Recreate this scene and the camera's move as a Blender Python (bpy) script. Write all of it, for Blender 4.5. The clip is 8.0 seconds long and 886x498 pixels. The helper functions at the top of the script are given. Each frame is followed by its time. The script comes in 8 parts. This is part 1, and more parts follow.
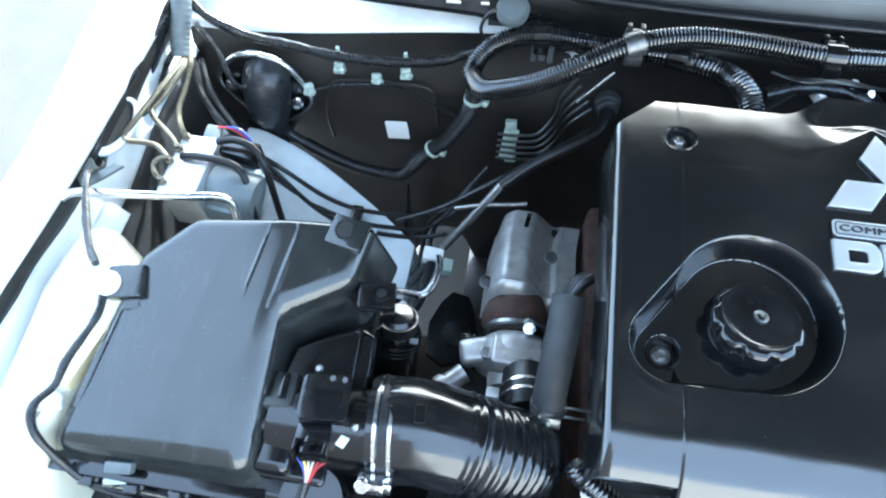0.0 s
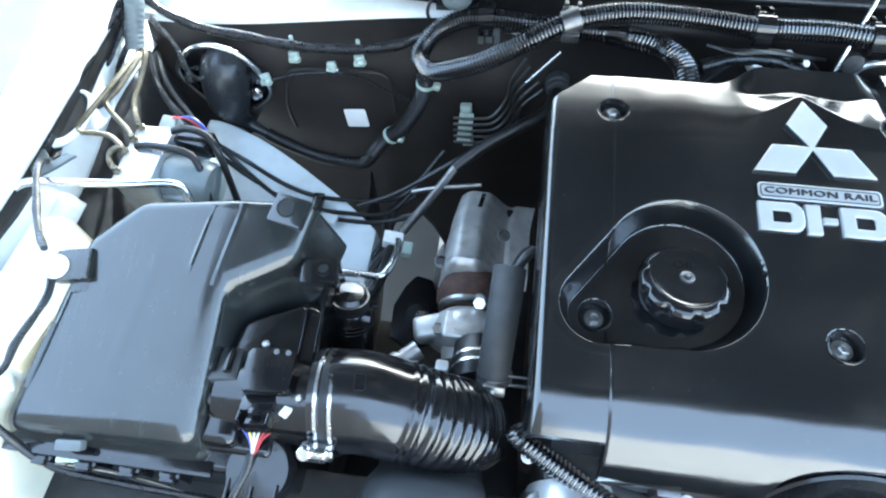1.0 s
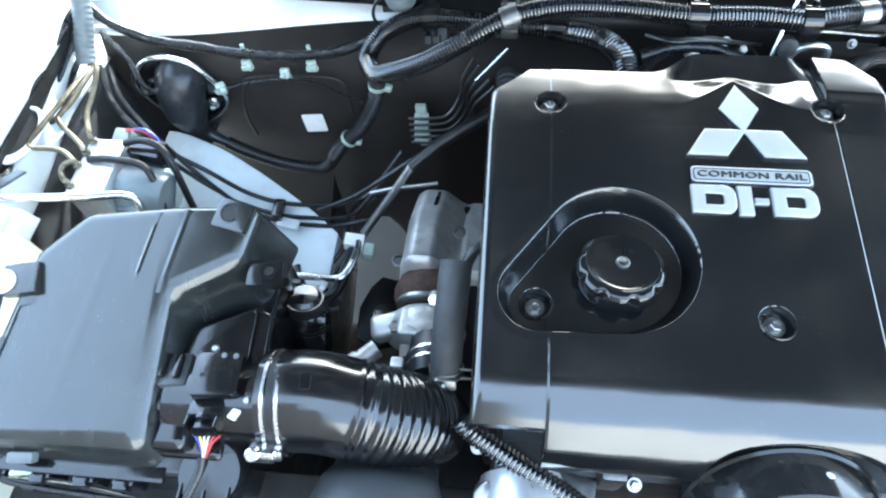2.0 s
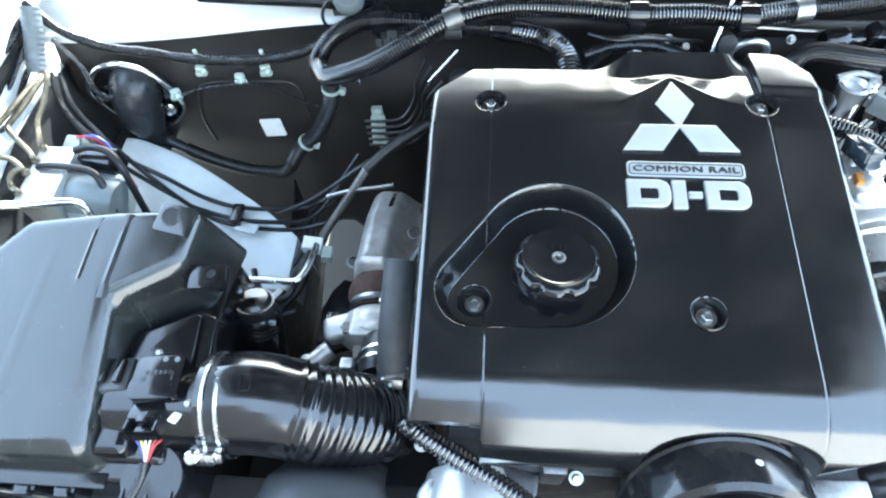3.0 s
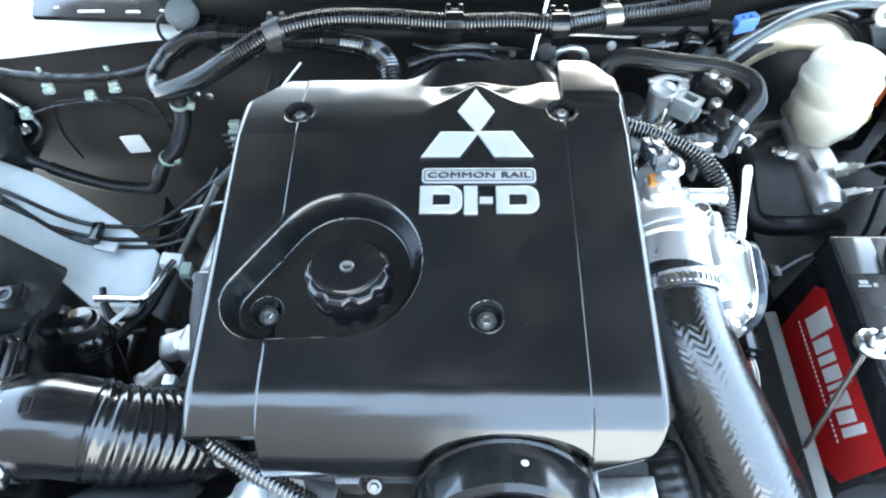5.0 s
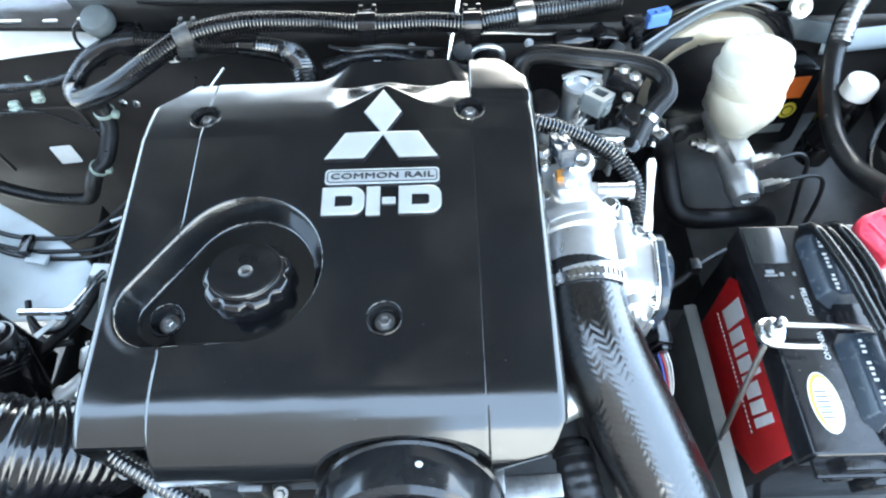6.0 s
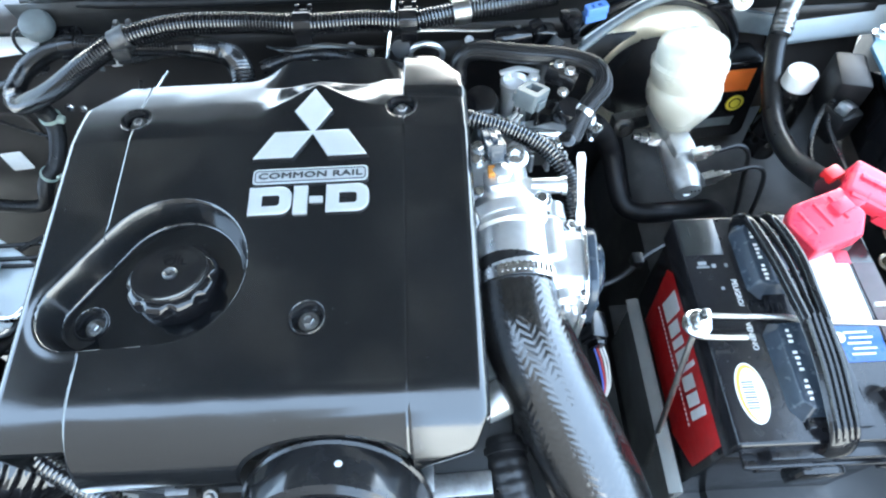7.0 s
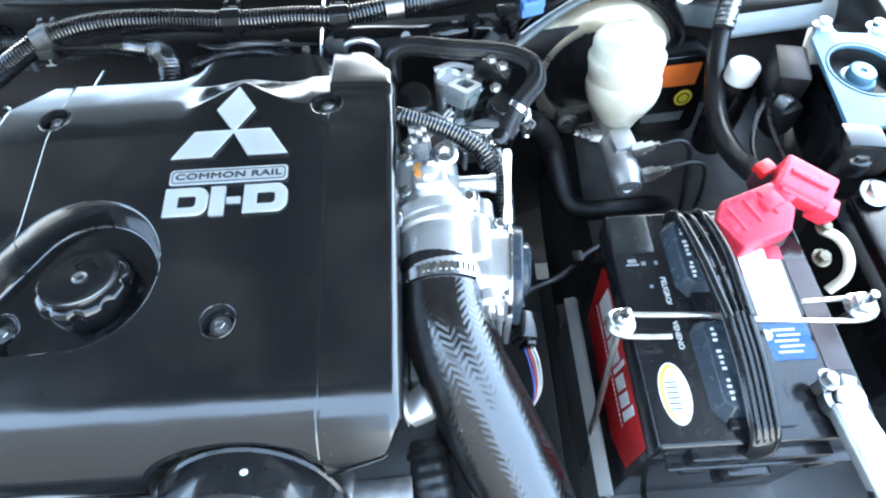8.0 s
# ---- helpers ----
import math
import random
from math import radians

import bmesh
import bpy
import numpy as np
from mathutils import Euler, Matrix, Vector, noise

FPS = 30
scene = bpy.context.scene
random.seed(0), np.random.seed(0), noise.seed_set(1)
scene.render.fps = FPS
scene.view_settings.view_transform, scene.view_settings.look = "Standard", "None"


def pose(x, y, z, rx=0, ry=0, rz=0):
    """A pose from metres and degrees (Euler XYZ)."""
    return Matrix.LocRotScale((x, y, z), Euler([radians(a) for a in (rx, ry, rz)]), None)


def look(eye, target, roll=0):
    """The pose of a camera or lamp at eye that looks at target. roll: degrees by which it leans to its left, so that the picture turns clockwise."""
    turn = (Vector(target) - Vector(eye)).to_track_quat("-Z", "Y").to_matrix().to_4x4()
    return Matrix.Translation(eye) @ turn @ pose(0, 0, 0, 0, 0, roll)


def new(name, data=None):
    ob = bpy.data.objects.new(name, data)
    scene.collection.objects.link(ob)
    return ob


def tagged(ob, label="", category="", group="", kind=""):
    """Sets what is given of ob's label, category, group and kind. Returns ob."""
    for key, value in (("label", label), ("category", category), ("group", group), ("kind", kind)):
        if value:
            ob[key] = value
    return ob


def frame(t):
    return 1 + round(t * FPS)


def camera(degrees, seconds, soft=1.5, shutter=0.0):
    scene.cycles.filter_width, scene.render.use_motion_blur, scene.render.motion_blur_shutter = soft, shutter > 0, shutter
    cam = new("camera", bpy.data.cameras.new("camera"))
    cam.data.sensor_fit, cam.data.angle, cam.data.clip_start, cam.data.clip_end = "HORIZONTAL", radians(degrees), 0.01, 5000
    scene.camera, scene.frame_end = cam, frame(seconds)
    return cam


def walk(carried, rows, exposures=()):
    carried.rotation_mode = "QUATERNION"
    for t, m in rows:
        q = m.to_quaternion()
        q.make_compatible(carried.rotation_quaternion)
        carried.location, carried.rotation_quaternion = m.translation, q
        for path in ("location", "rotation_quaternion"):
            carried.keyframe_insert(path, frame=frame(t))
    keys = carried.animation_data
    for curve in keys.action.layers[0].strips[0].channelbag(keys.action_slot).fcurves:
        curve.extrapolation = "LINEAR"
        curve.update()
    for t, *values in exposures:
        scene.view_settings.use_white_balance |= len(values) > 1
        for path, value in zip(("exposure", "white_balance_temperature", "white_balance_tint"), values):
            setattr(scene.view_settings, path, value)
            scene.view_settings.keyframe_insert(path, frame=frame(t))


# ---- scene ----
# camera and its walk
cam = camera(72.4, 8.0, soft=2.15)
METRES, EYE, TILT, LEAN, TURN = 0.535, 1.45, -60.0, 0.7, 9.15
ROWS = [
    (0.0, 0.0, 0.0, 0.0, 0.0, 0.0, -0.0),
    (0.5, 0.0447, -0.0218, -0.0244, -0.08, 0.0, 0.91),
    (1.0, 0.1021, -0.0264, -0.0496, -0.15, 0.08, 1.76),
    (1.5, 0.153, -0.0355, -0.0592, -0.21, 0.24, 3.31),
    (3.0, 0.2797, -0.0481, -0.0878, -1.41, 0.86, 5.56),
    (3.5, 0.3422, -0.0534, -0.0962, -1.89, 1.0, 6.27),
    (4.0, 0.4083, -0.0557, -0.1082, -2.38, 1.26, 6.74),
    (4.5, 0.4977, -0.066, -0.1156, -3.01, 1.46, 6.87),
    (5.0, 0.5864, -0.0639, -0.126, -3.62, 1.65, 7.49),
    (6.5, 0.7896, -0.0684, -0.1664, -4.71, 2.01, 9.86),
    (7.0, 0.8433, -0.0693, -0.1805, -4.79, 2.07, 10.32),
    (7.5, 0.9072, -0.0654, -0.1924, -4.89, 2.03, 10.64),
    (8.0, 0.9663, -0.0562, -0.2003, -5.16, 1.89, 10.99),
]
walk(cam, [(t, pose(0, 0, EYE, TILT, LEAN, TURN) @ pose(METRES * x, METRES * y, METRES * z, 90 + pitch, roll, yaw)) for t, x, y, z, yaw, pitch, roll in ROWS], exposures=[(0.0, 2.75, 5250, 0), (2.0, 2.96, 5400, 0), (5.5, 3.06, 5600, 0), (8.0, 2.96, 5350, 0)])

# world and sun: bright hazy daylight, sun from behind the raised hood
world = bpy.data.worlds.new("sky")
scene.world = world
world.use_nodes = True
wn = world.node_tree
sky = wn.nodes.new("ShaderNodeTexSky")
sky.sky_type, sky.sun_disc = "NISHITA", False
SUN_EL, SUN_AZ = 31.0, 14.0     # degrees; azimuth clockwise from +y
sky.sun_elevation, sky.sun_rotation = radians(SUN_EL), radians(SUN_AZ)
sky.dust_density = 3.0
# bright haze over the clear sky
haze = wn.nodes.new("ShaderNodeMixRGB")
haze.blend_type = "ADD"
haze.inputs[0].default_value = 1.0
haze.inputs[2].default_value = (2.9, 3.1, 3.35, 1)
wn.links.new(sky.outputs[0], haze.inputs[1])
wn.links.new(haze.outputs[0], wn.nodes["Background"].inputs[0])
wn.nodes["Background"].inputs[1].default_value = 0.15
sun_data = bpy.data.lights.new("sun", "SUN")
sun_data.energy, sun_data.angle, sun_data.color = 4.6, radians(2.0), (1.0, 0.96, 0.9)
sun = new("sun", sun_data)
saz, sel = radians(SUN_AZ), radians(SUN_EL)
sun.matrix_world = look((math.sin(saz) * math.cos(sel) * 10, math.cos(saz) * math.cos(sel) * 10, math.sin(sel) * 10), (0, 0, 0))


# ---- materials ----
def material(name, colour, rough=0.5, metal=0.0, vary=0.25, scale=40.0, grain=0.05, grain_scale=600.0, dirt=None, dirt_amount=0.0, coat=0.0, transmission=0.0, spec=0.5):
    """Painted, moulded or cast surface: base colour broken up at two scales, uneven gloss, fine relief, dust or stains."""
    m = bpy.data.materials.new(name)
    m.use_nodes = True
    nt = m.node_tree
    b = nt.nodes["Principled BSDF"]
    geo = nt.nodes.new("ShaderNodeNewGeometry")

    def noise_at(sc, detail=4.0):
        n = nt.nodes.new("ShaderNodeTexNoise")
        n.inputs["Scale"].default_value, n.inputs["Detail"].default_value = sc, detail
        nt.links.new(geo.outputs["Position"], n.inputs["Vector"])
        return n.outputs["Fac"]
    big, fine = noise_at(scale), noise_at(grain_scale, 2.0)
    ramp = nt.nodes.new("ShaderNodeMapRange")
    ramp.inputs["From Min"].default_value, ramp.inputs["From Max"].default_value = 0.3, 0.7
    ramp.inputs["To Min"].default_value, ramp.inputs["To Max"].default_value = 1 - vary, 1 + vary
    nt.links.new(big, ramp.inputs["Value"])
    mix = nt.nodes.new("ShaderNodeVectorMath")
    mix.operation = "SCALE"
    mix.inputs[0].default_value = colour
    nt.links.new(ramp.outputs[0], mix.inputs["Scale"])
    out = mix.outputs[0]
    if dirt:
        patch = nt.nodes.new("ShaderNodeMapRange")
        patch.inputs["From Min"].default_value, patch.inputs["From Max"].default_value = 0.5, 0.72
        patch.inputs["To Max"].default_value = dirt_amount
        nt.links.new(noise_at(scale * 2.3, 8.0), patch.inputs["Value"])
        lay = nt.nodes.new("ShaderNodeMixRGB")
        lay.inputs[2].default_value = (*dirt, 1)
        nt.links.new(patch.outputs[0], lay.inputs[0])
        nt.links.new(out, lay.inputs[1])
        out = lay.outputs[0]
    nt.links.new(out, b.inputs["Base Color"])
    rr = nt.nodes.new("ShaderNodeMapRange")
    rr.inputs["From Min"].default_value, rr.inputs["From Max"].default_value = 0.3, 0.7
    rr.inputs["To Min"].default_value, rr.inputs["To Max"].default_value = max(rough - 0.07, 0.02), min(rough + 0.08, 1)
    nt.links.new(noise_at(scale * 1.7), rr.inputs["Value"])
    nt.links.new(rr.outputs[0], b.inputs["Roughness"])
    b.inputs["Metallic"].default_value = metal
    b.inputs["Coat Weight"].default_value = coat
    b.inputs["Coat Roughness"].default_value = 0.12
    b.inputs["Transmission Weight"].default_value = transmission
    b.inputs["Specular IOR Level"].default_value = spec
    if grain:
        bump = nt.nodes.new("ShaderNodeBump")
        bump.inputs["Strength"].default_value, bump.inputs["Distance"].default_value = grain, 0.001
        nt.links.new(fine, bump.inputs["Height"])
        nt.links.new(bump.outputs[0], b.inputs["Normal"])
    return m


def wavy(m, scale, height):
    """Adds the slow unevenness of a moulded panel to a material's relief."""
    nt = m.node_tree
    old = next(n for n in nt.nodes if n.bl_idname == "ShaderNodeBump")
    geo = next(n for n in nt.nodes if n.bl_idname == "ShaderNodeNewGeometry")
    n = nt.nodes.new("ShaderNodeTexNoise")
    n.inputs["Scale"].default_value, n.inputs["Detail"].default_value = scale, 1.0
    nt.links.new(geo.outputs["Position"], n.inputs["Vector"])
    bump = nt.nodes.new("ShaderNodeBump")
    bump.inputs["Strength"].default_value, bump.inputs["Distance"].default_value = 1.0, height
    nt.links.new(n.outputs["Fac"], bump.inputs["Height"])
    nt.links.new(bump.outputs[0], old.inputs["Normal"])
    return m


def blend_base(m, fac, colour):
    """Lays a second colour over a material's base where fac says so."""
    nt = m.node_tree
    sock = nt.nodes["Principled BSDF"].inputs["Base Color"]
    old = sock.links[0].from_socket
    lay = nt.nodes.new("ShaderNodeMixRGB")
    lay.inputs[2].default_value = (*colour, 1)
    nt.links.new(fac, lay.inputs[0])
    nt.links.new(old, lay.inputs[1])
    nt.links.new(lay.outputs[0], sock)


def specks(m, scale, share, colour):
    """Sparse dust specks and lint."""
    nt = m.node_tree
    geo = next(n for n in nt.nodes if n.bl_idname == "ShaderNodeNewGeometry")
    v = nt.nodes.new("ShaderNodeTexVoronoi")
    v.inputs["Scale"].default_value = scale
    nt.links.new(geo.outputs["Position"], v.inputs["Vector"])
    sep = nt.nodes.new("ShaderNodeSeparateColor")
    nt.links.new(v.outputs["Color"], sep.inputs[0])
    rare = nt.nodes.new("ShaderNodeMath")
    rare.operation = "LESS_THAN"
    rare.inputs[1].default_value = share
    nt.links.new(sep.outputs[0], rare.inputs[0])
    near = nt.nodes.new("ShaderNodeMapRange")
    near.inputs["From Min"].default_value, near.inputs["From Max"].default_value = 0.16, 0.06
    near.inputs["To Max"].default_value = 0.7
    nt.links.new(v.outputs["Distance"], near.inputs["Value"])
    both = nt.nodes.new("ShaderNodeMath")
    both.operation = "MULTIPLY"
    nt.links.new(rare.outputs[0], both.inputs[0])
    nt.links.new(near.outputs[0], both.inputs[1])
    blend_base(m, both.outputs[0], colour)


def streaks(m, stretch, low, high, amount, colour):
    """Rubbed scuffs that run along one direction."""
    nt = m.node_tree
    geo = next(n for n in nt.nodes if n.bl_idname == "ShaderNodeNewGeometry")
    mul = nt.nodes.new("ShaderNodeVectorMath")
    mul.operation = "MULTIPLY"
    mul.inputs[1].default_value = stretch
    nt.links.new(geo.outputs["Position"], mul.inputs[0])
    n = nt.nodes.new("ShaderNodeTexNoise")
    n.inputs["Scale"].default_value, n.inputs["Detail"].default_value, n.inputs["Roughness"].default_value = 1.0, 8.0, 0.65
    nt.links.new(mul.outputs[0], n.inputs["Vector"])
    r = nt.nodes.new("ShaderNodeMapRange")
    r.inputs["From Min"].default_value, r.inputs["From Max"].default_value, r.inputs["To Max"].default_value = low, high, amount
    nt.links.new(n.outputs["Fac"], r.inputs["Value"])
    blend_base(m, r.outputs[0], colour)


def weave_material(name, colour, rough):
    """Black twill-woven sleeve: chevron relief along the hose."""
    m = material(name, colour, rough, grain=0.0, vary=0.4, scale=90, spec=1.0, coat=0.5, dirt=(0.05, 0.045, 0.04), dirt_amount=0.3)
    nt = m.node_tree
    b = nt.nodes["Principled BSDF"]
    uv = nt.nodes.new("ShaderNodeUVMap")
    uv.uv_map = "UVMap"
    sep = nt.nodes.new("ShaderNodeSeparateXYZ")
    nt.links.new(uv.outputs[0], sep.inputs[0])

    def op(kind, a, b2):
        n = nt.nodes.new("ShaderNodeMath")
        n.operation = kind
        for i, v in enumerate((a, b2)):
            if isinstance(v, (int, float)):
                n.inputs[i].default_value = v
            elif v is not None:
                nt.links.new(v, n.inputs[i])
        return n.outputs[0]
    drift = nt.nodes.new("ShaderNodeTexNoise")
    drift.inputs["Scale"].default_value, drift.inputs["Detail"].default_value = 70.0, 2.0
    geo = next(n for n in nt.nodes if n.bl_idname == "ShaderNodeNewGeometry")
    nt.links.new(geo.outputs["Position"], drift.inputs["Vector"])
    slip = op("MULTIPLY", drift.outputs["Fac"], 0.9)
    tri = op("PINGPONG", op("ADD", op("MULTIPLY", sep.outputs[0], 34.0), op("MULTIPLY", drift.outputs["Fac"], 0.35)), 1.0)
    along = op("ADD", op("MULTIPLY", sep.outputs[1], 160.0), slip)
    chevron = op("PINGPONG", op("ADD", tri, along), 0.5)
    cells = op("SINE", op("MULTIPLY", op("SUBTRACT", op("MULTIPLY", tri, 4.0), along), 6.283), None)
    h = op("ADD", chevron, op("MULTIPLY", cells, 0.05))
    bump = nt.nodes.new("ShaderNodeBump")
    bump.inputs["Strength"].default_value, bump.inputs["Distance"].default_value = 0.26, 0.0018
    nt.links.new(h, bump.inputs["Height"])
    nt.links.new(bump.outputs[0], b.inputs["Normal"])
    return m


M_COVER = material("satin_black_plastic", (0.0065, 0.007, 0.008), 0.15, vary=0.15, scale=9, grain=0.012, grain_scale=900, spec=0.8, coat=0.4)
wavy(M_COVER, 14, 0.0020)
specks(M_COVER, 260, 0.03, (0.10, 0.10, 0.10))
M_CAP = material("gloss_black_plastic", (0.014, 0.014, 0.015), 0.12, vary=0.2, scale=60, grain=0.03)
M_OILCAP = material("polished_black_plastic", (0.008, 0.008, 0.009), 0.09, vary=0.2, scale=60, grain=0.01, spec=0.6)
M_LID = material("scuffed_black_plastic", (0.016, 0.018, 0.018), 0.17, vary=0.3, scale=16, grain=0.03, dirt=(0.030, 0.031, 0.029), dirt_amount=0.35, spec=0.75)
streaks(M_LID, (70, 9, 9), 0.54, 0.76, 0.35, (0.055, 0.060, 0.058))
streaks(M_LID, (45, 12, 12), 0.56, 0.72, 0.5, (0.016, 0.015, 0.014))
specks(M_LID, 240, 0.04, (0.16, 0.16, 0.15))
M_PLASTIC = material("grey_black_plastic", (0.05, 0.053, 0.056), 0.33, vary=0.25, scale=25, grain=0.10, dirt=(0.16, 0.15, 0.14), dirt_amount=0.25)
M_PLASTIC2 = material("black_plastic", (0.006, 0.006, 0.007), 0.12, spec=0.6, vary=0.3, scale=45, grain=0.04, dirt=(0.022, 0.020, 0.018), dirt_amount=0.2)
specks(M_PLASTIC2, 260, 0.05, (0.12, 0.11, 0.10))
M_RUBBER = material("black_rubber", (0.009, 0.009, 0.010), 0.34, vary=0.3, scale=60, grain=0.10, dirt=(0.04, 0.037, 0.034), dirt_amount=0.3)
M_GREYRUB = material("grey_rubber", (0.04, 0.042, 0.045), 0.6, vary=0.2, scale=60, grain=0.15)
M_GLOSSRUB = material("gloss_black_rubber", (0.006, 0.006, 0.007), 0.15, vary=0.2, scale=30, grain=0.008, spec=0.8)
M_CORR = material("corrugated_black_plastic", (0.010, 0.010, 0.011), 0.15, vary=0.25, scale=50, grain=0.03, spec=1.0, coat=0.5)
M_TAPE = material("black_tape", (0.010, 0.010, 0.011), 0.3, vary=0.4, scale=120, grain=0.16, grain_scale=260)
M_WHITE = material("white_body_paint", (0.78, 0.80, 0.80), 0.28, vary=0.04, scale=12, grain=0.01, coat=0.6, dirt=(0.40, 0.38, 0.35), dirt_amount=0.15)
M_INNER = material("white_inner_panel_paint", (0.62, 0.67, 0.69), 0.32, vary=0.08, scale=10, grain=0.03, dirt=(0.36, 0.35, 0.32), dirt_amount=0.35)
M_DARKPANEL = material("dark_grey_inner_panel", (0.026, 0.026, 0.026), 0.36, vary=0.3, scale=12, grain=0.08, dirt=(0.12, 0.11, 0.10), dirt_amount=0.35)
M_FIREWALL = material("brown_black_insulation_sheet", (0.022, 0.019, 0.0175), 0.46, vary=0.35, scale=9, grain=0.12, grain_scale=350, dirt=(0.042, 0.035, 0.030), dirt_amount=0.35)
M_ALU = material("cast_aluminium", (0.84, 0.85, 0.86), 0.34, metal=0.85, vary=0.08, scale=40, grain=0.10, grain_scale=900, dirt=(0.50, 0.48, 0.46), dirt_amount=0.15)
M_ALUDARK = material("dull_heat_shield_steel", (0.56, 0.555, 0.54), 0.42, metal=0.75, vary=0.2, scale=30, grain=0.2, grain_scale=700, dirt=(0.26, 0.22, 0.18), dirt_amount=0.4)
M_CHROME = material("bright_zinc_steel", (0.80, 0.81, 0.82), 0.2, metal=1.0, vary=0.08, scale=150, grain=0.05, dirt=(0.45, 0.42, 0.38), dirt_amount=0.3)
M_STEEL = material("plain_steel", (0.34, 0.34, 0.335), 0.36, metal=1.0, vary=0.15, scale=120, grain=0.1, dirt=(0.25, 0.21, 0.18), dirt_amount=0.4)
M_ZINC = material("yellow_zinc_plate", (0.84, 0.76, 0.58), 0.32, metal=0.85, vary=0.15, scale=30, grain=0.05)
M_MOTOR = material("blue_grey_motor_paint", (0.17, 0.20, 0.21), 0.35, vary=0.12, scale=40, grain=0.05)
# Hood frame greyed well below the white skin to dim its reflection.
M_HOODIN = material("greyed_white_hood_inner_paint", (0.29, 0.30, 0.31), 0.45, vary=0.25, scale=7, grain=0.05, dirt=(0.12, 0.11, 0.10), dirt_amount=0.5)
M_RUST = material("rusty_iron", (0.055, 0.028, 0.02), 0.8, vary=0.4, scale=80, grain=0.5, grain_scale=500, dirt=(0.025, 0.016, 0.013), dirt_amount=0.6)
M_IRON = material("dark_oily_iron", (0.012, 0.012, 0.012), 0.5, vary=0.4, scale=30, grain=0.2, dirt=(0.04, 0.034, 0.028), dirt_amount=0.4)
M_GOLD = material("yellow_passivated_steel", (0.20, 0.175, 0.125), 0.34, metal=0.8, vary=0.25, scale=120, grain=0.1)
M_BADGE = material("silver_badge", (0.60, 0.63, 0.65), 0.38, metal=0.55, vary=0.03, scale=60, grain=0.02)
M_BADGEDARK = material("dark_badge_lettering", (0.03, 0.032, 0.036), 0.4, vary=0.1)
M_TANK = material("milky_white_plastic", (0.64, 0.63, 0.51), 0.35, vary=0.08, scale=14, grain=0.05, dirt=(0.62, 0.56, 0.38), dirt_amount=0.45)
M_TANKYELLOW = material("yellowed_tank_plastic", (0.72, 0.64, 0.40), 0.35, vary=0.1, scale=25, grain=0.04)
M_RESERVOIR = material("translucent_white_plastic", (0.60, 0.58, 0.48), 0.3, vary=0.08, scale=20, grain=0.03)
M_CLIP = material("pale_green_white_nylon", (0.42, 0.50, 0.44), 0.4, vary=0.1, scale=150, grain=0.05)
M_WHITEPL = material("white_nylon", (0.8, 0.8, 0.78), 0.4, vary=0.06, scale=90, grain=0.03)
M_LABEL = material("white_paper_label", (0.82, 0.82, 0.80), 0.55, vary=0.04, scale=90, grain=0.04)
M_RED = material("red_plastic", (0.72, 0.045, 0.085), 0.3, vary=0.12, scale=50, grain=0.06)
M_REDLABEL = material("red_label", (0.50, 0.012, 0.015), 0.35, vary=0.08, scale=70, grain=0.02)
M_BLUE = material("blue_plastic", (0.12, 0.24, 0.62), 0.35, vary=0.1, scale=80)
M_GREYCONN = material("grey_connector_plastic", (0.11, 0.125, 0.13), 0.4, vary=0.12, scale=80)
M_ORANGE = material("orange_label", (0.75, 0.16, 0.02), 0.5, vary=0.06, scale=70)
M_YELLOW = material("yellow_label", (0.75, 0.62, 0.05), 0.5, vary=0.06, scale=70)
M_BATTERY = material("black_battery_case", (0.011, 0.011, 0.013), 0.15, vary=0.25, scale=35, grain=0.06, dirt=(0.035, 0.034, 0.033), dirt_amount=0.25)
specks(M_BATTERY, 260, 0.06, (0.16, 0.15, 0.14))
streaks(M_BATTERY, (14, 14, 14), 0.55, 0.8, 0.4, (0.05, 0.05, 0.05))
# Blue of the skylight on the plate is put into its base colour.
M_BLUEPLATE = material("skylight_blue_plate", (0.085, 0.175, 0.255), 0.45, vary=0.06, scale=20, grain=0.04)
M_BOOT = material("grey_black_boot_rubber", (0.020, 0.022, 0.026), 0.30, vary=0.3, scale=30, grain=0.08, dirt=(0.07, 0.065, 0.06), dirt_amount=0.3)
M_SHELL = material("dull_black_booster_paint", (0.006, 0.006, 0.007), 0.45, vary=0.3, scale=20, grain=0.04, spec=0.25, dirt=(0.03, 0.025, 0.02), dirt_amount=0.3)
M_PALEPLATE = material("pale_grey_tray_paint", (0.17, 0.175, 0.17), 0.4, vary=0.15, scale=30, grain=0.06, dirt=(0.20, 0.18, 0.16), dirt_amount=0.4)
M_DULL = material("dull_dark_steel", (0.16, 0.16, 0.16), 0.42, metal=1.0, vary=0.2, scale=120, grain=0.1)
M_BLUEGREY = material("dark_blue_grey_plastic", (0.035, 0.045, 0.060), 0.22, vary=0.15, scale=80, grain=0.05)
M_BROWNLABEL = material("brown_faded_label", (0.075, 0.058, 0.062), 0.45, vary=0.15, scale=60, grain=0.03)
M_AMBER = material("amber_plastic", (0.45, 0.20, 0.04), 0.3, vary=0.1, scale=90)
M_BLUELABEL = material("blue_printed_label", (0.02, 0.09, 0.32), 0.3, vary=0.15, scale=60, grain=0.02)
M_WEAVE = weave_material("woven_black_sleeve", (0.007, 0.0068, 0.007), 0.13)
wavy(M_WEAVE, 45, 0.0008)
M_COWL = material("grey_cowl_plastic", (0.19, 0.20, 0.21), 0.18, vary=0.12, scale=14, grain=0.03)
M_SHROUD = material("weathered_grey_plastic", (0.045, 0.047, 0.05), 0.4, vary=0.2, scale=20, grain=0.1)
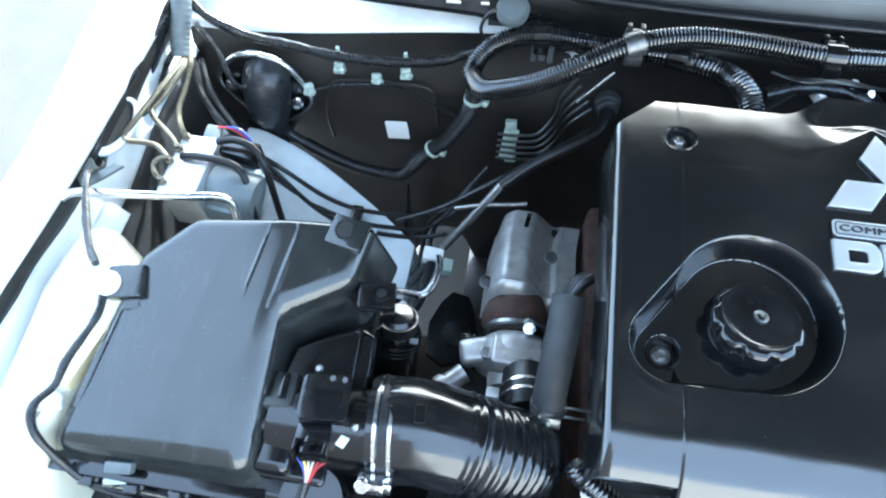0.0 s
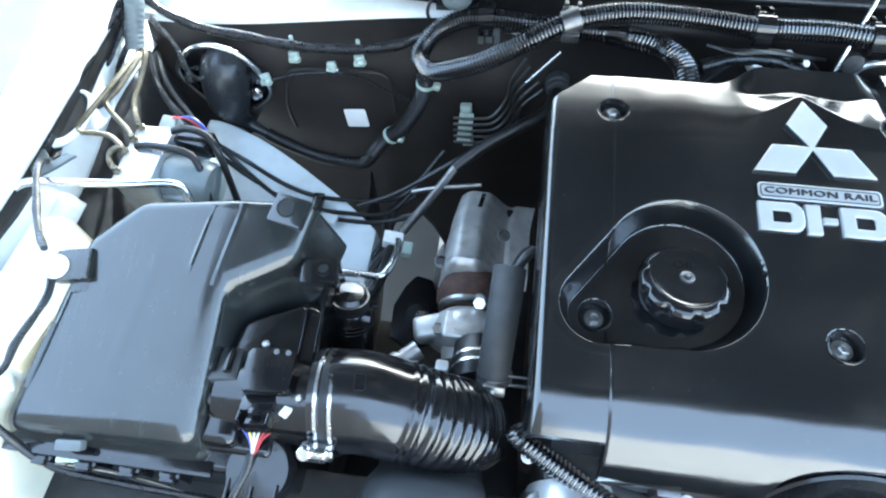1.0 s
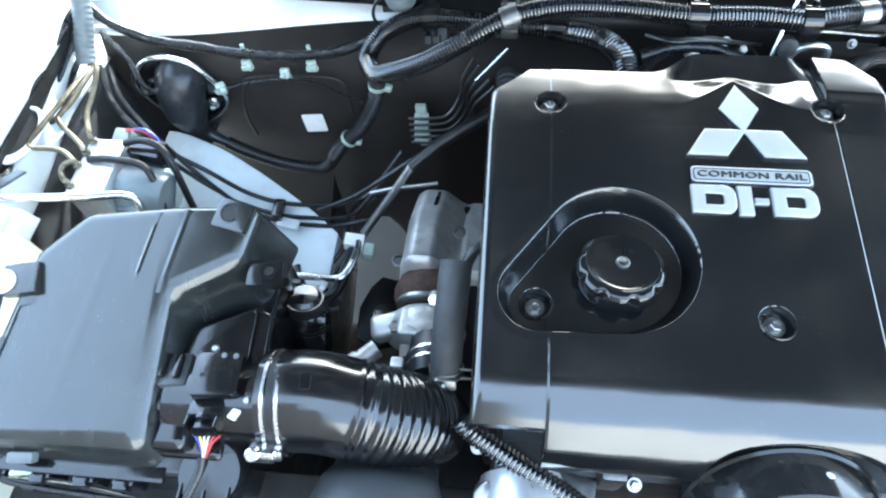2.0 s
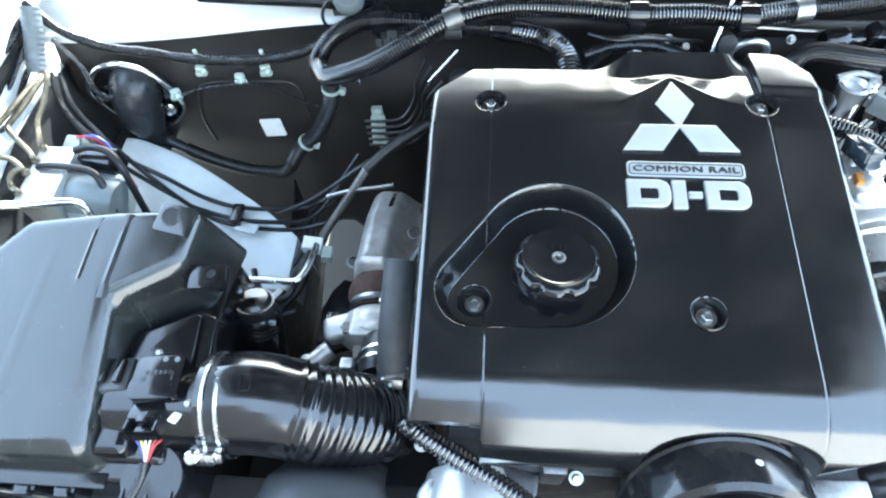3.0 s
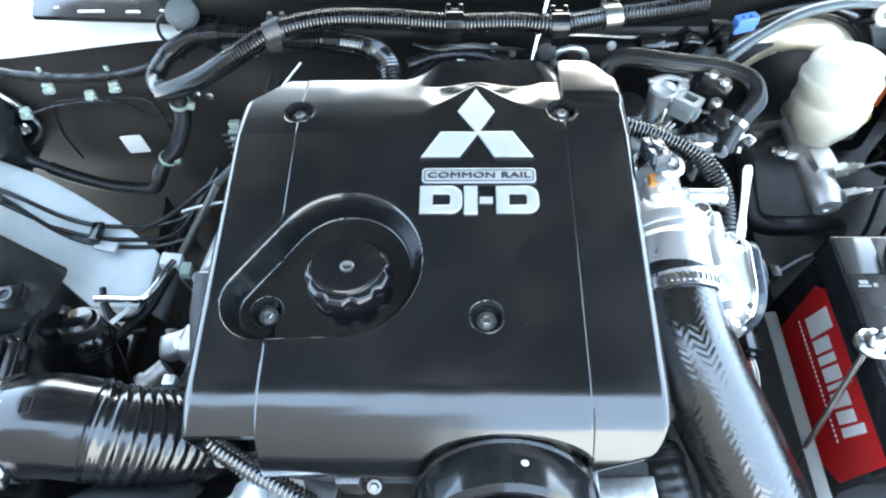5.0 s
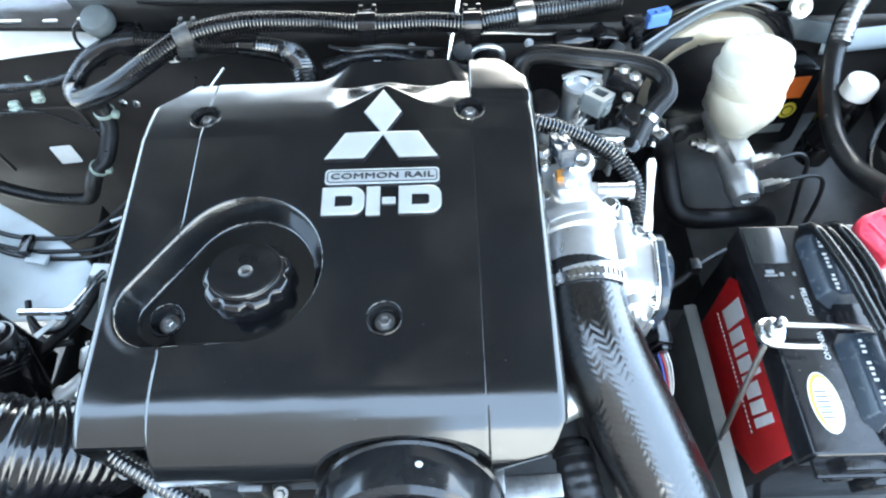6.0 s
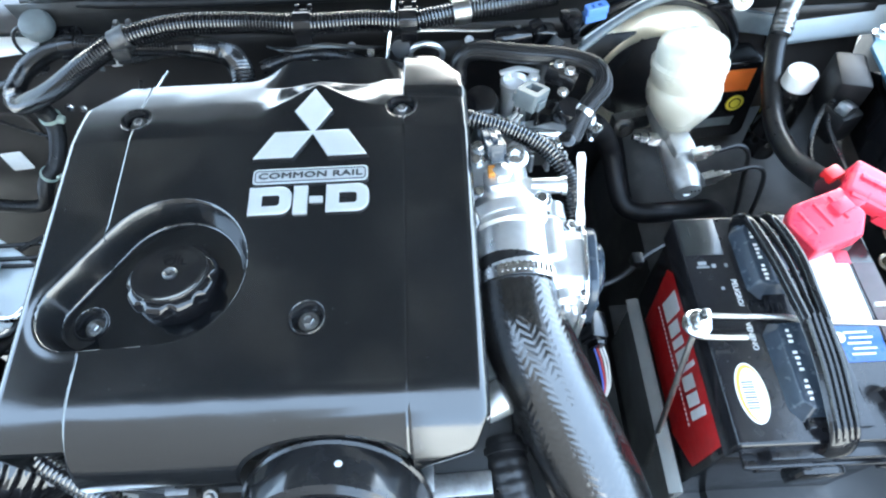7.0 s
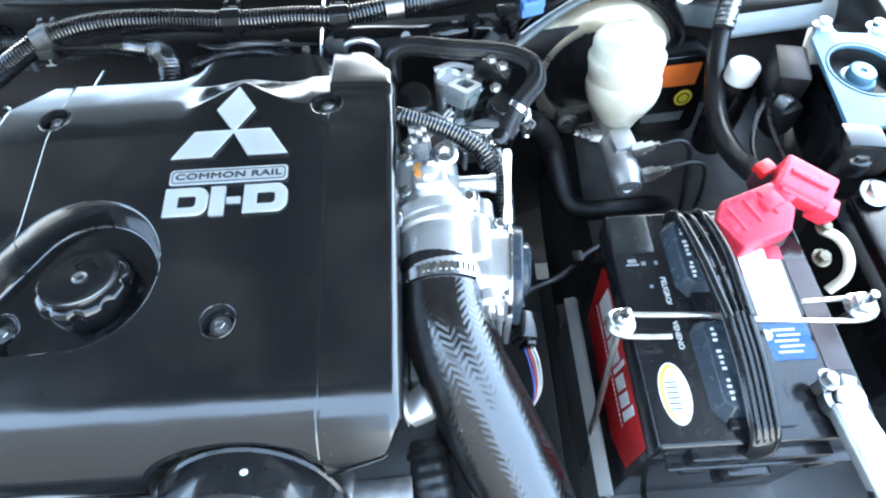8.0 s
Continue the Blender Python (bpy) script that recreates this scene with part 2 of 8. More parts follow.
M_GROUND = material("pale_concrete", (0.062, 0.057, 0.052), 0.85, vary=0.15, scale=3, grain=0.4, grain_scale=120, dirt=(0.085, 0.08, 0.075), dirt_amount=0.4)
M_WHITEWALL = material("white_unseen_wall", (0.52, 0.51, 0.49), 0.8, vary=0.06, scale=2, grain=0.3, grain_scale=90)
M_DARKWALL = material("dark_wall_for_reflections", (0.032, 0.030, 0.029), 0.75, vary=0.25, scale=3, grain=0.3, grain_scale=90)
# Pale liner patches are added so the engine cover mirrors soft smudges.
M_LINER = material("patchy_black_hood_liner", (0.032, 0.032, 0.031), 0.9, vary=0.5, scale=2.6, grain=0.3, grain_scale=200, dirt=(0.32, 0.31, 0.29), dirt_amount=0.9)
M_COPPERW = material("red_wire", (0.32, 0.02, 0.025), 0.4)
M_BLUEW = material("blue_wire", (0.04, 0.06, 0.32), 0.4)
M_WHITEW = material("white_wire", (0.5, 0.49, 0.47), 0.4)
M_YELLOWW = material("yellow_wire", (0.7, 0.5, 0.1), 0.4)


# ---- building helpers ----
BASE = {}


def finish(bm, name, mat, base, sharp=38):
    bmesh.ops.translate(bm, verts=bm.verts, vec=-Vector(base))
    me = bpy.data.meshes.new(name)
    bm.normal_update()
    bm.to_mesh(me)
    bm.free()
    for p in me.polygons:
        p.use_smooth = True
    me.set_sharp_from_angle(angle=radians(sharp))
    me.materials.append(mat)
    return me


def thing(name, label, category, at, group="", kind=""):
    """An Empty at the base of a thing, under which its parts hang."""
    ob = new(name)
    ob.location = at
    ob.empty_display_size = 0.02
    BASE[ob] = Vector(at)
    return tagged(ob, label, category, group, kind)


def part(name, bm, mat, parent, label="", sharp=38):
    ob = new(name, finish(bm, name, mat, BASE[parent], sharp))
    ob.parent = parent
    BASE[ob] = BASE[parent]
    return tagged(ob, label)


def solo(name, bm, mat, label, category, group="", kind="", at=None, sharp=38):
    if at is None:
        at = sum((v.co for v in bm.verts), Vector()) / len(bm.verts)
        at.z = min(v.co.z for v in bm.verts)
    ob = new(name, finish(bm, name, mat, at, sharp))
    ob.location = at
    BASE[ob] = Vector(at)
    return tagged(ob, label, category, group, kind)


def B():
    return bmesh.new()


def basis(origin, axis, hint=(0, 0, 1)):
    """A pose at origin whose z runs along axis."""
    z = Vector(axis).normalized()
    h = Vector(hint)
    if abs(z.dot(h)) > 0.98:
        h = Vector((0, 1, 0))
    x = h.cross(z).normalized()
    y = z.cross(x)
    return Matrix.Translation(origin) @ Matrix((x, y, z)).transposed().to_4x4()


def box(bm, centre, size, bev=0.0015, turn=(0, 0, 0), seg=2):
    m = pose(*centre, *turn) @ Matrix.Diagonal((*size, 1))
    vs = bmesh.ops.create_cube(bm, size=1, matrix=m)["verts"]
    if bev:
        es = list({e for v in vs for e in v.link_edges})
        bmesh.ops.bevel(bm, geom=es, offset=bev, segments=seg, affect="EDGES", profile=0.6)
    return bm


def lathe(bm, origin, axis, profile, seg=28, lobes=0, lobe_depth=0.0, hint=(0, 0, 1), caps=True):
    """Turned body: profile of (radius, height along axis); lobes scallop its outline."""
    m = basis(origin, axis, hint)
    rings = []
    widest = max(r for r, h in profile)
    for r, h in profile:
        ring = []
        for i in range(seg):
            a = 2 * math.pi * i / seg
            rr = r
            if lobes:
                rr = r * (1 - lobe_depth * min(1.0, r / widest) ** 6 * max(0.0, math.cos(lobes * a)) ** 1.5)
            ring.append(bm.verts.new(m @ Vector((rr * math.cos(a), rr * math.sin(a), h))))
        rings.append(ring)
    for a, b in zip(rings, rings[1:]):
        for i in range(seg):
            bm.faces.new((a[i], a[(i + 1) % seg], b[(i + 1) % seg], b[i]))
    if caps and profile[0][0] > 1e-6:
        bm.faces.new(list(reversed(rings[0])))
    if caps and profile[-1][0] > 1e-6:
        bm.faces.new(rings[-1])
    return bm


def smooth_path(pts, step=0.004):
    """Points along a smooth curve through pts, evenly spaced."""
    p = [Vector(q) for q in pts]
    p = [2 * p[0] - p[1]] + p + [2 * p[-1] - p[-2]]
    dense = []
    for i in range(1, len(p) - 2):
        a, b, c, d = p[i - 1:i + 3]
        for k in range(24):
            t = k / 24
            dense.append(0.5 * ((2 * b) + (c - a) * t + (2 * a - 5 * b + 4 * c - d) * t * t + (3 * b - a - 3 * c + d) * t ** 3))
    dense.append(p[-2])
    run = [0.0]
    for a, b in zip(dense, dense[1:]):
        run.append(run[-1] + (b - a).length)
    n = max(3, int(run[-1] / step))
    out, j = [], 0
    for k in range(n + 1):
        s = run[-1] * k / n
        while j < len(run) - 2 and run[j + 1] < s:
            j += 1
        f = (s - run[j]) / max(run[j + 1] - run[j], 1e-9)
        out.append(dense[j].lerp(dense[j + 1], f))
    return out, run[-1]


def tube(bm, pts, r, seg=12, step=0.004, flat=1.0, hint=(0, 0, 1)):
    """Hose, pipe or wire through pts; r is a radius or a function of the length along it."""
    path, total = smooth_path(pts, step)
    uvl = bm.loops.layers.uv.get("UVMap") or bm.loops.layers.uv.new("UVMap")
    t0 = (path[1] - path[0]).normalized()
    nrm = Vector(hint) - t0 * t0.dot(Vector(hint))
    if nrm.length < 0.1:
        nrm = Vector((0, 1, 0)) - t0 * t0.y
    nrm.normalize()
    rings, s = [], 0.0
    for i, p in enumerate(path):
        a = path[max(i - 1, 0)]
        b = path[min(i + 1, len(path) - 1)]
        t = (b - a).normalized()
        nrm = (nrm - t * t.dot(nrm)).normalized()
        side = t.cross(nrm)
        if i:
            s += (p - path[i - 1]).length
        rr = r(s, total) if callable(r) else r
        rings.append(([bm.verts.new(p + (side * math.cos(2 * math.pi * k / seg) + nrm * math.sin(2 * math.pi * k / seg) * flat) * rr) for k in range(seg)], s))
    for (ra, sa), (rb, sb) in zip(rings, rings[1:]):
        for k in range(seg):
            f = bm.faces.new((ra[k], ra[(k + 1) % seg], rb[(k + 1) % seg], rb[k]))
            for lp, uvw in zip(f.loops, ((k / seg, sa), ((k + 1) / seg, sa), ((k + 1) / seg, sb), (k / seg, sb))):
                lp[uvl].uv = uvw
    bm.faces.new(list(reversed(rings[0][0])))
    bm.faces.new(rings[-1][0])
    return bm


def ridged(r, pitch=0.0045, depth=0.12):
    return lambda s, total: r * (1 - depth * (0.5 + 0.5 * math.cos(2 * math.pi * s / pitch)) ** 2)


def prism(bm, outline, z0, z1, m=None, bev=0.0015, seg=2, top=None):
    """Upright body over an outline of (x, y); top(x, y) may slope its upper face."""
    m = m or Matrix()
    lo = [bm.verts.new(m @ Vector((x, y, z0))) for x, y in outline]
    hi = [bm.verts.new(m @ Vector((x, y, top(x, y) if top else z1))) for x, y in outline]
    n = len(outline)
    fs = [bm.faces.new(list(reversed(lo))), bm.faces.new(hi)]
    for i in range(n):
        fs.append(bm.faces.new((lo[i], lo[(i + 1) % n], hi[(i + 1) % n], hi[i])))
    bmesh.ops.recalc_face_normals(bm, faces=fs)
    if bev:
        es = list({e for f in fs for e in f.edges})
        bmesh.ops.bevel(bm, geom=es, offset=bev, segments=seg, affect="EDGES", profile=0.6, clamp_overlap=True)
    return bm


def rounded(cx, cy, w, h, r, n=5):
    """Outline of a rectangle with rounded corners."""
    out = []
    for qx, qy, a0 in ((1, 1, 0), (-1, 1, 90), (-1, -1, 180), (1, -1, 270)):
        for k in range(n + 1):
            a = radians(a0 + 90 * k / n)
            out.append((cx + qx * (w / 2 - r) + r * math.cos(a), cy + qy * (h / 2 - r) + r * math.sin(a)))
    return out


def disc_outline(cx, cy, r, n=28, ry=None):
    return [(cx + r * math.cos(2 * math.pi * k / n), cy + (ry or r) * math.sin(2 * math.pi * k / n)) for k in range(n)]


def hex_bolt(bm, at, axis, r=0.005, h=0.004, washer=1.5):
    lathe(bm, at, axis, [(r * washer, 0), (r * washer, 0.001), (r * washer * 0.95, 0.0014)], 20)
    lathe(bm, at, axis, [(r, 0.0012), (r, h), (r * 0.85, h + 0.0008)], 6)
    return bm


def ring_band(bm, origin, axis, r, w, th=0.0012, seg=32):
    """A flat clamp band round a hose."""
    lathe(bm, origin, axis, [(r, -w / 2), (r + th, -w / 2), (r + th, w / 2), (r, w / 2)], seg, caps=False)
    return bm


def shape_mesh(loops, depth, bevel, m, bm=None):
    """A plate cut from closed outlines (holes by even-odd), raised and softly bevelled."""
    cu = bpy.data.curves.new("outline", "CURVE")
    cu.dimensions, cu.fill_mode, cu.extrude, cu.bevel_depth, cu.bevel_resolution = "2D", "BOTH", depth / 2, bevel, 1
    for lp in loops:
        sp = cu.splines.new("POLY")
        sp.points.add(len(lp) - 1)
        for q, (x, y) in zip(sp.points, lp):
            q.co = (x, y, 0, 1)
        sp.use_cyclic_u = True
    return curve_to_bm(cu, m, bm)


def letters(text, size, depth, m, bm=None, shear=0.0, space=1.0, width=1.0, bold=0.0):
    cu = bpy.data.curves.new("lettering", "FONT")
    cu.body, cu.size, cu.extrude, cu.shear, cu.space_character = text, size, depth, shear, space
    cu.align_x, cu.align_y, cu.resolution_u, cu.offset = "CENTER", "CENTER", 3, bold
    return curve_to_bm(cu, m @ Matrix.Diagonal((width, 1, 1, 1)), bm)


def curve_to_bm(cu, m, bm=None):
    tmp = bpy.data.objects.new("tmp", cu)
    scene.collection.objects.link(tmp)
    me = bpy.data.meshes.new_from_object(tmp.evaluated_get(bpy.context.evaluated_depsgraph_get()))
    bpy.data.objects.remove(tmp)
    bpy.data.curves.remove(cu)
    me.transform(m)
    bm = bm or bmesh.new()
    bm.from_mesh(me)
    bpy.data.meshes.remove(me)
    return bm


def smoothstep(a, b, x):
    t = np.clip((x - a) / (b - a), 0, 1)
    return t * t * (3 - 2 * t)


def sheet(name, fx, nu, nv, mat, label, category, kind="structure", thick=0.002):
    """A pressed panel from a surface function of (u, v) in 0..1, with thickness."""
    bm = bmesh.new()
    rows = [[bm.verts.new(fx(i / nu, j / nv)) for j in range(nv + 1)] for i in range(nu + 1)]
    for i in range(nu):
        for j in range(nv):
            bm.faces.new((rows[i][j], rows[i + 1][j], rows[i + 1][j + 1], rows[i][j + 1]))
    bm.normal_update()
    ob = solo(name, bm, mat, label, category, kind=kind)
    md = ob.modifiers.new("thickness", "SOLIDIFY")
    md.thickness, md.offset = thick, -1
    return ob


# ---- large structure ----
def ground():
    bm = B()
    s = 60
    vs = [bm.verts.new((x, y, 0)) for x, y in ((-s, -s), (s, -s), (s, s), (-s, s))]
    bm.faces.new(vs)
    solo("ground", bm, M_GROUND, "pale concrete ground under and around the car", "ground", kind="structure", at=(0, 0, 0))


def hood():
    """Raised bonnet hinged above the cowl: white skin and pressed inner frame, dark liner pad."""
    h = thing("hood", "raised white car hood with black liner underneath", "hood", (0.29, 0.94, 1.15), kind="structure")
    m = pose(0.29, 0.94, 1.15, -41, 0, 0)
    part("hood_skin", prism(B(), rounded(0, -0.67, 1.62, 1.26, 0.12), 0.0, 0.016, m, 0.004), M_WHITE, h)
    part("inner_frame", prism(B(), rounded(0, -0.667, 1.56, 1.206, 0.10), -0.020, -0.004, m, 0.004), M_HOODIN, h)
    part("hood_liner", prism(B(), [(-0.62, -1.18), (0.62, -1.18), (0.68, -0.36), (0.60, -0.16), (0.24, -0.19), (0.10, -0.14), (-0.08, -0.19), (-0.46, -0.20), (-0.60, -0.28), (-0.68, -0.40)], -0.034, -0.0202, m, 0.004), M_LINER, h)


def unseen_wall():
    """Unseen walls added before the car to shape its reflections: one white, then two dark."""
    bm = B()
    box(bm, (4.40, -4.2, 2.0), (8.0, 0.25, 4.0), 0.01)
    solo("unseen_wall", bm, M_WHITEWALL, "unseen white wall added to brighten the front reflections", "wall", kind="structure")
    bm = B()
    box(bm, (-3.80, -4.2, 3.6), (8.35, 0.12, 7.2), 0.01)
    solo("unseen_dark_wall", bm, M_DARKWALL, "unseen dark wall added to darken the front reflections", "fence", kind="structure")
    bm = B()
    box(bm, (-4.7, -4.5, 5.5), (6.6, 0.2, 11.0), 0.01)
    solo("unseen_tall_wall", bm, M_DARKWALL, "unseen tall dark wall added to darken the front left reflections", "wall", kind="structure")


def firewall():
    def fx(u, v):
        x = -0.47 + 1.5 * u
        foot = 0.40 + 0.11 * math.exp(-((x + 0.10) / 0.05) ** 4)
        z = foot + (0.886 - foot + 0.040 * float(smoothstep(-0.41, 0.02, x))) * v
        y = 0.605 + 0.03 * smoothstep(0.80, 0.89, z) - 0.03 * smoothstep(0.62, 0.45, z)
        y += 0.012 * math.exp(-((x + 0.2) / 0.12) ** 2) * smoothstep(0.70, 0.74, z) - 0.006 * smoothstep(-0.02, 0.02, x)
        return Vector((x, float(y), z))
    # Black sheet added here only to darken this stretch of the firewall.
    def pad(u, v):
        return Vector((0.44 + 0.27 * u, 0.588 + 0.004 * math.sin(u * 7), 0.50 + 0.43 * v))
    sheet("firewall_dark_sheet", pad, 14, 10, M_SHELL, "black sheet added over the firewall to darken it", "firewall")
    sheet("firewall", fx, 70, 30, M_FIREWALL, "brown black insulated firewall sheet behind the engine", "firewall")


def cowl():
    # white painted ledge on the passenger side
    def ledge(u, v):
        x = -0.60 + 0.62 * u
        y = 0.622 + 0.16 * v
        z = 0.884 + 0.040 * smoothstep(0.30, 1.0, u) + 0.05 * v + 0.012 * smoothstep(0.2, 0.3, v)
        return Vector((x, y, float(z)))
    sheet("cowl_ledge", ledge, 30, 12, M_WHITE, "white painted cowl ledge above the firewall", "cowl panel")

    # grey plastic cowl with its rounded front lip and rubber seal
    def lip(u, v):
        x = -0.02 + 1.25 * u
        a = v * math.pi * 0.9
        bow = 0.028 * (2 * u - 0.55) ** 2
        y = 0.592 + bow - 0.03 * math.sin(min(a, math.pi / 2)) + 0.17 * max(0.0, v - 0.5)
        z = 0.985 + 0.045 * (1 - math.cos(min(a, math.pi / 2))) + 0.02 * max(0.0, v - 0.5)
        return Vector((x, y + 0.04, z))
    sheet("cowl_cover", lip, 60, 16, M_COWL, "glossy grey plastic cowl cover below the windshield", "cowl panel", thick=0.003)
    g = thing("cowl_grille", "black slotted cowl grille over the white ledge", "grille", (-0.07, 0.70, 0.94), kind="structure")
    bm = B()
    prism(bm, [(-0.226, 0.628), (-0.123, 0.622), (-0.066, 0.619), (-0.010, 0.610), (0.03, 0.640), (0.03, 0.76), (-0.27, 0.76)], 0.946, 0.953, None, 0.002)
    part("panel", bm, M_PLASTIC2, g)
    for x, y, w in ((-0.150, 0.634, 0.034), (-0.095, 0.632, 0.018), (-0.198, 0.642, 0.006), (-0.055, 0.634, 0.012)):
        bm = B()
        box(bm, (x, y, 0.9535), (w, 0.0045, 0.003), 0.001)
        part("slot", bm, M_COWL, g)
    n = thing("washer_nozzle", "grey washer nozzle with thin black tube", "washer nozzle", (-0.02, 0.61, 0.955))
    bm = B()
    lathe(bm, (-0.020, 0.610, 0.966), (0, -0.35, 1), [(0.012, -0.012), (0.019, -0.004), (0.020, 0.006), (0.017, 0.012), (0.009, 0.014), (0.0, 0.014)], 28)
    part("knob", bm, M_GREYCONN, n)
    bm = B()
    tube(bm, [(-0.033, 0.606, 0.972), (-0.046, 0.602, 0.968), (-0.054, 0.601, 0.955), (-0.056, 0.602, 0.940), (-0.050, 0.603, 0.925)], 0.0022, 8)
    part("tube", bm, M_RUBBER, n)
    bm = B()
    tube(bm, [(-0.04, 0.640, 0.982), (0.1, 0.617, 0.986), (0.3, 0.605, 0.99), (0.6, 0.608, 0.99), (0.85, 0.632, 0.985)], 0.006, 10)
    solo("cowl_seal", bm, M_RUBBER, "black rubber seal along the cowl front edge", "seal", kind="structure")
    # lower dash wall that closes the gap under the cowl
    def dash(u, v):
        return Vector((-0.05 + 1.2 * u, 0.64 - 0.02 * v, 0.88 + 0.11 * v))
    sheet("cowl_inner", dash, 20, 4, M_IRON, "black inner cowl wall in shadow", "cowl panel")


def fenders():
    # outer fender: flat top strip rolling down into the side
    def outer(u, v):
        y = -0.15 + 1.0 * u
        x0 = -0.452 - 0.03 * smoothstep(0.5, 0.0, u)
        w = 0.045 + 0.030 * smoothstep(0.45, 0.80, u)
        z0 = 0.957 - 0.03 * smoothstep(0.35, 0.0, u)
        if v < 0.15:
            return Vector((x0, y, float(z0 - 0.02 * (0.15 - v) / 0.15)))
        if v < 0.5:
            return Vector((float(x0 - w * (v - 0.15) / 0.35), y, float(z0 + 0.004 * math.sin((v - 0.15) / 0.35 * math.pi))))
        a = (v - 0.5) / 0.5
        return Vector((float(x0 - w - 0.036 * math.sin(min(a * 3, 1) * math.pi / 2)), y, float(z0 - 0.06 * (1 - math.cos(min(a * 3, 1) * math.pi / 2)) - 0.85 * max(0.0, a - 0.33))))
    sheet("fender", outer, 30, 36, M_WHITE, "glossy white outer fender beside the engine bay", "fender")

    # inner apron: upright wall, gutter and shelf
    def apron(u, v):
        y = -0.12 + 0.72 * u
        x = -0.447 - 0.014 * v - 0.03 * float(smoothstep(0.5, 0.0, y + 0.15)) - 0.003 * math.sin(u * 9) + 0.004 * math.sin(u * 23) * v * (1 - v)
        return Vector((x, y, 0.866 + 0.052 * v + 0.006 * math.sin(u * 17) * (1 - v)))
    sheet("inner_apron", apron, 30, 12, M_INNER, "white painted inner apron wall of the engine bay", "inner panel")

    # pressed flange beside the tank, with a rolled lip and a shallow groove
    def flange(u, v):
        y = -0.10 + 0.42 * u
        x = -0.474 - 0.022 * float(smoothstep(0.45, 0.0, y + 0.15)) + 0.050 * v
        z = 0.912 - 0.030 * v + 0.006 * math.exp(-((v - 0.28) / 0.10) ** 2) - 0.005 * math.exp(-((v - 0.58) / 0.08) ** 2) - 0.012 * float(smoothstep(0.8, 1.0, v))
        return Vector((x, y, z - 0.02 * float(smoothstep(0.35, 0.0, u))))
    sheet("inner_flange", flange, 30, 30, M_INNER, "pale painted pressed flange beside the washer tank", "inner panel")

    # Black strip stands for the shadow in the gap beside the fender.
    def gutter(u, v):
        y = -0.10 + 0.71 * u
        s = y + 0.15
        x0, z0 = -0.454 - 0.03 * float(smoothstep(0.5, 0.0, s)), 0.944 - 0.03 * float(smoothstep(0.35, 0.0, s))
        return Vector((x0 - 0.001 - 0.003 * v, y, z0 - 0.032 * v + 0.003 * math.sin(u * 31)))
    sheet("fender_gap_shade", gutter, 40, 4, M_IRON, "black strip for the shadowed gap between fender and apron", "inner panel")

    # wheelhouse: rises to the outside, rolls down towards the engine
    def wheel(u, v):
        x = -0.405 + 0.297 * u
        y1 = 0.562 - 1.4 * (x + 0.42) ** 2
        y0 = 0.345 + 0.125 * smoothstep(-0.33, -0.38, x)
        y = y0 + (y1 - y0) * v
        z = 0.688 + 0.046 * smoothstep(-0.20, -0.36, x) + 0.026 * smoothstep(0.42, 0.53, y) - 0.06 * smoothstep(0.95, 1.0, v) - 0.05 * smoothstep(0.95, 1.0, u) - 0.06 * smoothstep(0.03, 0.0, u)
        return Vector((float(x), float(y), float(z)))
    sheet("wheelhouse", wheel, 44, 44, M_INNER, "white painted wheelhouse panel with dust", "inner panel")

    # dark well below the modulator and the space under the air box, shade put into the colour
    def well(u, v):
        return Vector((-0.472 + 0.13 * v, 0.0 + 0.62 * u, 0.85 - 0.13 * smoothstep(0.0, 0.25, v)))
    sheet("inner_well", well, 24, 16, M_DARKPANEL, "dark well under the brake modulator, its deep shade put into the colour", "inner panel")
    bm = B()
    box(bm, (-0.13, -0.03, 0.74), (0.50, 0.21, 0.12), 0.008)
    solo("lower_tray", bm, M_IRON, "black lower tray in front of the air box", "inner panel", kind="structure")

    def rail(u, v):
        return Vector((-0.160 + 0.02 * math.sin(u * 3), 0.06 + 0.50 * u, 0.66 - 0.24 * v))
    sheet("frame_rail", rail, 16, 6, M_IRON, "dark frame rail side below the wheelhouse", "inner panel")

    # right side: dark floor of the bay, outer wall
    def floor_r(u, v):
        x = 0.69 + 0.37 * u
        y = 0.02 + 0.60 * v
        z = 0.735 + 0.03 * smoothstep(0.45, 0.62, y) + 0.02 * smoothstep(0.35, 0.40, y) * smoothstep(0.8, 0.95, x) - 0.14 * smoothstep(0.73, 0.69, x)
        return Vector((x, y, float(z)))
    sheet("inner_floor", floor_r, 30, 30, M_DARKPANEL, "dark grey painted inner panel under battery and cylinder", "inner panel")

    def wall_r(u, v):
        return Vector((1.07 - 0.02 * v, -0.1 + 0.75 * u, 0.60 + 0.36 * v))
    sheet("inner_apron", wall_r, 20, 10, M_DARKPANEL, "dark painted inner apron wall beside the battery", "inner panel")

    def outer_r(u, v):
        return Vector((1.05 + 0.16 * v, -0.15 + 1.0 * u, 0.957 + 0.01 * math.sin(v * math.pi) - 0.1 * max(0.0, v - 0.8)))
    sheet("fender", outer_r, 20, 16, M_WHITE, "glossy white outer fender on the driver side", "fender")

    # unseen front closing wall and the dark void below, added to stop low light
    bm = B()
    box(bm, (0.29, -0.16, 0.55), (1.5, 0.03, 0.65), 0.004)
    solo("front_light_stop", bm, M_IRON, "unseen black panel added to stop low light from the front", "inner panel", kind="structure")


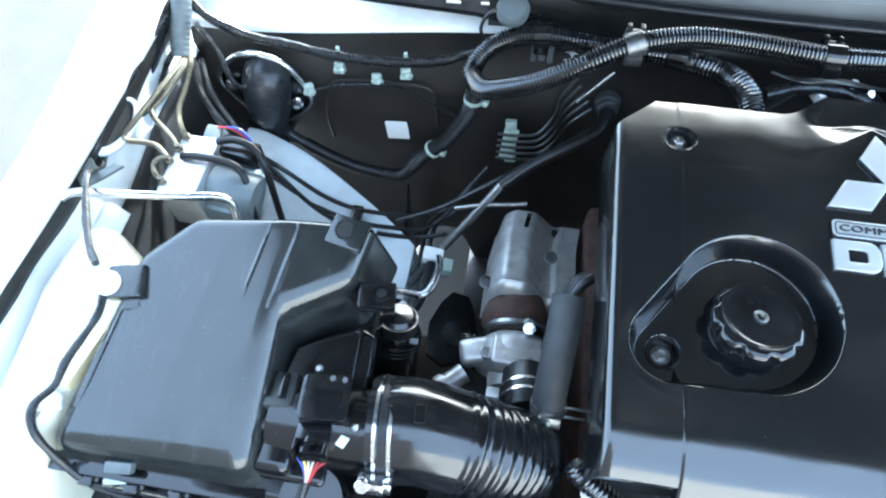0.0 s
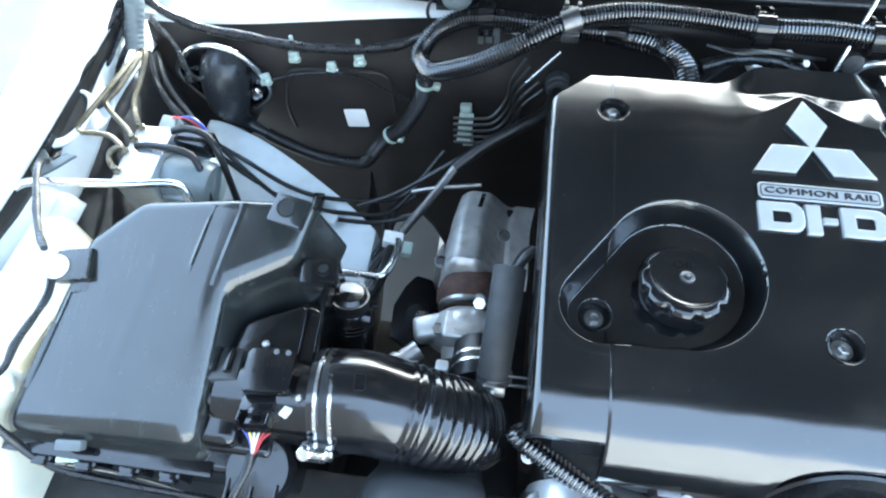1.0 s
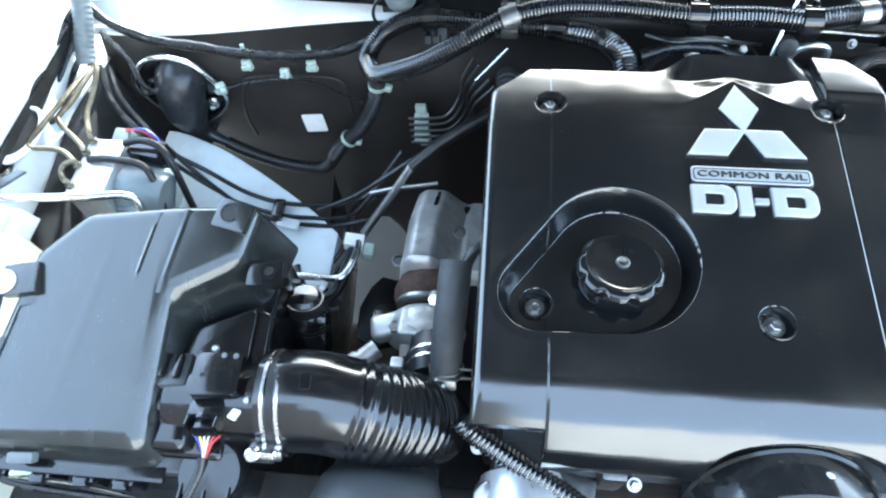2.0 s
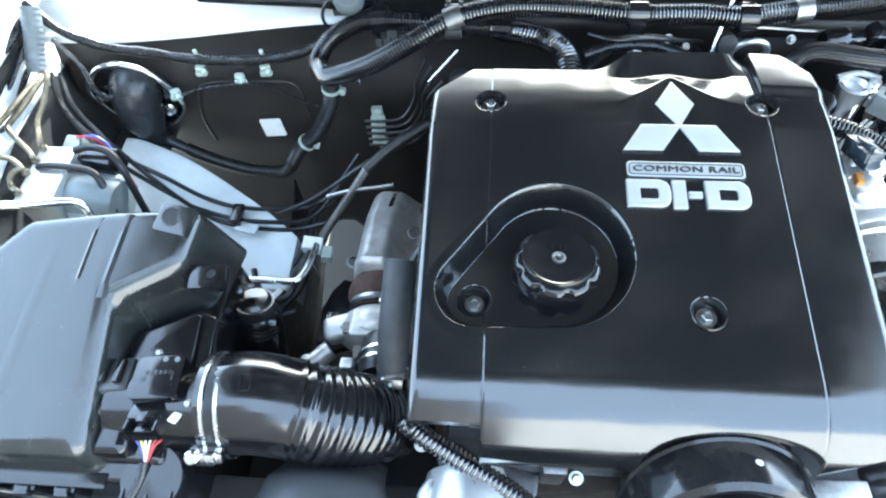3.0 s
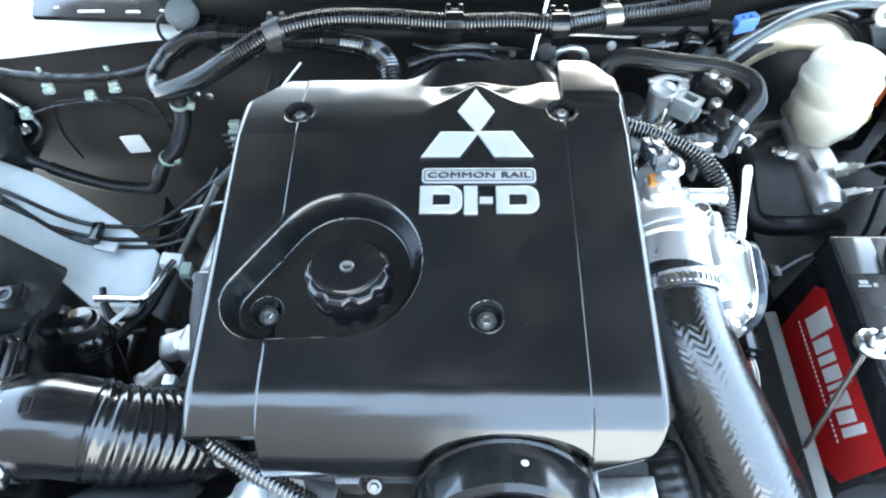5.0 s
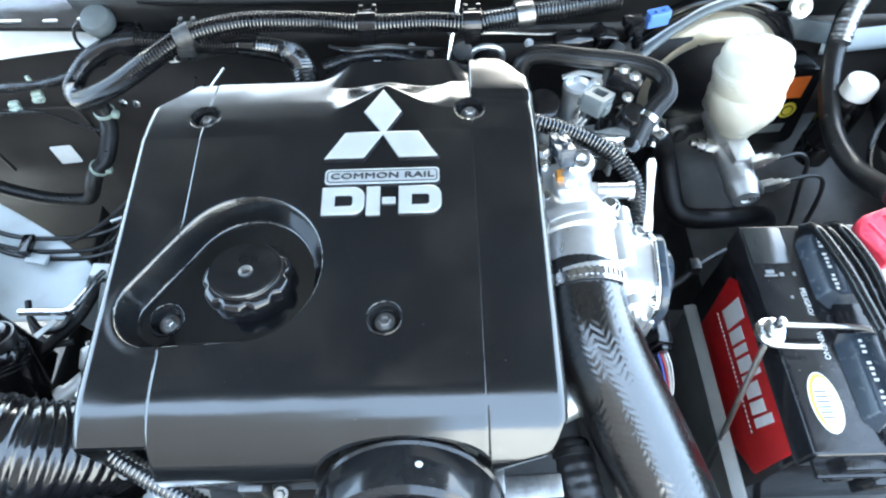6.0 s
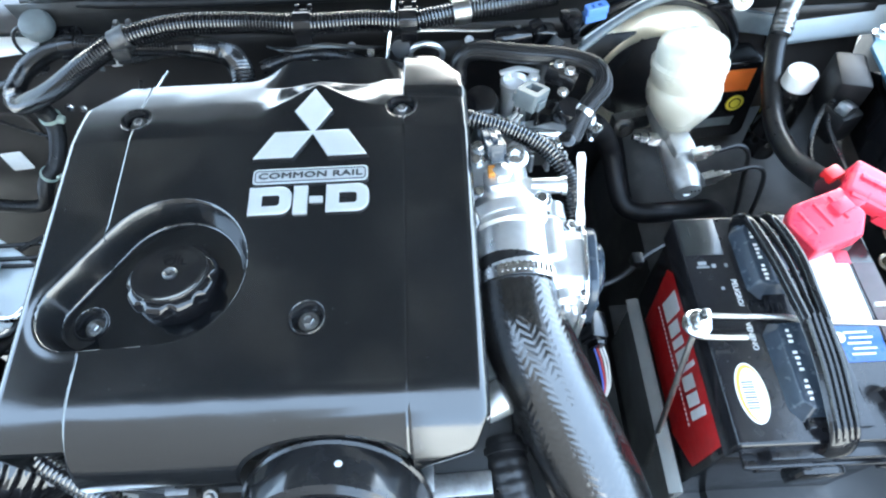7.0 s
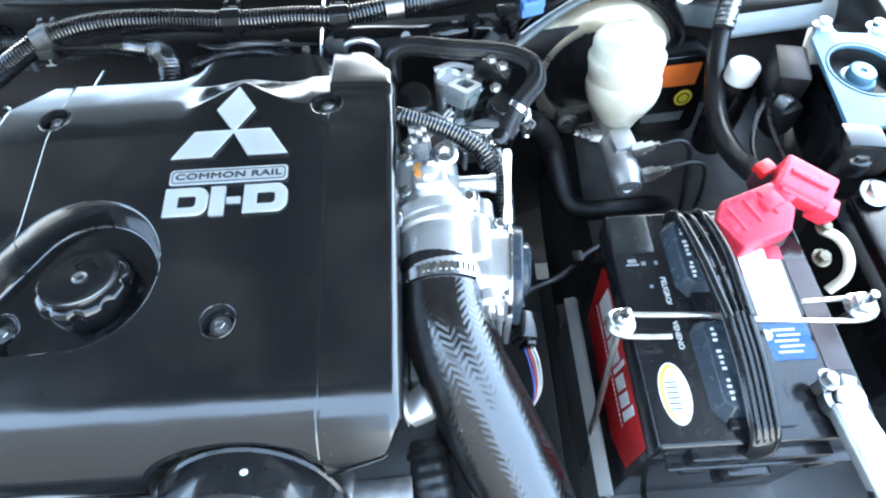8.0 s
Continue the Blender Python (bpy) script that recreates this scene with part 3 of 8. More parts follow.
def unseen_front_panel():
    # Unseen panel, added so the cover's front edge mirrors something dark.
    def fx(u, v):
        return Vector((-0.52 + 1.62 * u, -0.172 - 0.36 * v, 0.872 - 0.05 * v * v))
    sheet("unseen_front_panel", fx, 12, 8, M_SHELL, "unseen dark panel added to darken the cover's front reflection", "front panel", thick=0.004)


def unseen_floor_slab():
    """Unseen slab added as the car's floor behind the firewall, which keeps the ground under the bay in shade."""
    bm = B()
    box(bm, (0.29, 2.35, 0.36), (1.62, 3.3, 0.05), 0.01)
    solo("unseen_floor_slab", bm, M_IRON, "unseen dark slab added as the car's underside to shade the ground", "floor pan", kind="structure")


def undertray():
    u = thing("undertray", "dark plastic undertray below the engine with a gap", "undertray", (0.1, 0.3, 0.40), kind="structure")
    for x0, x1, y0, y1 in ((-0.17, 0.14, -0.14, 0.40), (-0.055, 0.14, 0.40, 0.62), (-0.17, -0.152, 0.40, 0.62), (0.44, 0.70, -0.14, 0.62), (0.70, 0.77, -0.14, 0.52), (0.77, 1.07, -0.14, 0.62)):
        bm = B()
        box(bm, ((x0 + x1) / 2, (y0 + y1) / 2, 0.42), (x1 - x0, y1 - y0, 0.012), 0.002)
        part("panel", bm, M_IRON, u)


def engine_block():
    e = thing("engine_block", "dark oily iron engine block under the cover", "engine", (0.29, 0.28, 0.45))
    bm = B()
    box(bm, (0.29, 0.29, 0.66), (0.33, 0.40, 0.40), 0.02)
    part("block", bm, M_IRON, e)
    bm = B()
    box(bm, (0.29, 0.30, 0.885), (0.30, 0.36, 0.07), 0.012)
    part("rocker_cover", bm, M_ALUDARK, e)
    bm = B()
    box(bm, (0.14, 0.30, 0.72), (0.06, 0.36, 0.12), 0.015)
    part("exhaust_manifold", bm, M_RUST, e)


# ---- engine cover ----
XL, XR = 0.098, 0.490
CREASE_L, CREASE_R = 0.160, 0.426
CAP_AT, BOLT_L = (0.221, 0.242), (0.150, 0.208)
BOLTS = ((0.159, 0.414), (0.424, 0.414), (0.3445, 0.193))


def teardrop(x, y, r1=0.0692, r2=0.0345):
    """Signed distance to the round-ended recess about the filler cap and the bolt beside it."""
    ax, ay = CAP_AT[0] - 0.001, CAP_AT[1] + 0.003
    bx, by = BOLT_L
    dx, dy = bx - ax, by - ay
    ln = math.hypot(dx, dy)
    ux, uy = dx / ln, dy / ln
    px, py = x - ax, y - ay
    along = px * ux + py * uy
    across = np.abs(px * -uy + py * ux)
    b = (r1 - r2) / ln
    a = math.sqrt(1 - b * b)
    k = across * -b + along * a
    d1 = np.hypot(across, along) - r1
    d2 = np.hypot(across, along - ln) - r2
    d3 = across * a + along * b - r1
    return np.where(k < 0, d1, np.where(k > a * ln, d2, d3))


def cover_height(x, y):
    z = 0.9815 + 0.09 * (np.minimum(y, 0.385) - 0.19)
    d = np.clip((0.140 - y) / 0.0632, 0, 1)
    z = z - 0.055 * (1 - np.sqrt(1 - d * d))
    z = z - 0.005 * np.maximum(0, CREASE_L - x) - 0.05 * np.maximum(0, x - CREASE_R)
    for e in (x - XL, XR - x):
        q = np.clip((0.010 - e) / 0.010, 0, 1)
        z = z - 0.010 * (1 - np.sqrt(1 - q * q * 0.98))
    sd = teardrop(x, y)
    z = z - 0.0009 * smoothstep(CREASE_L + 0.0012, CREASE_L - 0.0012, x) * smoothstep(-0.001, 0.010, sd)
    z = z - 0.0006 * np.exp(-((x - CREASE_R) / 0.0008) ** 2)
    # rear: rolls down at the sides; behind the badge a peaked crease drops to a level shelf
    dx = np.abs(x - 0.340)
    peak = np.clip(1 - dx / 0.066, 0, 1)
    fold = 0.413 + 0.036 * peak * peak * (3 - 2 * peak) ** 0.5
    shelf = smoothstep(0.070, 0.040, x * 0 + np.abs(x - 0.352) - 0.006) * (x < CREASE_R)
    back = np.maximum(0, y - fold)
    run = 0.012 + 0.036 * (1 - peak)
    drop = 0.0090 * np.clip(back / run, 0, 1) ** 1.15
    roll = np.maximum(0, y - 0.380)
    fall = np.where(roll < 0.055, 1.6 * roll * roll, 1.6 * 0.055 ** 2 + 0.176 * (roll - 0.055))
    z = z - shelf * (drop - 0.10 * np.maximum(0, back - run)) - (1 - shelf) * (x < CREASE_R) * fall
    # driver side strip rolls down behind the bolt
    rback = np.maximum(0, y - 0.402)
    z = z + (x >= CREASE_R) * (0.0035 * smoothstep(0.424, 0.440, y) - 1.5 * np.minimum(rback, 0.05) ** 2 - 0.15 * np.maximum(0, rback - 0.05))
    # recess round the cap
    edge = np.clip(-sd / 0.0105, 0, 1)
    z = z - 0.0250 * (0.85 * edge + 0.15 * edge * edge * (3 - 2 * edge))
    for bx, by in BOLTS + (BOLT_L,):
        r = np.hypot(x - bx, y - by)
        z = z - 0.010 * smoothstep(0.0150, 0.0125, r)
    return z


def engine_cover():
    cover = thing("engine_cover", "satin black plastic engine cover with silver badge", "engine cover", (0.29, 0.29, 0.90))
    xs = np.concatenate([np.linspace(XL, CREASE_L - 0.004, 62), np.linspace(CREASE_L - 0.0035, CREASE_L + 0.0035, 14),
                         np.linspace(CREASE_L + 0.0045, CREASE_R - 0.004, 210), np.linspace(CREASE_R - 0.0035, CREASE_R + 0.0035, 14), np.linspace(CREASE_R + 0.004, XR, 64)])
    vs = np.linspace(0, 1, 330)
    front = np.where(xs < CREASE_L - 0.001, 0.099, 0.0775)
    front = front + np.where((xs > 0.28) & (xs < CREASE_R + 0.002), 0.0245 * np.sqrt(np.clip(1 - ((xs - 0.360) / 0.073) ** 2, 0, 1)), 0)
    front = np.where(xs > CREASE_R + 0.002, 0.080 + 0.20 * (xs - CREASE_R) + 0.022 * smoothstep(0.468, 0.490, xs) ** 2, front)
    end = 0.468 + 0.024 * smoothstep(0.262, 0.312, xs)
    end = np.minimum(end, 0.425 + (xs - XL) * 1.05)
    end = end - 0.035 * smoothstep(XR - 0.035, XR, xs)
    X = np.repeat(xs[:, None], len(vs), 1)
    Y = front[:, None] + (end - front)[:, None] * (vs ** 1.15)[None, :]
    Z = cover_height(X, Y)
    nu, nv = X.shape
    verts = np.stack([X, Y, Z], -1).reshape(-1, 3) - np.array(cover.location)
    # skirt
    rim = [(i, 0) for i in range(nu)] + [(nu - 1, j) for j in range(1, nv)] + [(i, nv - 1) for i in range(nu - 2, -1, -1)] + [(0, j) for j in range(nv - 2, 0, -1)]
    idx = lambda i, j: i * nv + j
    faces = [(idx(i, j), idx(i + 1, j), idx(i + 1, j + 1), idx(i, j + 1)) for i in range(nu - 1) for j in range(nv - 1)]
    low = []
    vlist = verts.tolist()
    for i, j in rim:
        x, y, z = vlist[idx(i, j)]
        low.append(len(vlist))
        drop = 0.010 if j == 0 else 0.06
        vlist.append([x * 1.003, y * 1.0, z - drop])
    n = len(rim)
    for k in range(n):
        a, b = idx(*rim[k]), idx(*rim[(k + 1) % n])
        faces.append((b, a, low[k], low[(k + 1) % n]))
    me = bpy.data.meshes.new("shell")
    me.from_pydata(vlist, [], faces)
    for p in me.polygons:
        p.use_smooth = True
    me.set_sharp_from_angle(angle=radians(50))
    me.materials.append(M_COVER)
    ob = new("shell", me)
    ob.parent = cover
    BASE[ob] = BASE[cover]
    # bolts in their cups
    for bx, by in BOLTS + (BOLT_L,):
        z = float(cover_height(np.array(bx + 0.018), np.array(by - 0.002))) if (bx, by) != BOLT_L else 0.9575
        z = float(cover_height(np.array(bx), np.array(by)))
        bm = B()
        lathe(bm, (bx, by, z + 0.001), (0, 0.0, 1), [(0.0150, 0.0085), (0.0142, 0.0098), (0.0132, 0.0096), (0.0120, 0.0), (0.0, 0.0)], 40, caps=False)
        part("bolt_cup", bm, M_CAP, cover)
        bm = B()
        lathe(bm, (bx, by, z + 0.001), (0, 0, 1), [(0.0088, 0), (0.0088, 0.0012), (0.0082, 0.0018), (0.0, 0.0018)], 28)
        lathe(bm, (bx, by, z + 0.001), (0, 0, 1), [(0.0056, 0.001), (0.0056, 0.0058), (0.0047, 0.0066), (0.0032, 0.0066), (0.003, 0.004), (0.0, 0.004)], 6)
        part("bolt", bm, M_STEEL, cover, "steel hex bolt with washer")
    # badge: three rhombi
    slope = math.atan(0.09)

    def on_cover(x, y, lift=0.0012):
        yy = min(y, 0.385)
        z = 0.9815 + 0.09 * (yy - 0.19)
        return pose(x, y, z + lift, math.degrees(slope) if y < 0.385 else 0, 0, 0)
    s = 0.0345
    ctr = on_cover(0.338, 0.3805)
    for ang in (90, 210, 330):
        c = []
        for a, r in ((ang - 30, s), (ang, s * math.sqrt(3)), (ang + 30, s), (0, 0.0012)):
            c.append((r * math.cos(radians(a)), r * math.sin(radians(a)) * 0.93))
        tilt = ctr if ang != 90 else ctr @ pose(0, 0, 0, -4, 0, 0)
        part("badge_plinth", shape_mesh([c], 0.0016, 0.0016, tilt @ pose(0.0004, -0.0008, -0.0006)), M_CAP, cover)
        part("badge_rhombus", shape_mesh([c], 0.0024, 0.0009, tilt @ pose(0, 0, 0.0008)), M_BADGE, cover, "raised silver rhombus of the badge")
    # plate with lettering
    pm = on_cover(0.3395, 0.3315)
    part("badge_plinth", shape_mesh([rounded(0.0004, -0.0008, 0.1055, 0.016, 0.0035)], 0.0014, 0.0012, pm @ pose(0, 0, -0.0006)), M_CAP, cover)
    plate = part("badge_plate", shape_mesh([rounded(0, 0, 0.105, 0.0155, 0.0035)], 0.002, 0.0006, pm), M_BADGE, cover, "silver plate with dark lettering")
    part("plate_line", shape_mesh([rounded(0, 0, 0.1025, 0.0128, 0.003), rounded(0, 0, 0.1005, 0.0110, 0.0025)], 0.0006, 0.0, pm @ pose(0, 0, 0.0016)), M_BADGEDARK, plate)
    word = B()
    for k in range(3):
        letters("COMMON RAIL", 0.0088, 0.0004, pm @ pose(0.0004 * (k - 1), 0.0002 * (k - 1), 0.0018 + 0.0001 * k), word, width=1.5, space=1.06)
    part("lettering", word, M_BADGEDARK, plate, "dark wide lettering")
    lm = on_cover(0.3395, 0.3055)

    def letter_d(x, w=0.037, h=0.027):
        def d_loop(x0, x1, hh, r):
            pts = [(x0, -hh / 2)]
            for cy, a0 in ((-hh / 2 + r, -90), (hh / 2 - r, 0)):
                pts += [(x1 - r + r * math.cos(radians(a0 + 15 * k)), cy + r * math.sin(radians(a0 + 15 * k))) for k in range(7)]
            return pts + [(x0, hh / 2)]
        outer, inner = d_loop(x, x + w, h, 0.0095), d_loop(x + 0.010, x + w - 0.009, h - 0.0135, 0.004)
        return [outer, inner]
    for x in (-0.0535, 0.0165):
        part("badge_plinth", shape_mesh(letter_d(x)[:1], 0.0012, 0.0011, lm @ pose(0.0004, -0.0007, -0.0008)), M_CAP, cover)
        part("letter_d", shape_mesh(letter_d(x), 0.0030, 0.0009, lm), M_BADGE, cover)
    part("letter_i", shape_mesh([[(-0.013, -0.0135), (-0.0025, -0.0135), (-0.0025, 0.0135), (-0.013, 0.0135)]], 0.0030, 0.0009, lm), M_BADGE, cover)
    part("dash", shape_mesh([[(0.0012, -0.0021), (0.0118, -0.0021), (0.0118, 0.0021), (0.0012, 0.0021)]], 0.0028, 0.0007, lm), M_BADGE, cover)
    # moulded moon-shaped relief at the side edge
    bm = B()
    lathe(bm, (0.478, 0.292, 0.965), (0.15, 0, 1), [(0.016, 0), (0.015, 0.006), (0.010, 0.009), (0.0, 0.0095)], 24)
    part("side_boss", bm, M_COVER, cover)


def oil_cap():
    c = thing("oil_filler_cap", "glossy black scalloped oil filler cap with steel rivet", "oil cap", (CAP_AT[0], CAP_AT[1], 0.945))
    ax = (0.02, 0.17, 1)
    at = Vector((CAP_AT[0] + 0.001, CAP_AT[1] - 0.0065, 0.954))
    bm = B()
    lathe(bm, at, ax, [(0.034, -0.012), (0.0345, -0.004), (0.031, -0.002), (0.030, 0.006)], 40)
    part("collar", bm, M_OILCAP, c)
    bm = B()
    lathe(bm, at, ax, [(0.0330, 0.001), (0.0352, 0.003), (0.0352, 0.005), (0.0338, 0.009), (0.0315, 0.0125), (0.0310, 0.0145)], 96)
    part("skirt", bm, M_OILCAP, c)
    bm = B()
    lathe(bm, at, ax, [(0.0300, 0.0135), (0.0372, 0.0145), (0.0388, 0.0160), (0.0390, 0.0215), (0.0382, 0.0248), (0.0362, 0.0272), (0.0325, 0.0290)], 180, lobes=9, lobe_depth=0.10)
    part("grip", bm, M_OILCAP, c)
    bm = B()
    lathe(bm, at, ax, [(0.0315, 0.0255), (0.0320, 0.0300), (0.0319, 0.0318), (0.0314, 0.0324), (0.0306, 0.0324), (0.0296, 0.0320), (0.0255, 0.0314), (0.0200, 0.0307), (0.0140, 0.0301), (0.0080, 0.0297), (0.0, 0.0294)], 96)
    part("dished_top", bm, M_OILCAP, c)
    top = basis(at, ax)
    bm = B()
    lathe(bm, top @ Vector((0, 0, 0.0292)), ax, [(0.0062, 0), (0.0062, 0.002), (0.0050, 0.0028), (0.0035, 0.0016), (0.0, 0.0016)], 24)
    lathe(bm, top @ Vector((0, 0, 0.0292)), ax, [(0.0026, 0.001), (0.0026, 0.0034), (0.0, 0.0038)], 16)
    part("rivet_or_glint", bm, M_DULL, c, "small steel rivet")
    m = Matrix.Translation(top @ Vector((0, 0, 0.0306))) @ pose(0, 0.015, 0, -9.5, 1, 0)
    part("lettering", letters("OIL", 0.010, 0.0003, m, width=1.3), M_OILCAP, c)


# ---- air box and intake ----
def lid_z(x, y):
    fold = x + 0.205 - 0.10 * (y - 0.20)
    return 0.92 + 0.24 * (y - 0.08) + 0.07 * (x + 0.35) - 0.12 * max(0.0, fold)


def spread(outline, d):
    """The outline pushed outwards by d."""
    cx, cy = sum(p[0] for p in outline) / len(outline), sum(p[1] for p in outline) / len(outline)
    out = []
    n = len(outline)
    for i, (x, y) in enumerate(outline):
        (ax, ay), (bx, by) = outline[i - 1], outline[(i + 1) % n]
        e1, e2 = Vector((x - ax, y - ay)).normalized(), Vector((bx - x, by - y)).normalized()
        n1, n2 = Vector((e1.y, -e1.x)), Vector((e2.y, -e2.x))
        k = (n1 + n2) / max(0.4, 1 + n1.dot(n2))
        if k.dot(Vector((x - cx, y - cy))) < 0 and n1.dot(n2) > 0.9:
            k = -k
        out.append((x + d * k.x, y + d * k.y))
    return out


def loft(bm, low, high, z0, top, bev, seg, fold=None):
    """A moulded body with sloping sides between two outlines."""
    lo = [bm.verts.new((x, y, z0)) for x, y in low]
    hi = [bm.verts.new((x, y, top(x, y))) for x, y in high]
    n = len(lo)
    fs = [bm.faces.new(list(reversed(lo))), bm.faces.new(hi)]
    for i in range(n):
        fs.append(bm.faces.new((lo[i], lo[(i + 1) % n], hi[(i + 1) % n], hi[i])))
    bmesh.ops.recalc_face_normals(bm, faces=fs)
    es = list({e for f in fs[1:] for e in f.edges if not (e.verts[0] in lo and e.verts[1] in lo)})
    if fold:
        # crease the upper face along a line, then lay its new corners on the surface
        cut = bmesh.ops.bisect_plane(bm, geom=[fs[1], *fs[1].edges, *hi], plane_co=fold[0], plane_no=fold[1])["geom_cut"]
        for v in cut:
            if isinstance(v, bmesh.types.BMVert):
                v.co.z = top(v.co.x, v.co.y)
        es = [e for e in bm.edges if max(e.verts[0].co.z, e.verts[1].co.z) > z0 + 0.01 and len(e.link_faces) == 2 and e.calc_face_angle(0) > 0.15]
    bmesh.ops.bevel(bm, geom=es, offset=bev, segments=seg, affect="EDGES", profile=0.55, clamp_overlap=True)
    return bm


def air_box():
    a = thing("air_filter_box", "black plastic air filter box with scuffed grey lid", "air filter box", (-0.24, 0.16, 0.72))
    bm = B()
    outline = [(-0.288, 0.274), (-0.334, 0.232), (-0.364, 0.062), (-0.187, 0.064), (-0.187, 0.198), (-0.127, 0.231), (-0.116, 0.288)]
    loft(bm, spread(outline, 0.012), outline, 0.880, lid_z, 0.014, 7, fold=((-0.205, 0.20, 0.9), (1, -0.10, 0)))
    lid = part("lid", bm, M_LID, a, "scuffed grey plastic lid")
    # low moulded ridges along the lid and the step near its outer edge
    for x, y0, y1, w, h in ((-0.262, 0.092, 0.262, 0.010, 0.0012), (-0.226, 0.200, 0.272, 0.004, 0.0012), (-0.198, 0.196, 0.276, 0.005, 0.0016), (-0.337, 0.092, 0.150, 0.003, 0.0030)):
        bm = B()
        n = 14
        left, right = [], []
        for k in range(n + 1):
            yk = y0 + (y1 - y0) * k / n
            xk = x + 0.16 * (yk - 0.18)
            taper = math.sin(math.pi * min(max(k / n, 0.02), 0.98)) ** 0.4
            left.append(bm.verts.new((xk - w, yk, lid_z(xk - w, yk) - 0.0006)))
            right.append((bm.verts.new((xk, yk, lid_z(xk, yk) + h * taper)), bm.verts.new((xk + w, yk, lid_z(xk + w, yk) - 0.0006))))
        for k in range(n):
            bm.faces.new((left[k], right[k][0], right[k + 1][0], left[k + 1]))
            bm.faces.new((right[k][0], right[k][1], right[k + 1][1], right[k + 1][0]))
        part("ridge", bm, M_LID, lid)
    bm = B()
    prism(bm, [(-0.294, 0.280), (-0.342, 0.236), (-0.376, 0.054), (-0.358, 0.046), (-0.112, 0.048), (-0.110, 0.225), (-0.116, 0.292)], 0.70, 0.888, None, 0.006, 3)
    part("body", bm, M_PLASTIC2, a)
    # stepped shoulder beside the lid
    bm = B()
    prism(bm, [(-0.186, 0.176), (-0.122, 0.212), (-0.104, 0.205), (-0.102, 0.140), (-0.192, 0.140)], 0.88, 0.93, None, 0.006, 3, top=lambda x, y: 0.900 + 0.10 * (y - 0.14))
    part("shoulder", bm, M_PLASTIC2, a)
    bm = B()
    prism(bm, [(-0.174, 0.180), (-0.123, 0.205), (-0.117, 0.202), (-0.116, 0.146), (-0.182, 0.146)], 0.885, 0.93, None, 0.003, 3, top=lambda x, y: 0.914 - 0.12 * max(0.0, 0.180 + 0.49 * (x + 0.174) - y))
    part("shoulder_panel", bm, M_PLASTIC2, a)
    bm = B()
    box(bm, (-0.372, 0.090, 0.897), (0.040, 0.030, 0.010), 0.003, (6, 4, 8), 3)
    part("side_tab", bm, M_LID, a)
    # front face: seam flange, clips
    bm = B()
    box(bm, (-0.272, 0.049, 0.887), (0.20, 0.014, 0.005), 0.002)
    part("seam_flange", bm, M_PLASTIC2, a)
    for x in (-0.335, -0.292, -0.250, -0.212):
        bm = B()
        box(bm, (x, 0.044, 0.868), (0.020, 0.012, 0.030), 0.002)
        box(bm, (x, 0.038, 0.880), (0.013, 0.008, 0.012), 0.0015)
        part("clip", bm, M_PLASTIC2, a)
    bm = B()
    box(bm, (-0.300, 0.052, 0.902), (0.024, 0.010, 0.010), 0.002, (20, 0, 4))
    part("front_tab", bm, M_GREYCONN, a)
    bm = B()
    box(bm, (-0.305, 0.044, 0.872), (0.020, 0.010, 0.016), 0.002, (15, 0, 8))
    part("loom_clip", bm, M_CLIP, a)
    # lugs
    bm = B()
    box(bm, (-0.139, 0.274, 0.9725), (0.036, 0.030, 0.010), 0.003, (13, -2, -14))
    lathe(bm, (-0.141, 0.275, 0.9765), (0, -0.22, 1), [(0.0100, 0), (0.0098, 0.0022), (0.0082, 0.0022), (0.0080, 0.001)], 24, caps=False)
    lug = part("lug", bm, M_LID, a)
    # Dark disc on the solid lug stands for the shade in its hole.
    bm = B()
    lathe(bm, (-0.141, 0.275, 0.9772), (0, -0.22, 1), [(0.0083, 0), (0.0083, 0.0010), (0, 0.0010)], 24)
    part("lug_hole_shade", bm, M_IRON, lug)
    bm = B()
    box(bm, (-0.104, 0.227, 0.945), (0.034, 0.026, 0.012), 0.002, (0, 0, 6))
    lathe(bm, (-0.1, 0.228, 0.9495), (0, 0, 1), [(0.0075, 0), (0.0075, 0.004), (0.0052, 0.004), (0.005, 0.002)], 20, caps=False)
    lug = part("lug", bm, M_PLASTIC2, a)
    # Second dark disc, again for the shade of a hole.
    bm = B()
    lathe(bm, (-0.1, 0.228, 0.951), (0, 0, 1), [(0.0053, 0), (0.0053, 0.0008), (0, 0.0008)], 20)
    part("lug_hole_shade", bm, M_IRON, lug)
    # side bracket holding the tank
    bm = B()
    box(bm, (-0.335, 0.203, 0.952), (0.034, 0.032, 0.012), 0.003, (8, 0, 12))
    box(bm, (-0.328, 0.200, 0.940), (0.02, 0.04, 0.02), 0.003, (8, 0, 12))
    part("bracket", bm, M_LID, a)
    # outlet: stepped neck under the sensor
    bm = B()
    lathe(bm, (-0.178, 0.118, 0.884), (1, 0.0, 0.05), [(0.040, 0), (0.041, 0.03), (0.0385, 0.032), (0.0385, 0.11)], 40)
    part("outlet_neck", bm, M_PLASTIC2, a)
    bm = B()
    box(bm, (-0.170, 0.112, 0.884), (0.036, 0.090, 0.056), 0.010, seg=3)
    box(bm, (-0.152, 0.074, 0.880), (0.060, 0.020, 0.036), 0.006, seg=3)
    part("outlet_flange", bm, M_PLASTIC2, a)
    bm = B()
    lathe(bm, (-0.132, 0.058, 0.868), (0, -0.2, 1), [(0.032, 0), (0.032, 0.016), (0.028, 0.022), (0.0, 0.024)], 28)
    part("drain_boss", bm, M_PLASTIC2, a)
    for k in range(3):
        bm = B()
        box(bm, (-0.155 + 0.022 * k, 0.034, 0.880), (0.004, 0.026, 0.016), 0.001)
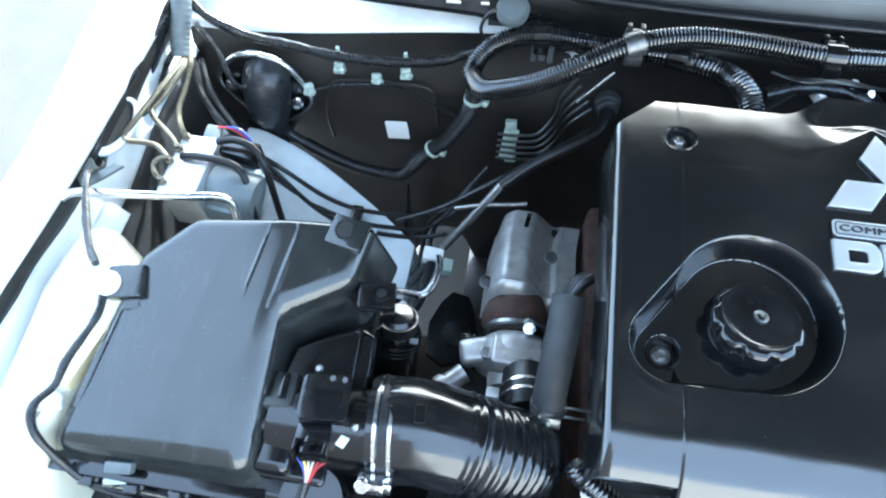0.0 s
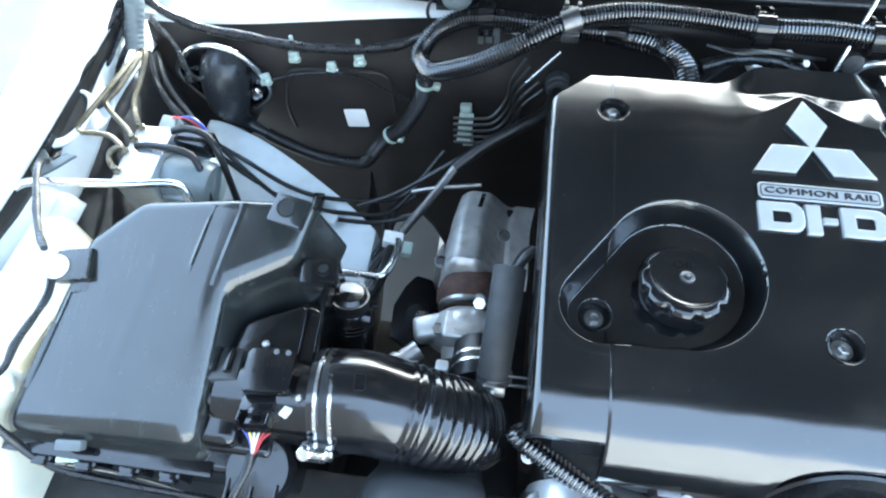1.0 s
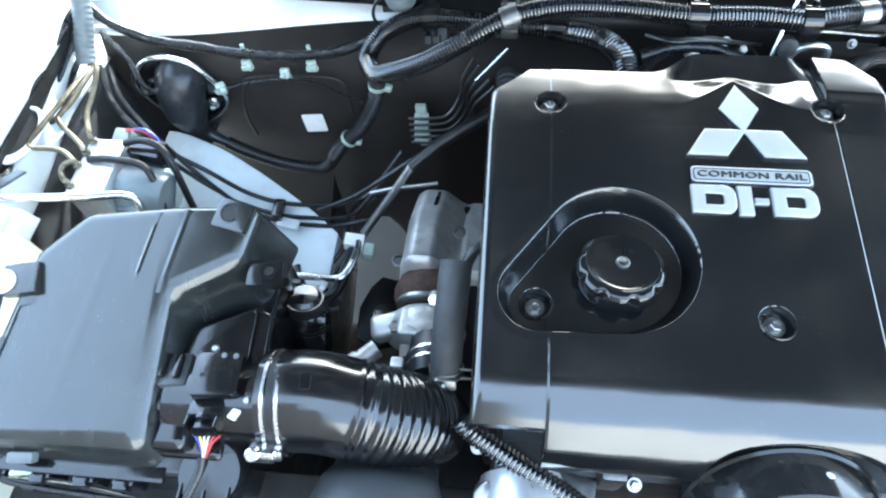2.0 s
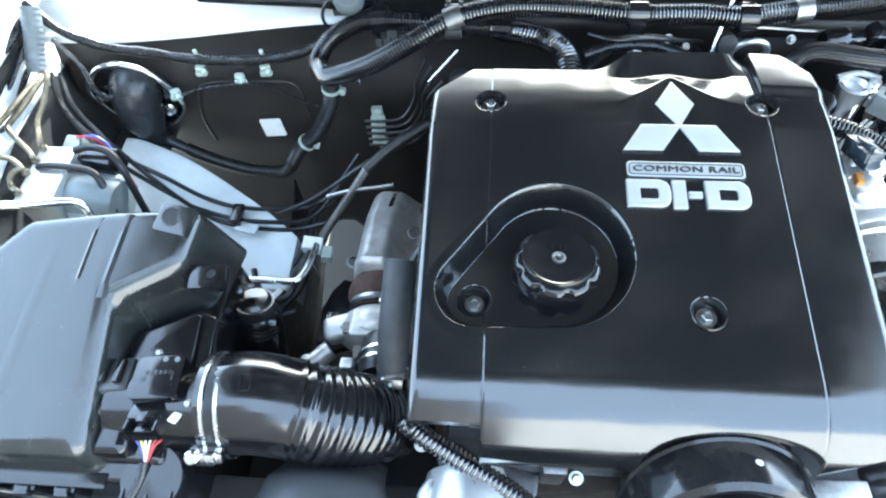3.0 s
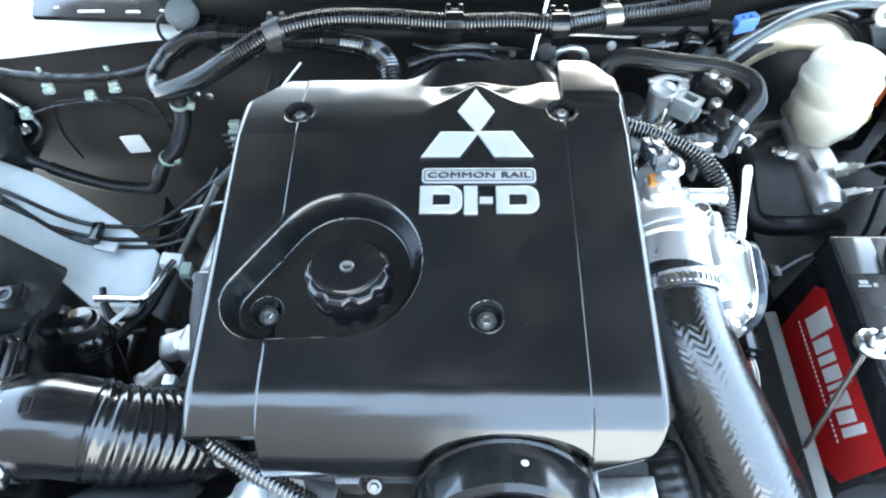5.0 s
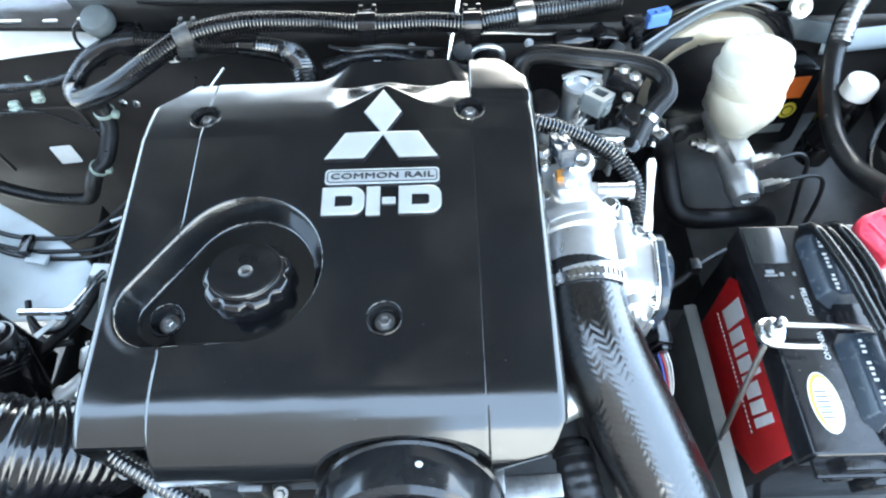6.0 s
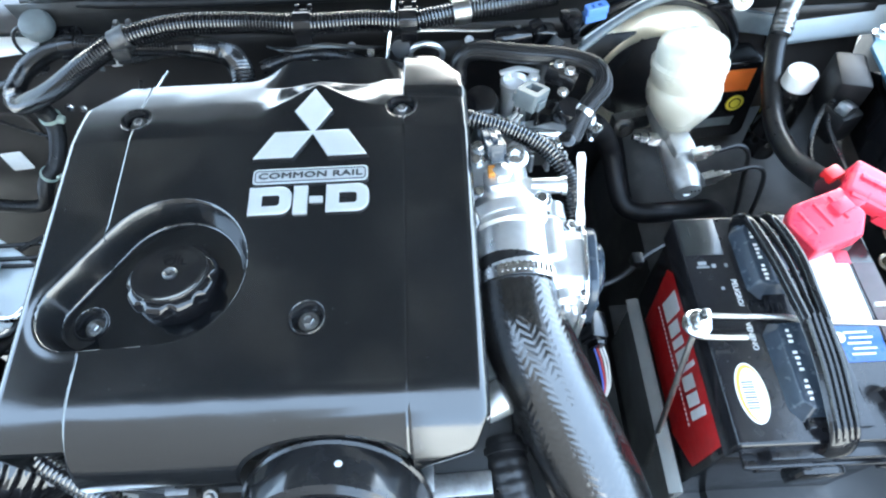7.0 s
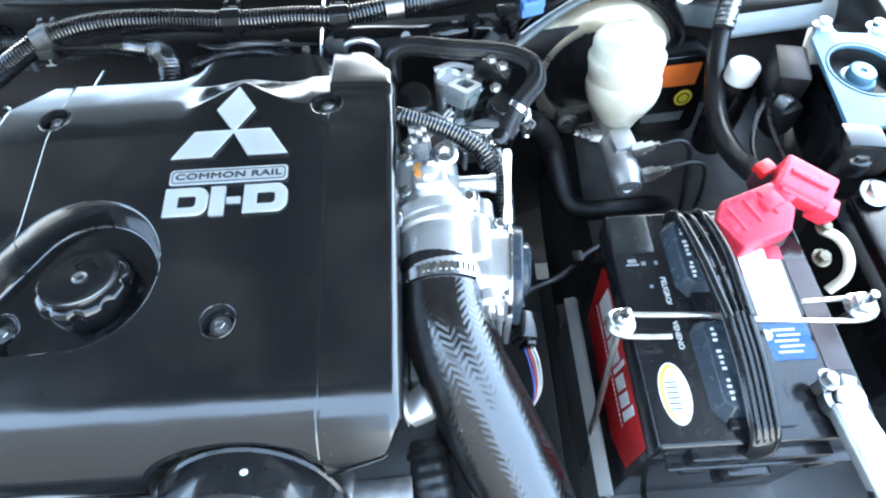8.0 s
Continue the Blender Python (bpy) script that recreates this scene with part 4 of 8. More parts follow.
        part("rib", bm, M_PLASTIC2, a)
    for p in ((-0.149, 0.163, 0.910), (-0.100, 0.112, 0.925)):
        bm = B()
        lathe(bm, p, (0, -0.3, 1), [(0.0038, 0), (0.0038, 0.0015), (0.0025, 0.003), (0, 0.0032)], 14)
        part("screw", bm, M_STEEL, a)


def flow_sensor():
    s = thing("air_flow_sensor", "black air flow sensor with wired plug", "sensor", (-0.132, 0.12, 0.915))
    m = pose(-0.131, 0.131, 0.924, -8, 0, 5)
    bm = B()
    prism(bm, rounded(0, 0, 0.044, 0.042, 0.006), 0, 0.010, m, 0.0018)
    part("body", bm, M_PLASTIC2, s)
    bm = B()
    for k in range(6):
        box(bm, m @ Vector((-0.010 + 0.0042 * k, 0.004, 0.0103)), (0.0026, 0.004, 0.0006), 0)
    box(bm, m @ Vector((-0.012, -0.002, 0.0103)), (0.004, 0.004, 0.0006), 0)
    box(bm, m @ Vector((0.014, 0.0, 0.0103)), (0.002, 0.008, 0.0006), 0)
    part("moulded_print", bm, M_PLASTIC2, s)
    for q in ((0.004, 0.017), (0.015, 0.016)):
        bm = B()
        lathe(bm, m @ Vector((*q, 0.0102)), (0, -0.1, 1), [(0.0026, 0), (0.0026, 0.0008), (0.0012, 0.001), (0, 0.0006)], 14)
        part("rivet_or_glint", bm, M_DULL, s)
    bm = B()
    box(bm, (-0.135, 0.103, 0.918), (0.030, 0.020, 0.018), 0.002, (-18, 0, 5))
    part("socket", bm, M_PLASTIC2, s)
    bm = B()
    box(bm, (-0.135, 0.093, 0.915), (0.022, 0.022, 0.014), 0.002, (-22, 0, 5))
    for dx in (-0.013, 0.013):
        box(bm, (-0.135 + dx, 0.096, 0.920), (0.003, 0.028, 0.014), 0.0008, (-22, 0, 5))
    box(bm, (-0.135, 0.098, 0.927), (0.010, 0.012, 0.004), 0.001, (-22, 0, 5))
    part("plug", bm, M_PLASTIC2, s)
    bm = B()
    box(bm, (-0.108, 0.103, 0.922), (0.008, 0.018, 0.003), 0.001, (-18, 0, -20))
    part("lock_tab", bm, M_WHITEPL, s)
    for k, mt in enumerate((M_BLUEW, M_YELLOWW, M_WHITEW, M_WHITEW, M_COPPERW, M_COPPERW)):
        bm = B()
        x = -0.1475 + 0.0050 * k
        tube(bm, [(x, 0.083, 0.909), (x + (-0.136 - x) * 0.5, 0.077, 0.906), (-0.139 + 0.001 * k, 0.069, 0.899), (-0.140, 0.060, 0.893)], 0.0011, 6, 0.004)
        part("wire", bm, mt, s)
    bm = B()
    tube(bm, [(-0.139, 0.066, 0.896), (-0.141, 0.052, 0.890), (-0.150, 0.025, 0.882), (-0.158, -0.02, 0.86)], 0.0042, 10)
    part("sleeve", bm, M_TAPE, s)
    # second plug block beside it
    b = thing("wire_plug", "black plastic wire plug block on the air box", "plug", (-0.18, 0.14, 0.90))
    bm = B()
    box(bm, (-0.176, 0.134, 0.914), (0.030, 0.034, 0.022), 0.004, (-12, 0, 6))
    box(bm, (-0.177, 0.112, 0.908), (0.030, 0.026, 0.018), 0.005, (-15, 0, 6), 3)
    part("body", bm, M_PLASTIC, b)
    for dx in (-0.009, 0.005):
        bm = B()
        box(bm, (-0.176 + dx, 0.138, 0.9265), (0.007, 0.024, 0.006), 0.0015, (-12, 0, 6))
        part("latch", bm, M_PLASTIC2, b)


def intake_pipe():
    p = thing("intake_hose", "glossy black rubber intake hose with bellows and steel bands", "hose", (0.0, 0.12, 0.84))
    ctr = [(-0.088, 0.121, 0.895), (-0.05, 0.124, 0.897), (-0.015, 0.122, 0.890), (0.013, 0.121, 0.876), (0.035, 0.125, 0.852), (0.047, 0.133, 0.820), (0.050, 0.142, 0.78)]

    def rad(s, total):
        if s < 0.012:
            return 0.0475
        if s < 0.078:
            return 0.0465 + 0.0006 * math.sin(s * 60) + 0.0012 * math.exp(-((s - 0.077) / 0.002) ** 2)
        if s < 0.090:
            return 0.0442 + 0.0022 * math.exp(-((s - 0.0835) / 0.0022) ** 2)
        return 0.0460 - 0.0027 * (0.5 + 0.5 * math.cos(2 * math.pi * (s - 0.090) / 0.0080)) ** 1.3
    bm = B()
    tube(bm, ctr, rad, 44, 0.0011)
    part("hose", bm, M_GLOSSRUB, p)
    for x in (-0.0815, -0.0685):
        bm = B()
        ring_band(bm, (x, 0.1215, 0.8955), (1, 0.08, 0.03), 0.0472, 0.0030)
        part("band", bm, M_CHROME, p, "bright steel clamp band")
    bm = B()
    ring_band(bm, (-0.075, 0.1217, 0.8957), (1, 0.08, 0.03), 0.0468, 0.007, 0.001)
    part("cuff", bm, M_RUBBER, p)
    bm = B()
    box(bm, (-0.079, 0.071, 0.914), (0.024, 0.014, 0.013), 0.003, (-35, 0, 0))
    lathe(bm, (-0.085, 0.068, 0.921), (0, -0.5, 0.8), [(0.0062, 0), (0.0062, 0.004), (0.005, 0.005), (0, 0.005)], 18)
    box(bm, (-0.068, 0.072, 0.912), (0.012, 0.010, 0.012), 0.002, (-35, 0, 0))
    part("clamp_screw", bm, M_CHROME, p, "bright steel clamp screw")
    bm = B()
    m = pose(-0.046, 0.128, 0.9445, 4, 2, 95)
    shape_mesh([rounded(0, 0, 0.016, 0.010, 0.002), rounded(0, 0, 0.0145, 0.0085, 0.0015)], 0.0008, 0.0, m, bm)
    part("moulded_mark", bm, M_RUBBER, p)


# ---- passenger side ----
def washer_tank():
    t = thing("washer_tank", "milky white plastic washer tank, yellowed at one edge", "fluid tank", (-0.41, 0.15, 0.70))
    bm = B()
    prism(bm, [(-0.434, 0.270), (-0.40, 0.278), (-0.352, 0.240), (-0.348, 0.16), (-0.372, 0.07), (-0.372, 0.0), (-0.425, 0.0), (-0.440, 0.06), (-0.444, 0.20)], 0.70, 0.92, None, 0.022, 5, top=lambda x, y: 0.915 + 0.08 * (y - 0.15) - 0.05 * smoothstep(0.06, 0.0, y))
    part("tank", bm, M_TANK, t)
    bm = B()
    lathe(bm, (-0.359, 0.207, 0.935), (0, -0.1, 1), [(0.013, 0), (0.015, 0.004), (0.015, 0.014), (0.012, 0.020), (0, 0.021)], 28)
    part("cap", bm, M_WHITEPL, t)
    bm = B()
    box(bm, (-0.374, 0.092, 0.922), (0.02, 0.014, 0.012), 0.003, (0, 0, 20))
    part("wire_clip", bm, M_WHITEPL, t)
    bm = B()
    prism(bm, [(-0.392, 0.112), (-0.406, 0.150), (-0.402, 0.166), (-0.352, 0.172), (-0.366, 0.106)], 0.85, 0.9235, None, 0.004)
    part("sight_edge", bm, M_TANKYELLOW, t, "yellowed translucent sight strip")
    bm = B()
    lathe(bm, (-0.349, 0.198, 0.950), (0, -0.1, 1), [(0.009, 0), (0.0115, 0.004), (0.012, 0.009), (0.010, 0.014), (0.005, 0.016), (0, 0.0165)], 24)
    part("fastener", bm, M_WHITEPL, t, "round white fastener")


def prop_rod():
    bm = B()
    tube(bm, [(-0.480, 0.265, 0.925), (-0.462, 0.290, 0.932), (-0.445, 0.302, 0.935), (-0.41, 0.307, 0.933), (-0.35, 0.325, 0.915), (-0.31, 0.340, 0.900), (-0.298, 0.335, 0.885), (-0.297, 0.32, 0.86)], 0.0048, 12)
    solo("support_bar", bm, M_CHROME, "bright bare steel support bar across the bay corner", "bar")


def abs_unit():
    u = thing("brake_modulator", "aluminium brake modulator block with grey motor", "brake modulator", (-0.36, 0.39, 0.80))
    bm = B()
    box(bm, (-0.375, 0.391, 0.850), (0.047, 0.086, 0.068), 0.003, (0, 0, -1))
    part("block", bm, M_ALU, u)
    for x, y in ((-0.395, 0.361), (-0.398, 0.391), (-0.394, 0.410), (-0.392, 0.429)):
        bm = B()
        lathe(bm, (x, y, 0.883), (0, 0, 1), [(0.0055, 0), (0.0055, 0.004), (0.0038, 0.005), (0.0032, 0.010)], 6)
        part("fitting", bm, M_GOLD, u)
    bm = B()
    lathe(bm, (-0.352, 0.385, 0.845), (1, -0.1, -0.05), [(0.031, 0), (0.031, 0.052), (0.027, 0.058), (0, 0.059)], 32)
    box(bm, (-0.327, 0.383, 0.83), (0.044, 0.07, 0.05), 0.004, (0, 0, -5))
    part("motor", bm, M_MOTOR, u, "blue grey cylindrical pump motor")
    bm = B()
    box(bm, (-0.330, 0.430, 0.862), (0.05, 0.026, 0.03), 0.003, (0, 0, -10))
    part("connector", bm, M_PLASTIC2, u)
    bm = B()
    box(bm, (-0.368, 0.450, 0.868), (0.022, 0.020, 0.018), 0.003, (12, 0, -5))
    part("plug", bm, M_GREYCONN, u)
    for k, mt in enumerate((M_COPPERW, M_COPPERW, M_BLUEW, M_BLUEW)):
        bm = B()
        tube(bm, [(-0.364 + 0.002 * k, 0.455, 0.878), (-0.345 + 0.003 * k, 0.453, 0.880 + 0.001 * k), (-0.326 + 0.002 * k, 0.446, 0.872), (-0.312, 0.436 - 0.002 * k, 0.855), (-0.300, 0.42, 0.82)], 0.0012, 8)
        part("wire", bm, mt, u)
    for p in ([(-0.385, 0.398, 0.887), (-0.36, 0.398, 0.891), (-0.322, 0.396, 0.886), (-0.306, 0.385, 0.875), (-0.298, 0.362, 0.84), (-0.296, 0.35, 0.79)],
              [(-0.352, 0.428, 0.884), (-0.330, 0.430, 0.889), (-0.306, 0.425, 0.884), (-0.291, 0.41, 0.868), (-0.282, 0.39, 0.82), (-0.28, 0.38, 0.77)]):
        bm = B()
        tube(bm, p, 0.0046, 10)
        part("black_pipe", bm, M_RUBBER, u)


def brake_pipes():
    gold = (
        [(-0.436, 0.545, 0.897), (-0.430, 0.530, 0.905), (-0.438, 0.461, 0.910), (-0.442, 0.418, 0.914), (-0.445, 0.400, 0.914), (-0.442, 0.394, 0.911), (-0.429, 0.400, 0.903), (-0.415, 0.402, 0.897), (-0.402, 0.394, 0.893), (-0.398, 0.391, 0.889)],
        [(-0.432, 0.545, 0.897), (-0.423, 0.530, 0.905), (-0.434, 0.476, 0.900), (-0.440, 0.454, 0.900), (-0.434, 0.443, 0.897), (-0.408, 0.423, 0.892), (-0.394, 0.410, 0.889)],
        [(-0.428, 0.545, 0.902), (-0.417, 0.532, 0.906), (-0.418, 0.500, 0.892), (-0.419, 0.474, 0.885), (-0.413, 0.456, 0.881), (-0.402, 0.441, 0.886), (-0.392, 0.429, 0.893)],
        [(-0.398, 0.391, 0.892), (-0.405, 0.389, 0.892), (-0.412, 0.383, 0.889), (-0.410, 0.374, 0.886), (-0.403, 0.366, 0.887), (-0.395, 0.361, 0.893)],
    )
    for p in gold:
        bm = B()
        tube(bm, p, 0.0034, 8, 0.004)
        solo("brake_pipe", bm, M_GOLD, "yellow passivated steel brake pipe to the modulator", "brake pipe", group="brake pipes")
    dark = (
        [(-0.424, 0.548, 0.897), (-0.414, 0.522, 0.882), (-0.390, 0.494, 0.862), (-0.358, 0.489, 0.80), (-0.319, 0.491, 0.752), (-0.263, 0.476, 0.722), (-0.211, 0.467, 0.712), (-0.153, 0.471, 0.704), (-0.111, 0.477, 0.704), (-0.078, 0.493, 0.712), (-0.030, 0.535, 0.76)],
        [(-0.420, 0.545, 0.892), (-0.404, 0.508, 0.872), (-0.375, 0.481, 0.83), (-0.353, 0.474, 0.80), (-0.317, 0.473, 0.744), (-0.271, 0.462, 0.713), (-0.210, 0.450, 0.704), (-0.160, 0.452, 0.697), (-0.118, 0.457, 0.694), (-0.09, 0.475, 0.70), (-0.045, 0.52, 0.74)],
        [(-0.416, 0.552, 0.892), (-0.396, 0.515, 0.872), (-0.368, 0.495, 0.83), (-0.330, 0.482, 0.762), (-0.265, 0.455, 0.712), (-0.205, 0.440, 0.702), (-0.13, 0.443, 0.692), (-0.075, 0.452, 0.70)],
        [(-0.080, 0.495, 0.704), (-0.104, 0.476, 0.694), (-0.110, 0.450, 0.692), (-0.108, 0.423, 0.69), (-0.115, 0.398, 0.684), (-0.139, 0.371, 0.674), (-0.175, 0.366, 0.674)],
        [(-0.070, 0.490, 0.704), (-0.094, 0.470, 0.694), (-0.099, 0.445, 0.692), (-0.097, 0.418, 0.69), (-0.104, 0.392, 0.684), (-0.128, 0.362, 0.676), (-0.16, 0.357, 0.674)],
    )
    for p in dark:
        bm = B()
        tube(bm, p, 0.0034, 8, 0.005)
        solo("brake_line", bm, M_RUBBER, "black coated brake line over the wheelhouse", "brake line", group="brake lines")
    c = thing("line_clip", "black plastic clip holding the brake lines", "clip", (-0.21, 0.458, 0.70))
    bm = B()
    box(bm, (-0.210, 0.456, 0.712), (0.016, 0.030, 0.010), 0.002)
    part("body", bm, M_PLASTIC2, c)
    bm = B()
    box(bm, (-0.195, 0.437, 0.702), (0.034, 0.016, 0.006), 0.002, (0, 0, -12))
    part("tab", bm, M_INNER, c)
    q = thing("vacuum_canister", "black canister with a grey metal clamp at its top", "canister", (-0.09, 0.23, 0.74))
    ax = Vector((0.06, 0.35, 1)).normalized()
    foot = Vector((-0.096, 0.254, 0.852)) - ax * 0.10
    bm = B()
    lathe(bm, foot, ax, [(0.024, -0.02), (0.0255, 0.0), (0.0255, 0.064), (0.023, 0.071), (0.0190, 0.076), (0.0190, 0.094), (0.015, 0.098), (0, 0.099)], 30)
    for k in range(3):
        lathe(bm, foot + ax * (0.052 + 0.006 * k), ax, [(0.0254, 0), (0.0266, 0.0008), (0.0266, 0.002), (0.0254, 0.0028)], 30, caps=False)
    part("body", bm, M_PLASTIC2, q)
    bm = B()
    ring_band(bm, foot + ax * 0.086, ax, 0.0191, 0.014, 0.0022, 32)
    box(bm, (-0.116, 0.262, 0.848), (0.012, 0.010, 0.018), 0.003, (20, 0, 20))
    part("clamp", bm, M_DULL, q, "dull grey metal clamp")
    bm = B()
    box(bm, (-0.080, 0.236, 0.826), (0.016, 0.012, 0.012), 0.002, (20, 0, 0))
    part("socket", bm, M_PLASTIC2, q)
    w = thing("white_connector", "white nylon pipe connector on the dark lines", "connector", (-0.09, 0.408, 0.69))
    bm = B()
    box(bm, (-0.090, 0.410, 0.704), (0.028, 0.020, 0.018), 0.002, (0, 10, 0))
    part("body", bm, M_WHITEPL, w)
    bm = B()
    box(bm, (-0.068, 0.398, 0.700), (0.014, 0.020, 0.016), 0.002, (0, 10, 0))
    part("side_lug", bm, M_CLIP, w)
    bm = B()
    tube(bm, [(-0.150, 0.326, 0.752), (-0.125, 0.326, 0.752), (-0.098, 0.325, 0.752), (-0.085, 0.327, 0.753), (-0.077, 0.342, 0.752), (-0.074, 0.372, 0.742), (-0.080, 0.40, 0.72)], 0.0050, 12)
    solo("steel_pipe", bm, M_CHROME, "bright steel pipe bent along the wheelhouse", "pipe")
    bm = B()
    tube(bm, [(-0.09, 0.40, 0.70), (-0.092, 0.365, 0.71), (-0.10, 0.32, 0.72), (-0.135, 0.25, 0.74), (-0.17, 0.20, 0.75)], 0.008, 12)
    solo("coolant_hose", bm, M_RUBBER, "black rubber hose with a worn printed stripe", "hose")
    for pts in ([(-0.150, 0.345, 0.745), (-0.140, 0.322, 0.742), (-0.122, 0.306, 0.735), (-0.100, 0.312, 0.735), (-0.092, 0.330, 0.738)], [(-0.152, 0.330, 0.73), (-0.135, 0.305, 0.728), (-0.112, 0.292, 0.725), (-0.09, 0.298, 0.72)]):
        solo("vacuum_hose", tube(B(), pts, 0.0042, 10), M_RUBBER, "thin black vacuum hose looped beside the canister", "hose", group="canister hoses")
    bm = B()
    box(bm, (-0.122, 0.298, 0.7435), (0.008, 0.052, 0.0012), 0.0003, (-14, 0, -28))
    solo("hose_label", bm, M_LABEL, "worn white printed strip on a hose", "label")


def wall_fittings():
    # wire pass-through with chromed ring and rubber boot
    g = thing("grommet", "black rubber wiring boot in a steel ring", "grommet", (-0.365, 0.60, 0.76))
    bm = B()
    # two-lobed clamping flange
    loop = [(-0.357, 0.872), (-0.390, 0.866), (-0.418, 0.842), (-0.430, 0.818), (-0.422, 0.792), (-0.402, 0.762), (-0.372, 0.744), (-0.340, 0.752), (-0.308, 0.776), (-0.297, 0.800), (-0.306, 0.830), (-0.328, 0.862), (-0.357, 0.872)]
    tube(bm, [(x, 0.592, z) for x, z in loop], 0.0044, 10)
    part("ring", bm, M_CHROME, g, "bright steel clamping ring")
    bm = B()
    lathe(bm, (-0.368, 0.603, 0.803), (0, -1, 0), [(0.066, 0), (0.064, 0.006), (0.050, 0.010), (0.0, 0.011)], 36)
    part("seat", bm, M_GLOSSRUB, g)
    bm = B()
    tube(bm, [(-0.354, 0.606, 0.836), (-0.354, 0.590, 0.832), (-0.356, 0.580, 0.814), (-0.359, 0.576, 0.786), (-0.357, 0.575, 0.758), (-0.347, 0.575, 0.737), (-0.325, 0.572, 0.723), (-0.300, 0.568, 0.711)], lambda s, t: 0.0330 + 0.0012 * math.sin(s * 70) - 0.0240 * float(smoothstep(0.34, 0.74, s / t)), 28)
    part("boot", bm, M_BOOT, g, "dark grey tapered rubber boot")
    for p in ((-0.412, 0.588, 0.814), (-0.318, 0.587, 0.792)):
        bm = B()
        lathe(bm, p, (0, -1, 0.2), [(0.009, 0), (0.009, 0.002), (0.006, 0.003), (0.006, 0.009), (0.0, 0.010)], 14)
        part("nut", bm, M_CHROME, g)
    # sticker
    bm = B()
    prism(bm, rounded(0, 0, 0.034, 0.034, 0.003), 0, 0.0012, Matrix.Translation((-0.173, 0.5905, 0.752)) @ pose(0, 0, 0, 84, -6, 0), 0.0003)
    solo("sticker", bm, M_LABEL, "small blank white square sticker on the firewall", "sticker")
    # harness clips
    for k, (x, y, z) in enumerate(((-0.247, 0.598, 0.862), (-0.197, 0.600, 0.845), (-0.155, 0.600, 0.862), (-0.292, 0.582, 0.830))):
        c = thing("wire_clip", "pale green nylon wire clip on the firewall", "wire clip", (x, y, z - 0.01), group="firewall wire clips")
        bm = B()
        box(bm, (x, y, z), (0.014, 0.010, 0.012), 0.004, (0, 0, 10 * k), 3)
        lathe(bm, (x + 0.004, y - 0.004, z - 0.002), (0.5, -0.6, -0.2), [(0.0055, 0), (0.0055, 0.004), (0.004, 0.006), (0.002, 0.006), (0.002, 0.003)], 14)
        box(bm, (x - 0.003, y - 0.005, z - 0.005), (0.008, 0.006, 0.007), 0.0015)
        part("body", bm, M_CLIP, c)
        if k in (0, 2):
            bm = B()
            box(bm, (x + 0.001, y + 0.004, z + 0.016), (0.005, 0.004, 0.026), 0.001)
            part("strap", bm, M_CLIP, c)
    # comb clip for the metal lines
    c = thing("pipe_comb", "white nylon comb clip holding metal pipes", "pipe clip", (0.0, 0.585, 0.72))
    bm = B()
    box(bm, (-0.003, 0.583, 0.765), (0.016, 0.010, 0.075), 0.002, (-8, -4, 0))
    for k in range(5):
        box(bm, (-0.003 - 0.001 * k, 0.576, 0.792 - 0.013 * k), (0.021, 0.008, 0.005), 0.0012)
    part("body", bm, M_CLIP, c)
    for k in range(5):
        bm = B()
        z = 0.792 - 0.013 * k
        tube(bm, [(-0.022, 0.572, z - 0.002), (0.01, 0.572, z), (0.034 + 0.003 * k, 0.578, z + 0.002), (0.052 + 0.004 * k, 0.588, z + 0.03), (0.056 + 0.004 * k, 0.592, z + 0.06), (0.072 + 0.007 * k, 0.596, z + 0.095)], 0.0023, 8)
        part("pipe", bm, M_DULL, c)
    # insulation edge piping: swages on the wall
    bm = B()
    tube(bm, [(-0.28, 0.599, 0.71), (-0.282, 0.600, 0.76), (-0.27, 0.604, 0.81), (-0.25, 0.608, 0.825), (-0.15, 0.608, 0.83), (-0.12, 0.606, 0.82), (-0.112, 0.601, 0.76)], 0.0028, 8)
    solo("wall_swage", bm, M_FIREWALL, "pressed rib in the firewall sheet", "panel rib", kind="structure")
    bm = B()
    for p in ((-0.045, 0.598, 0.845), (-0.028, 0.598, 0.842)):
        hex_bolt(bm, p, (0, -1, 0.3), 0.004, 0.004)
    solo("wall_studs", bm, M_CHROME, "bright small studs on the firewall", "stud")


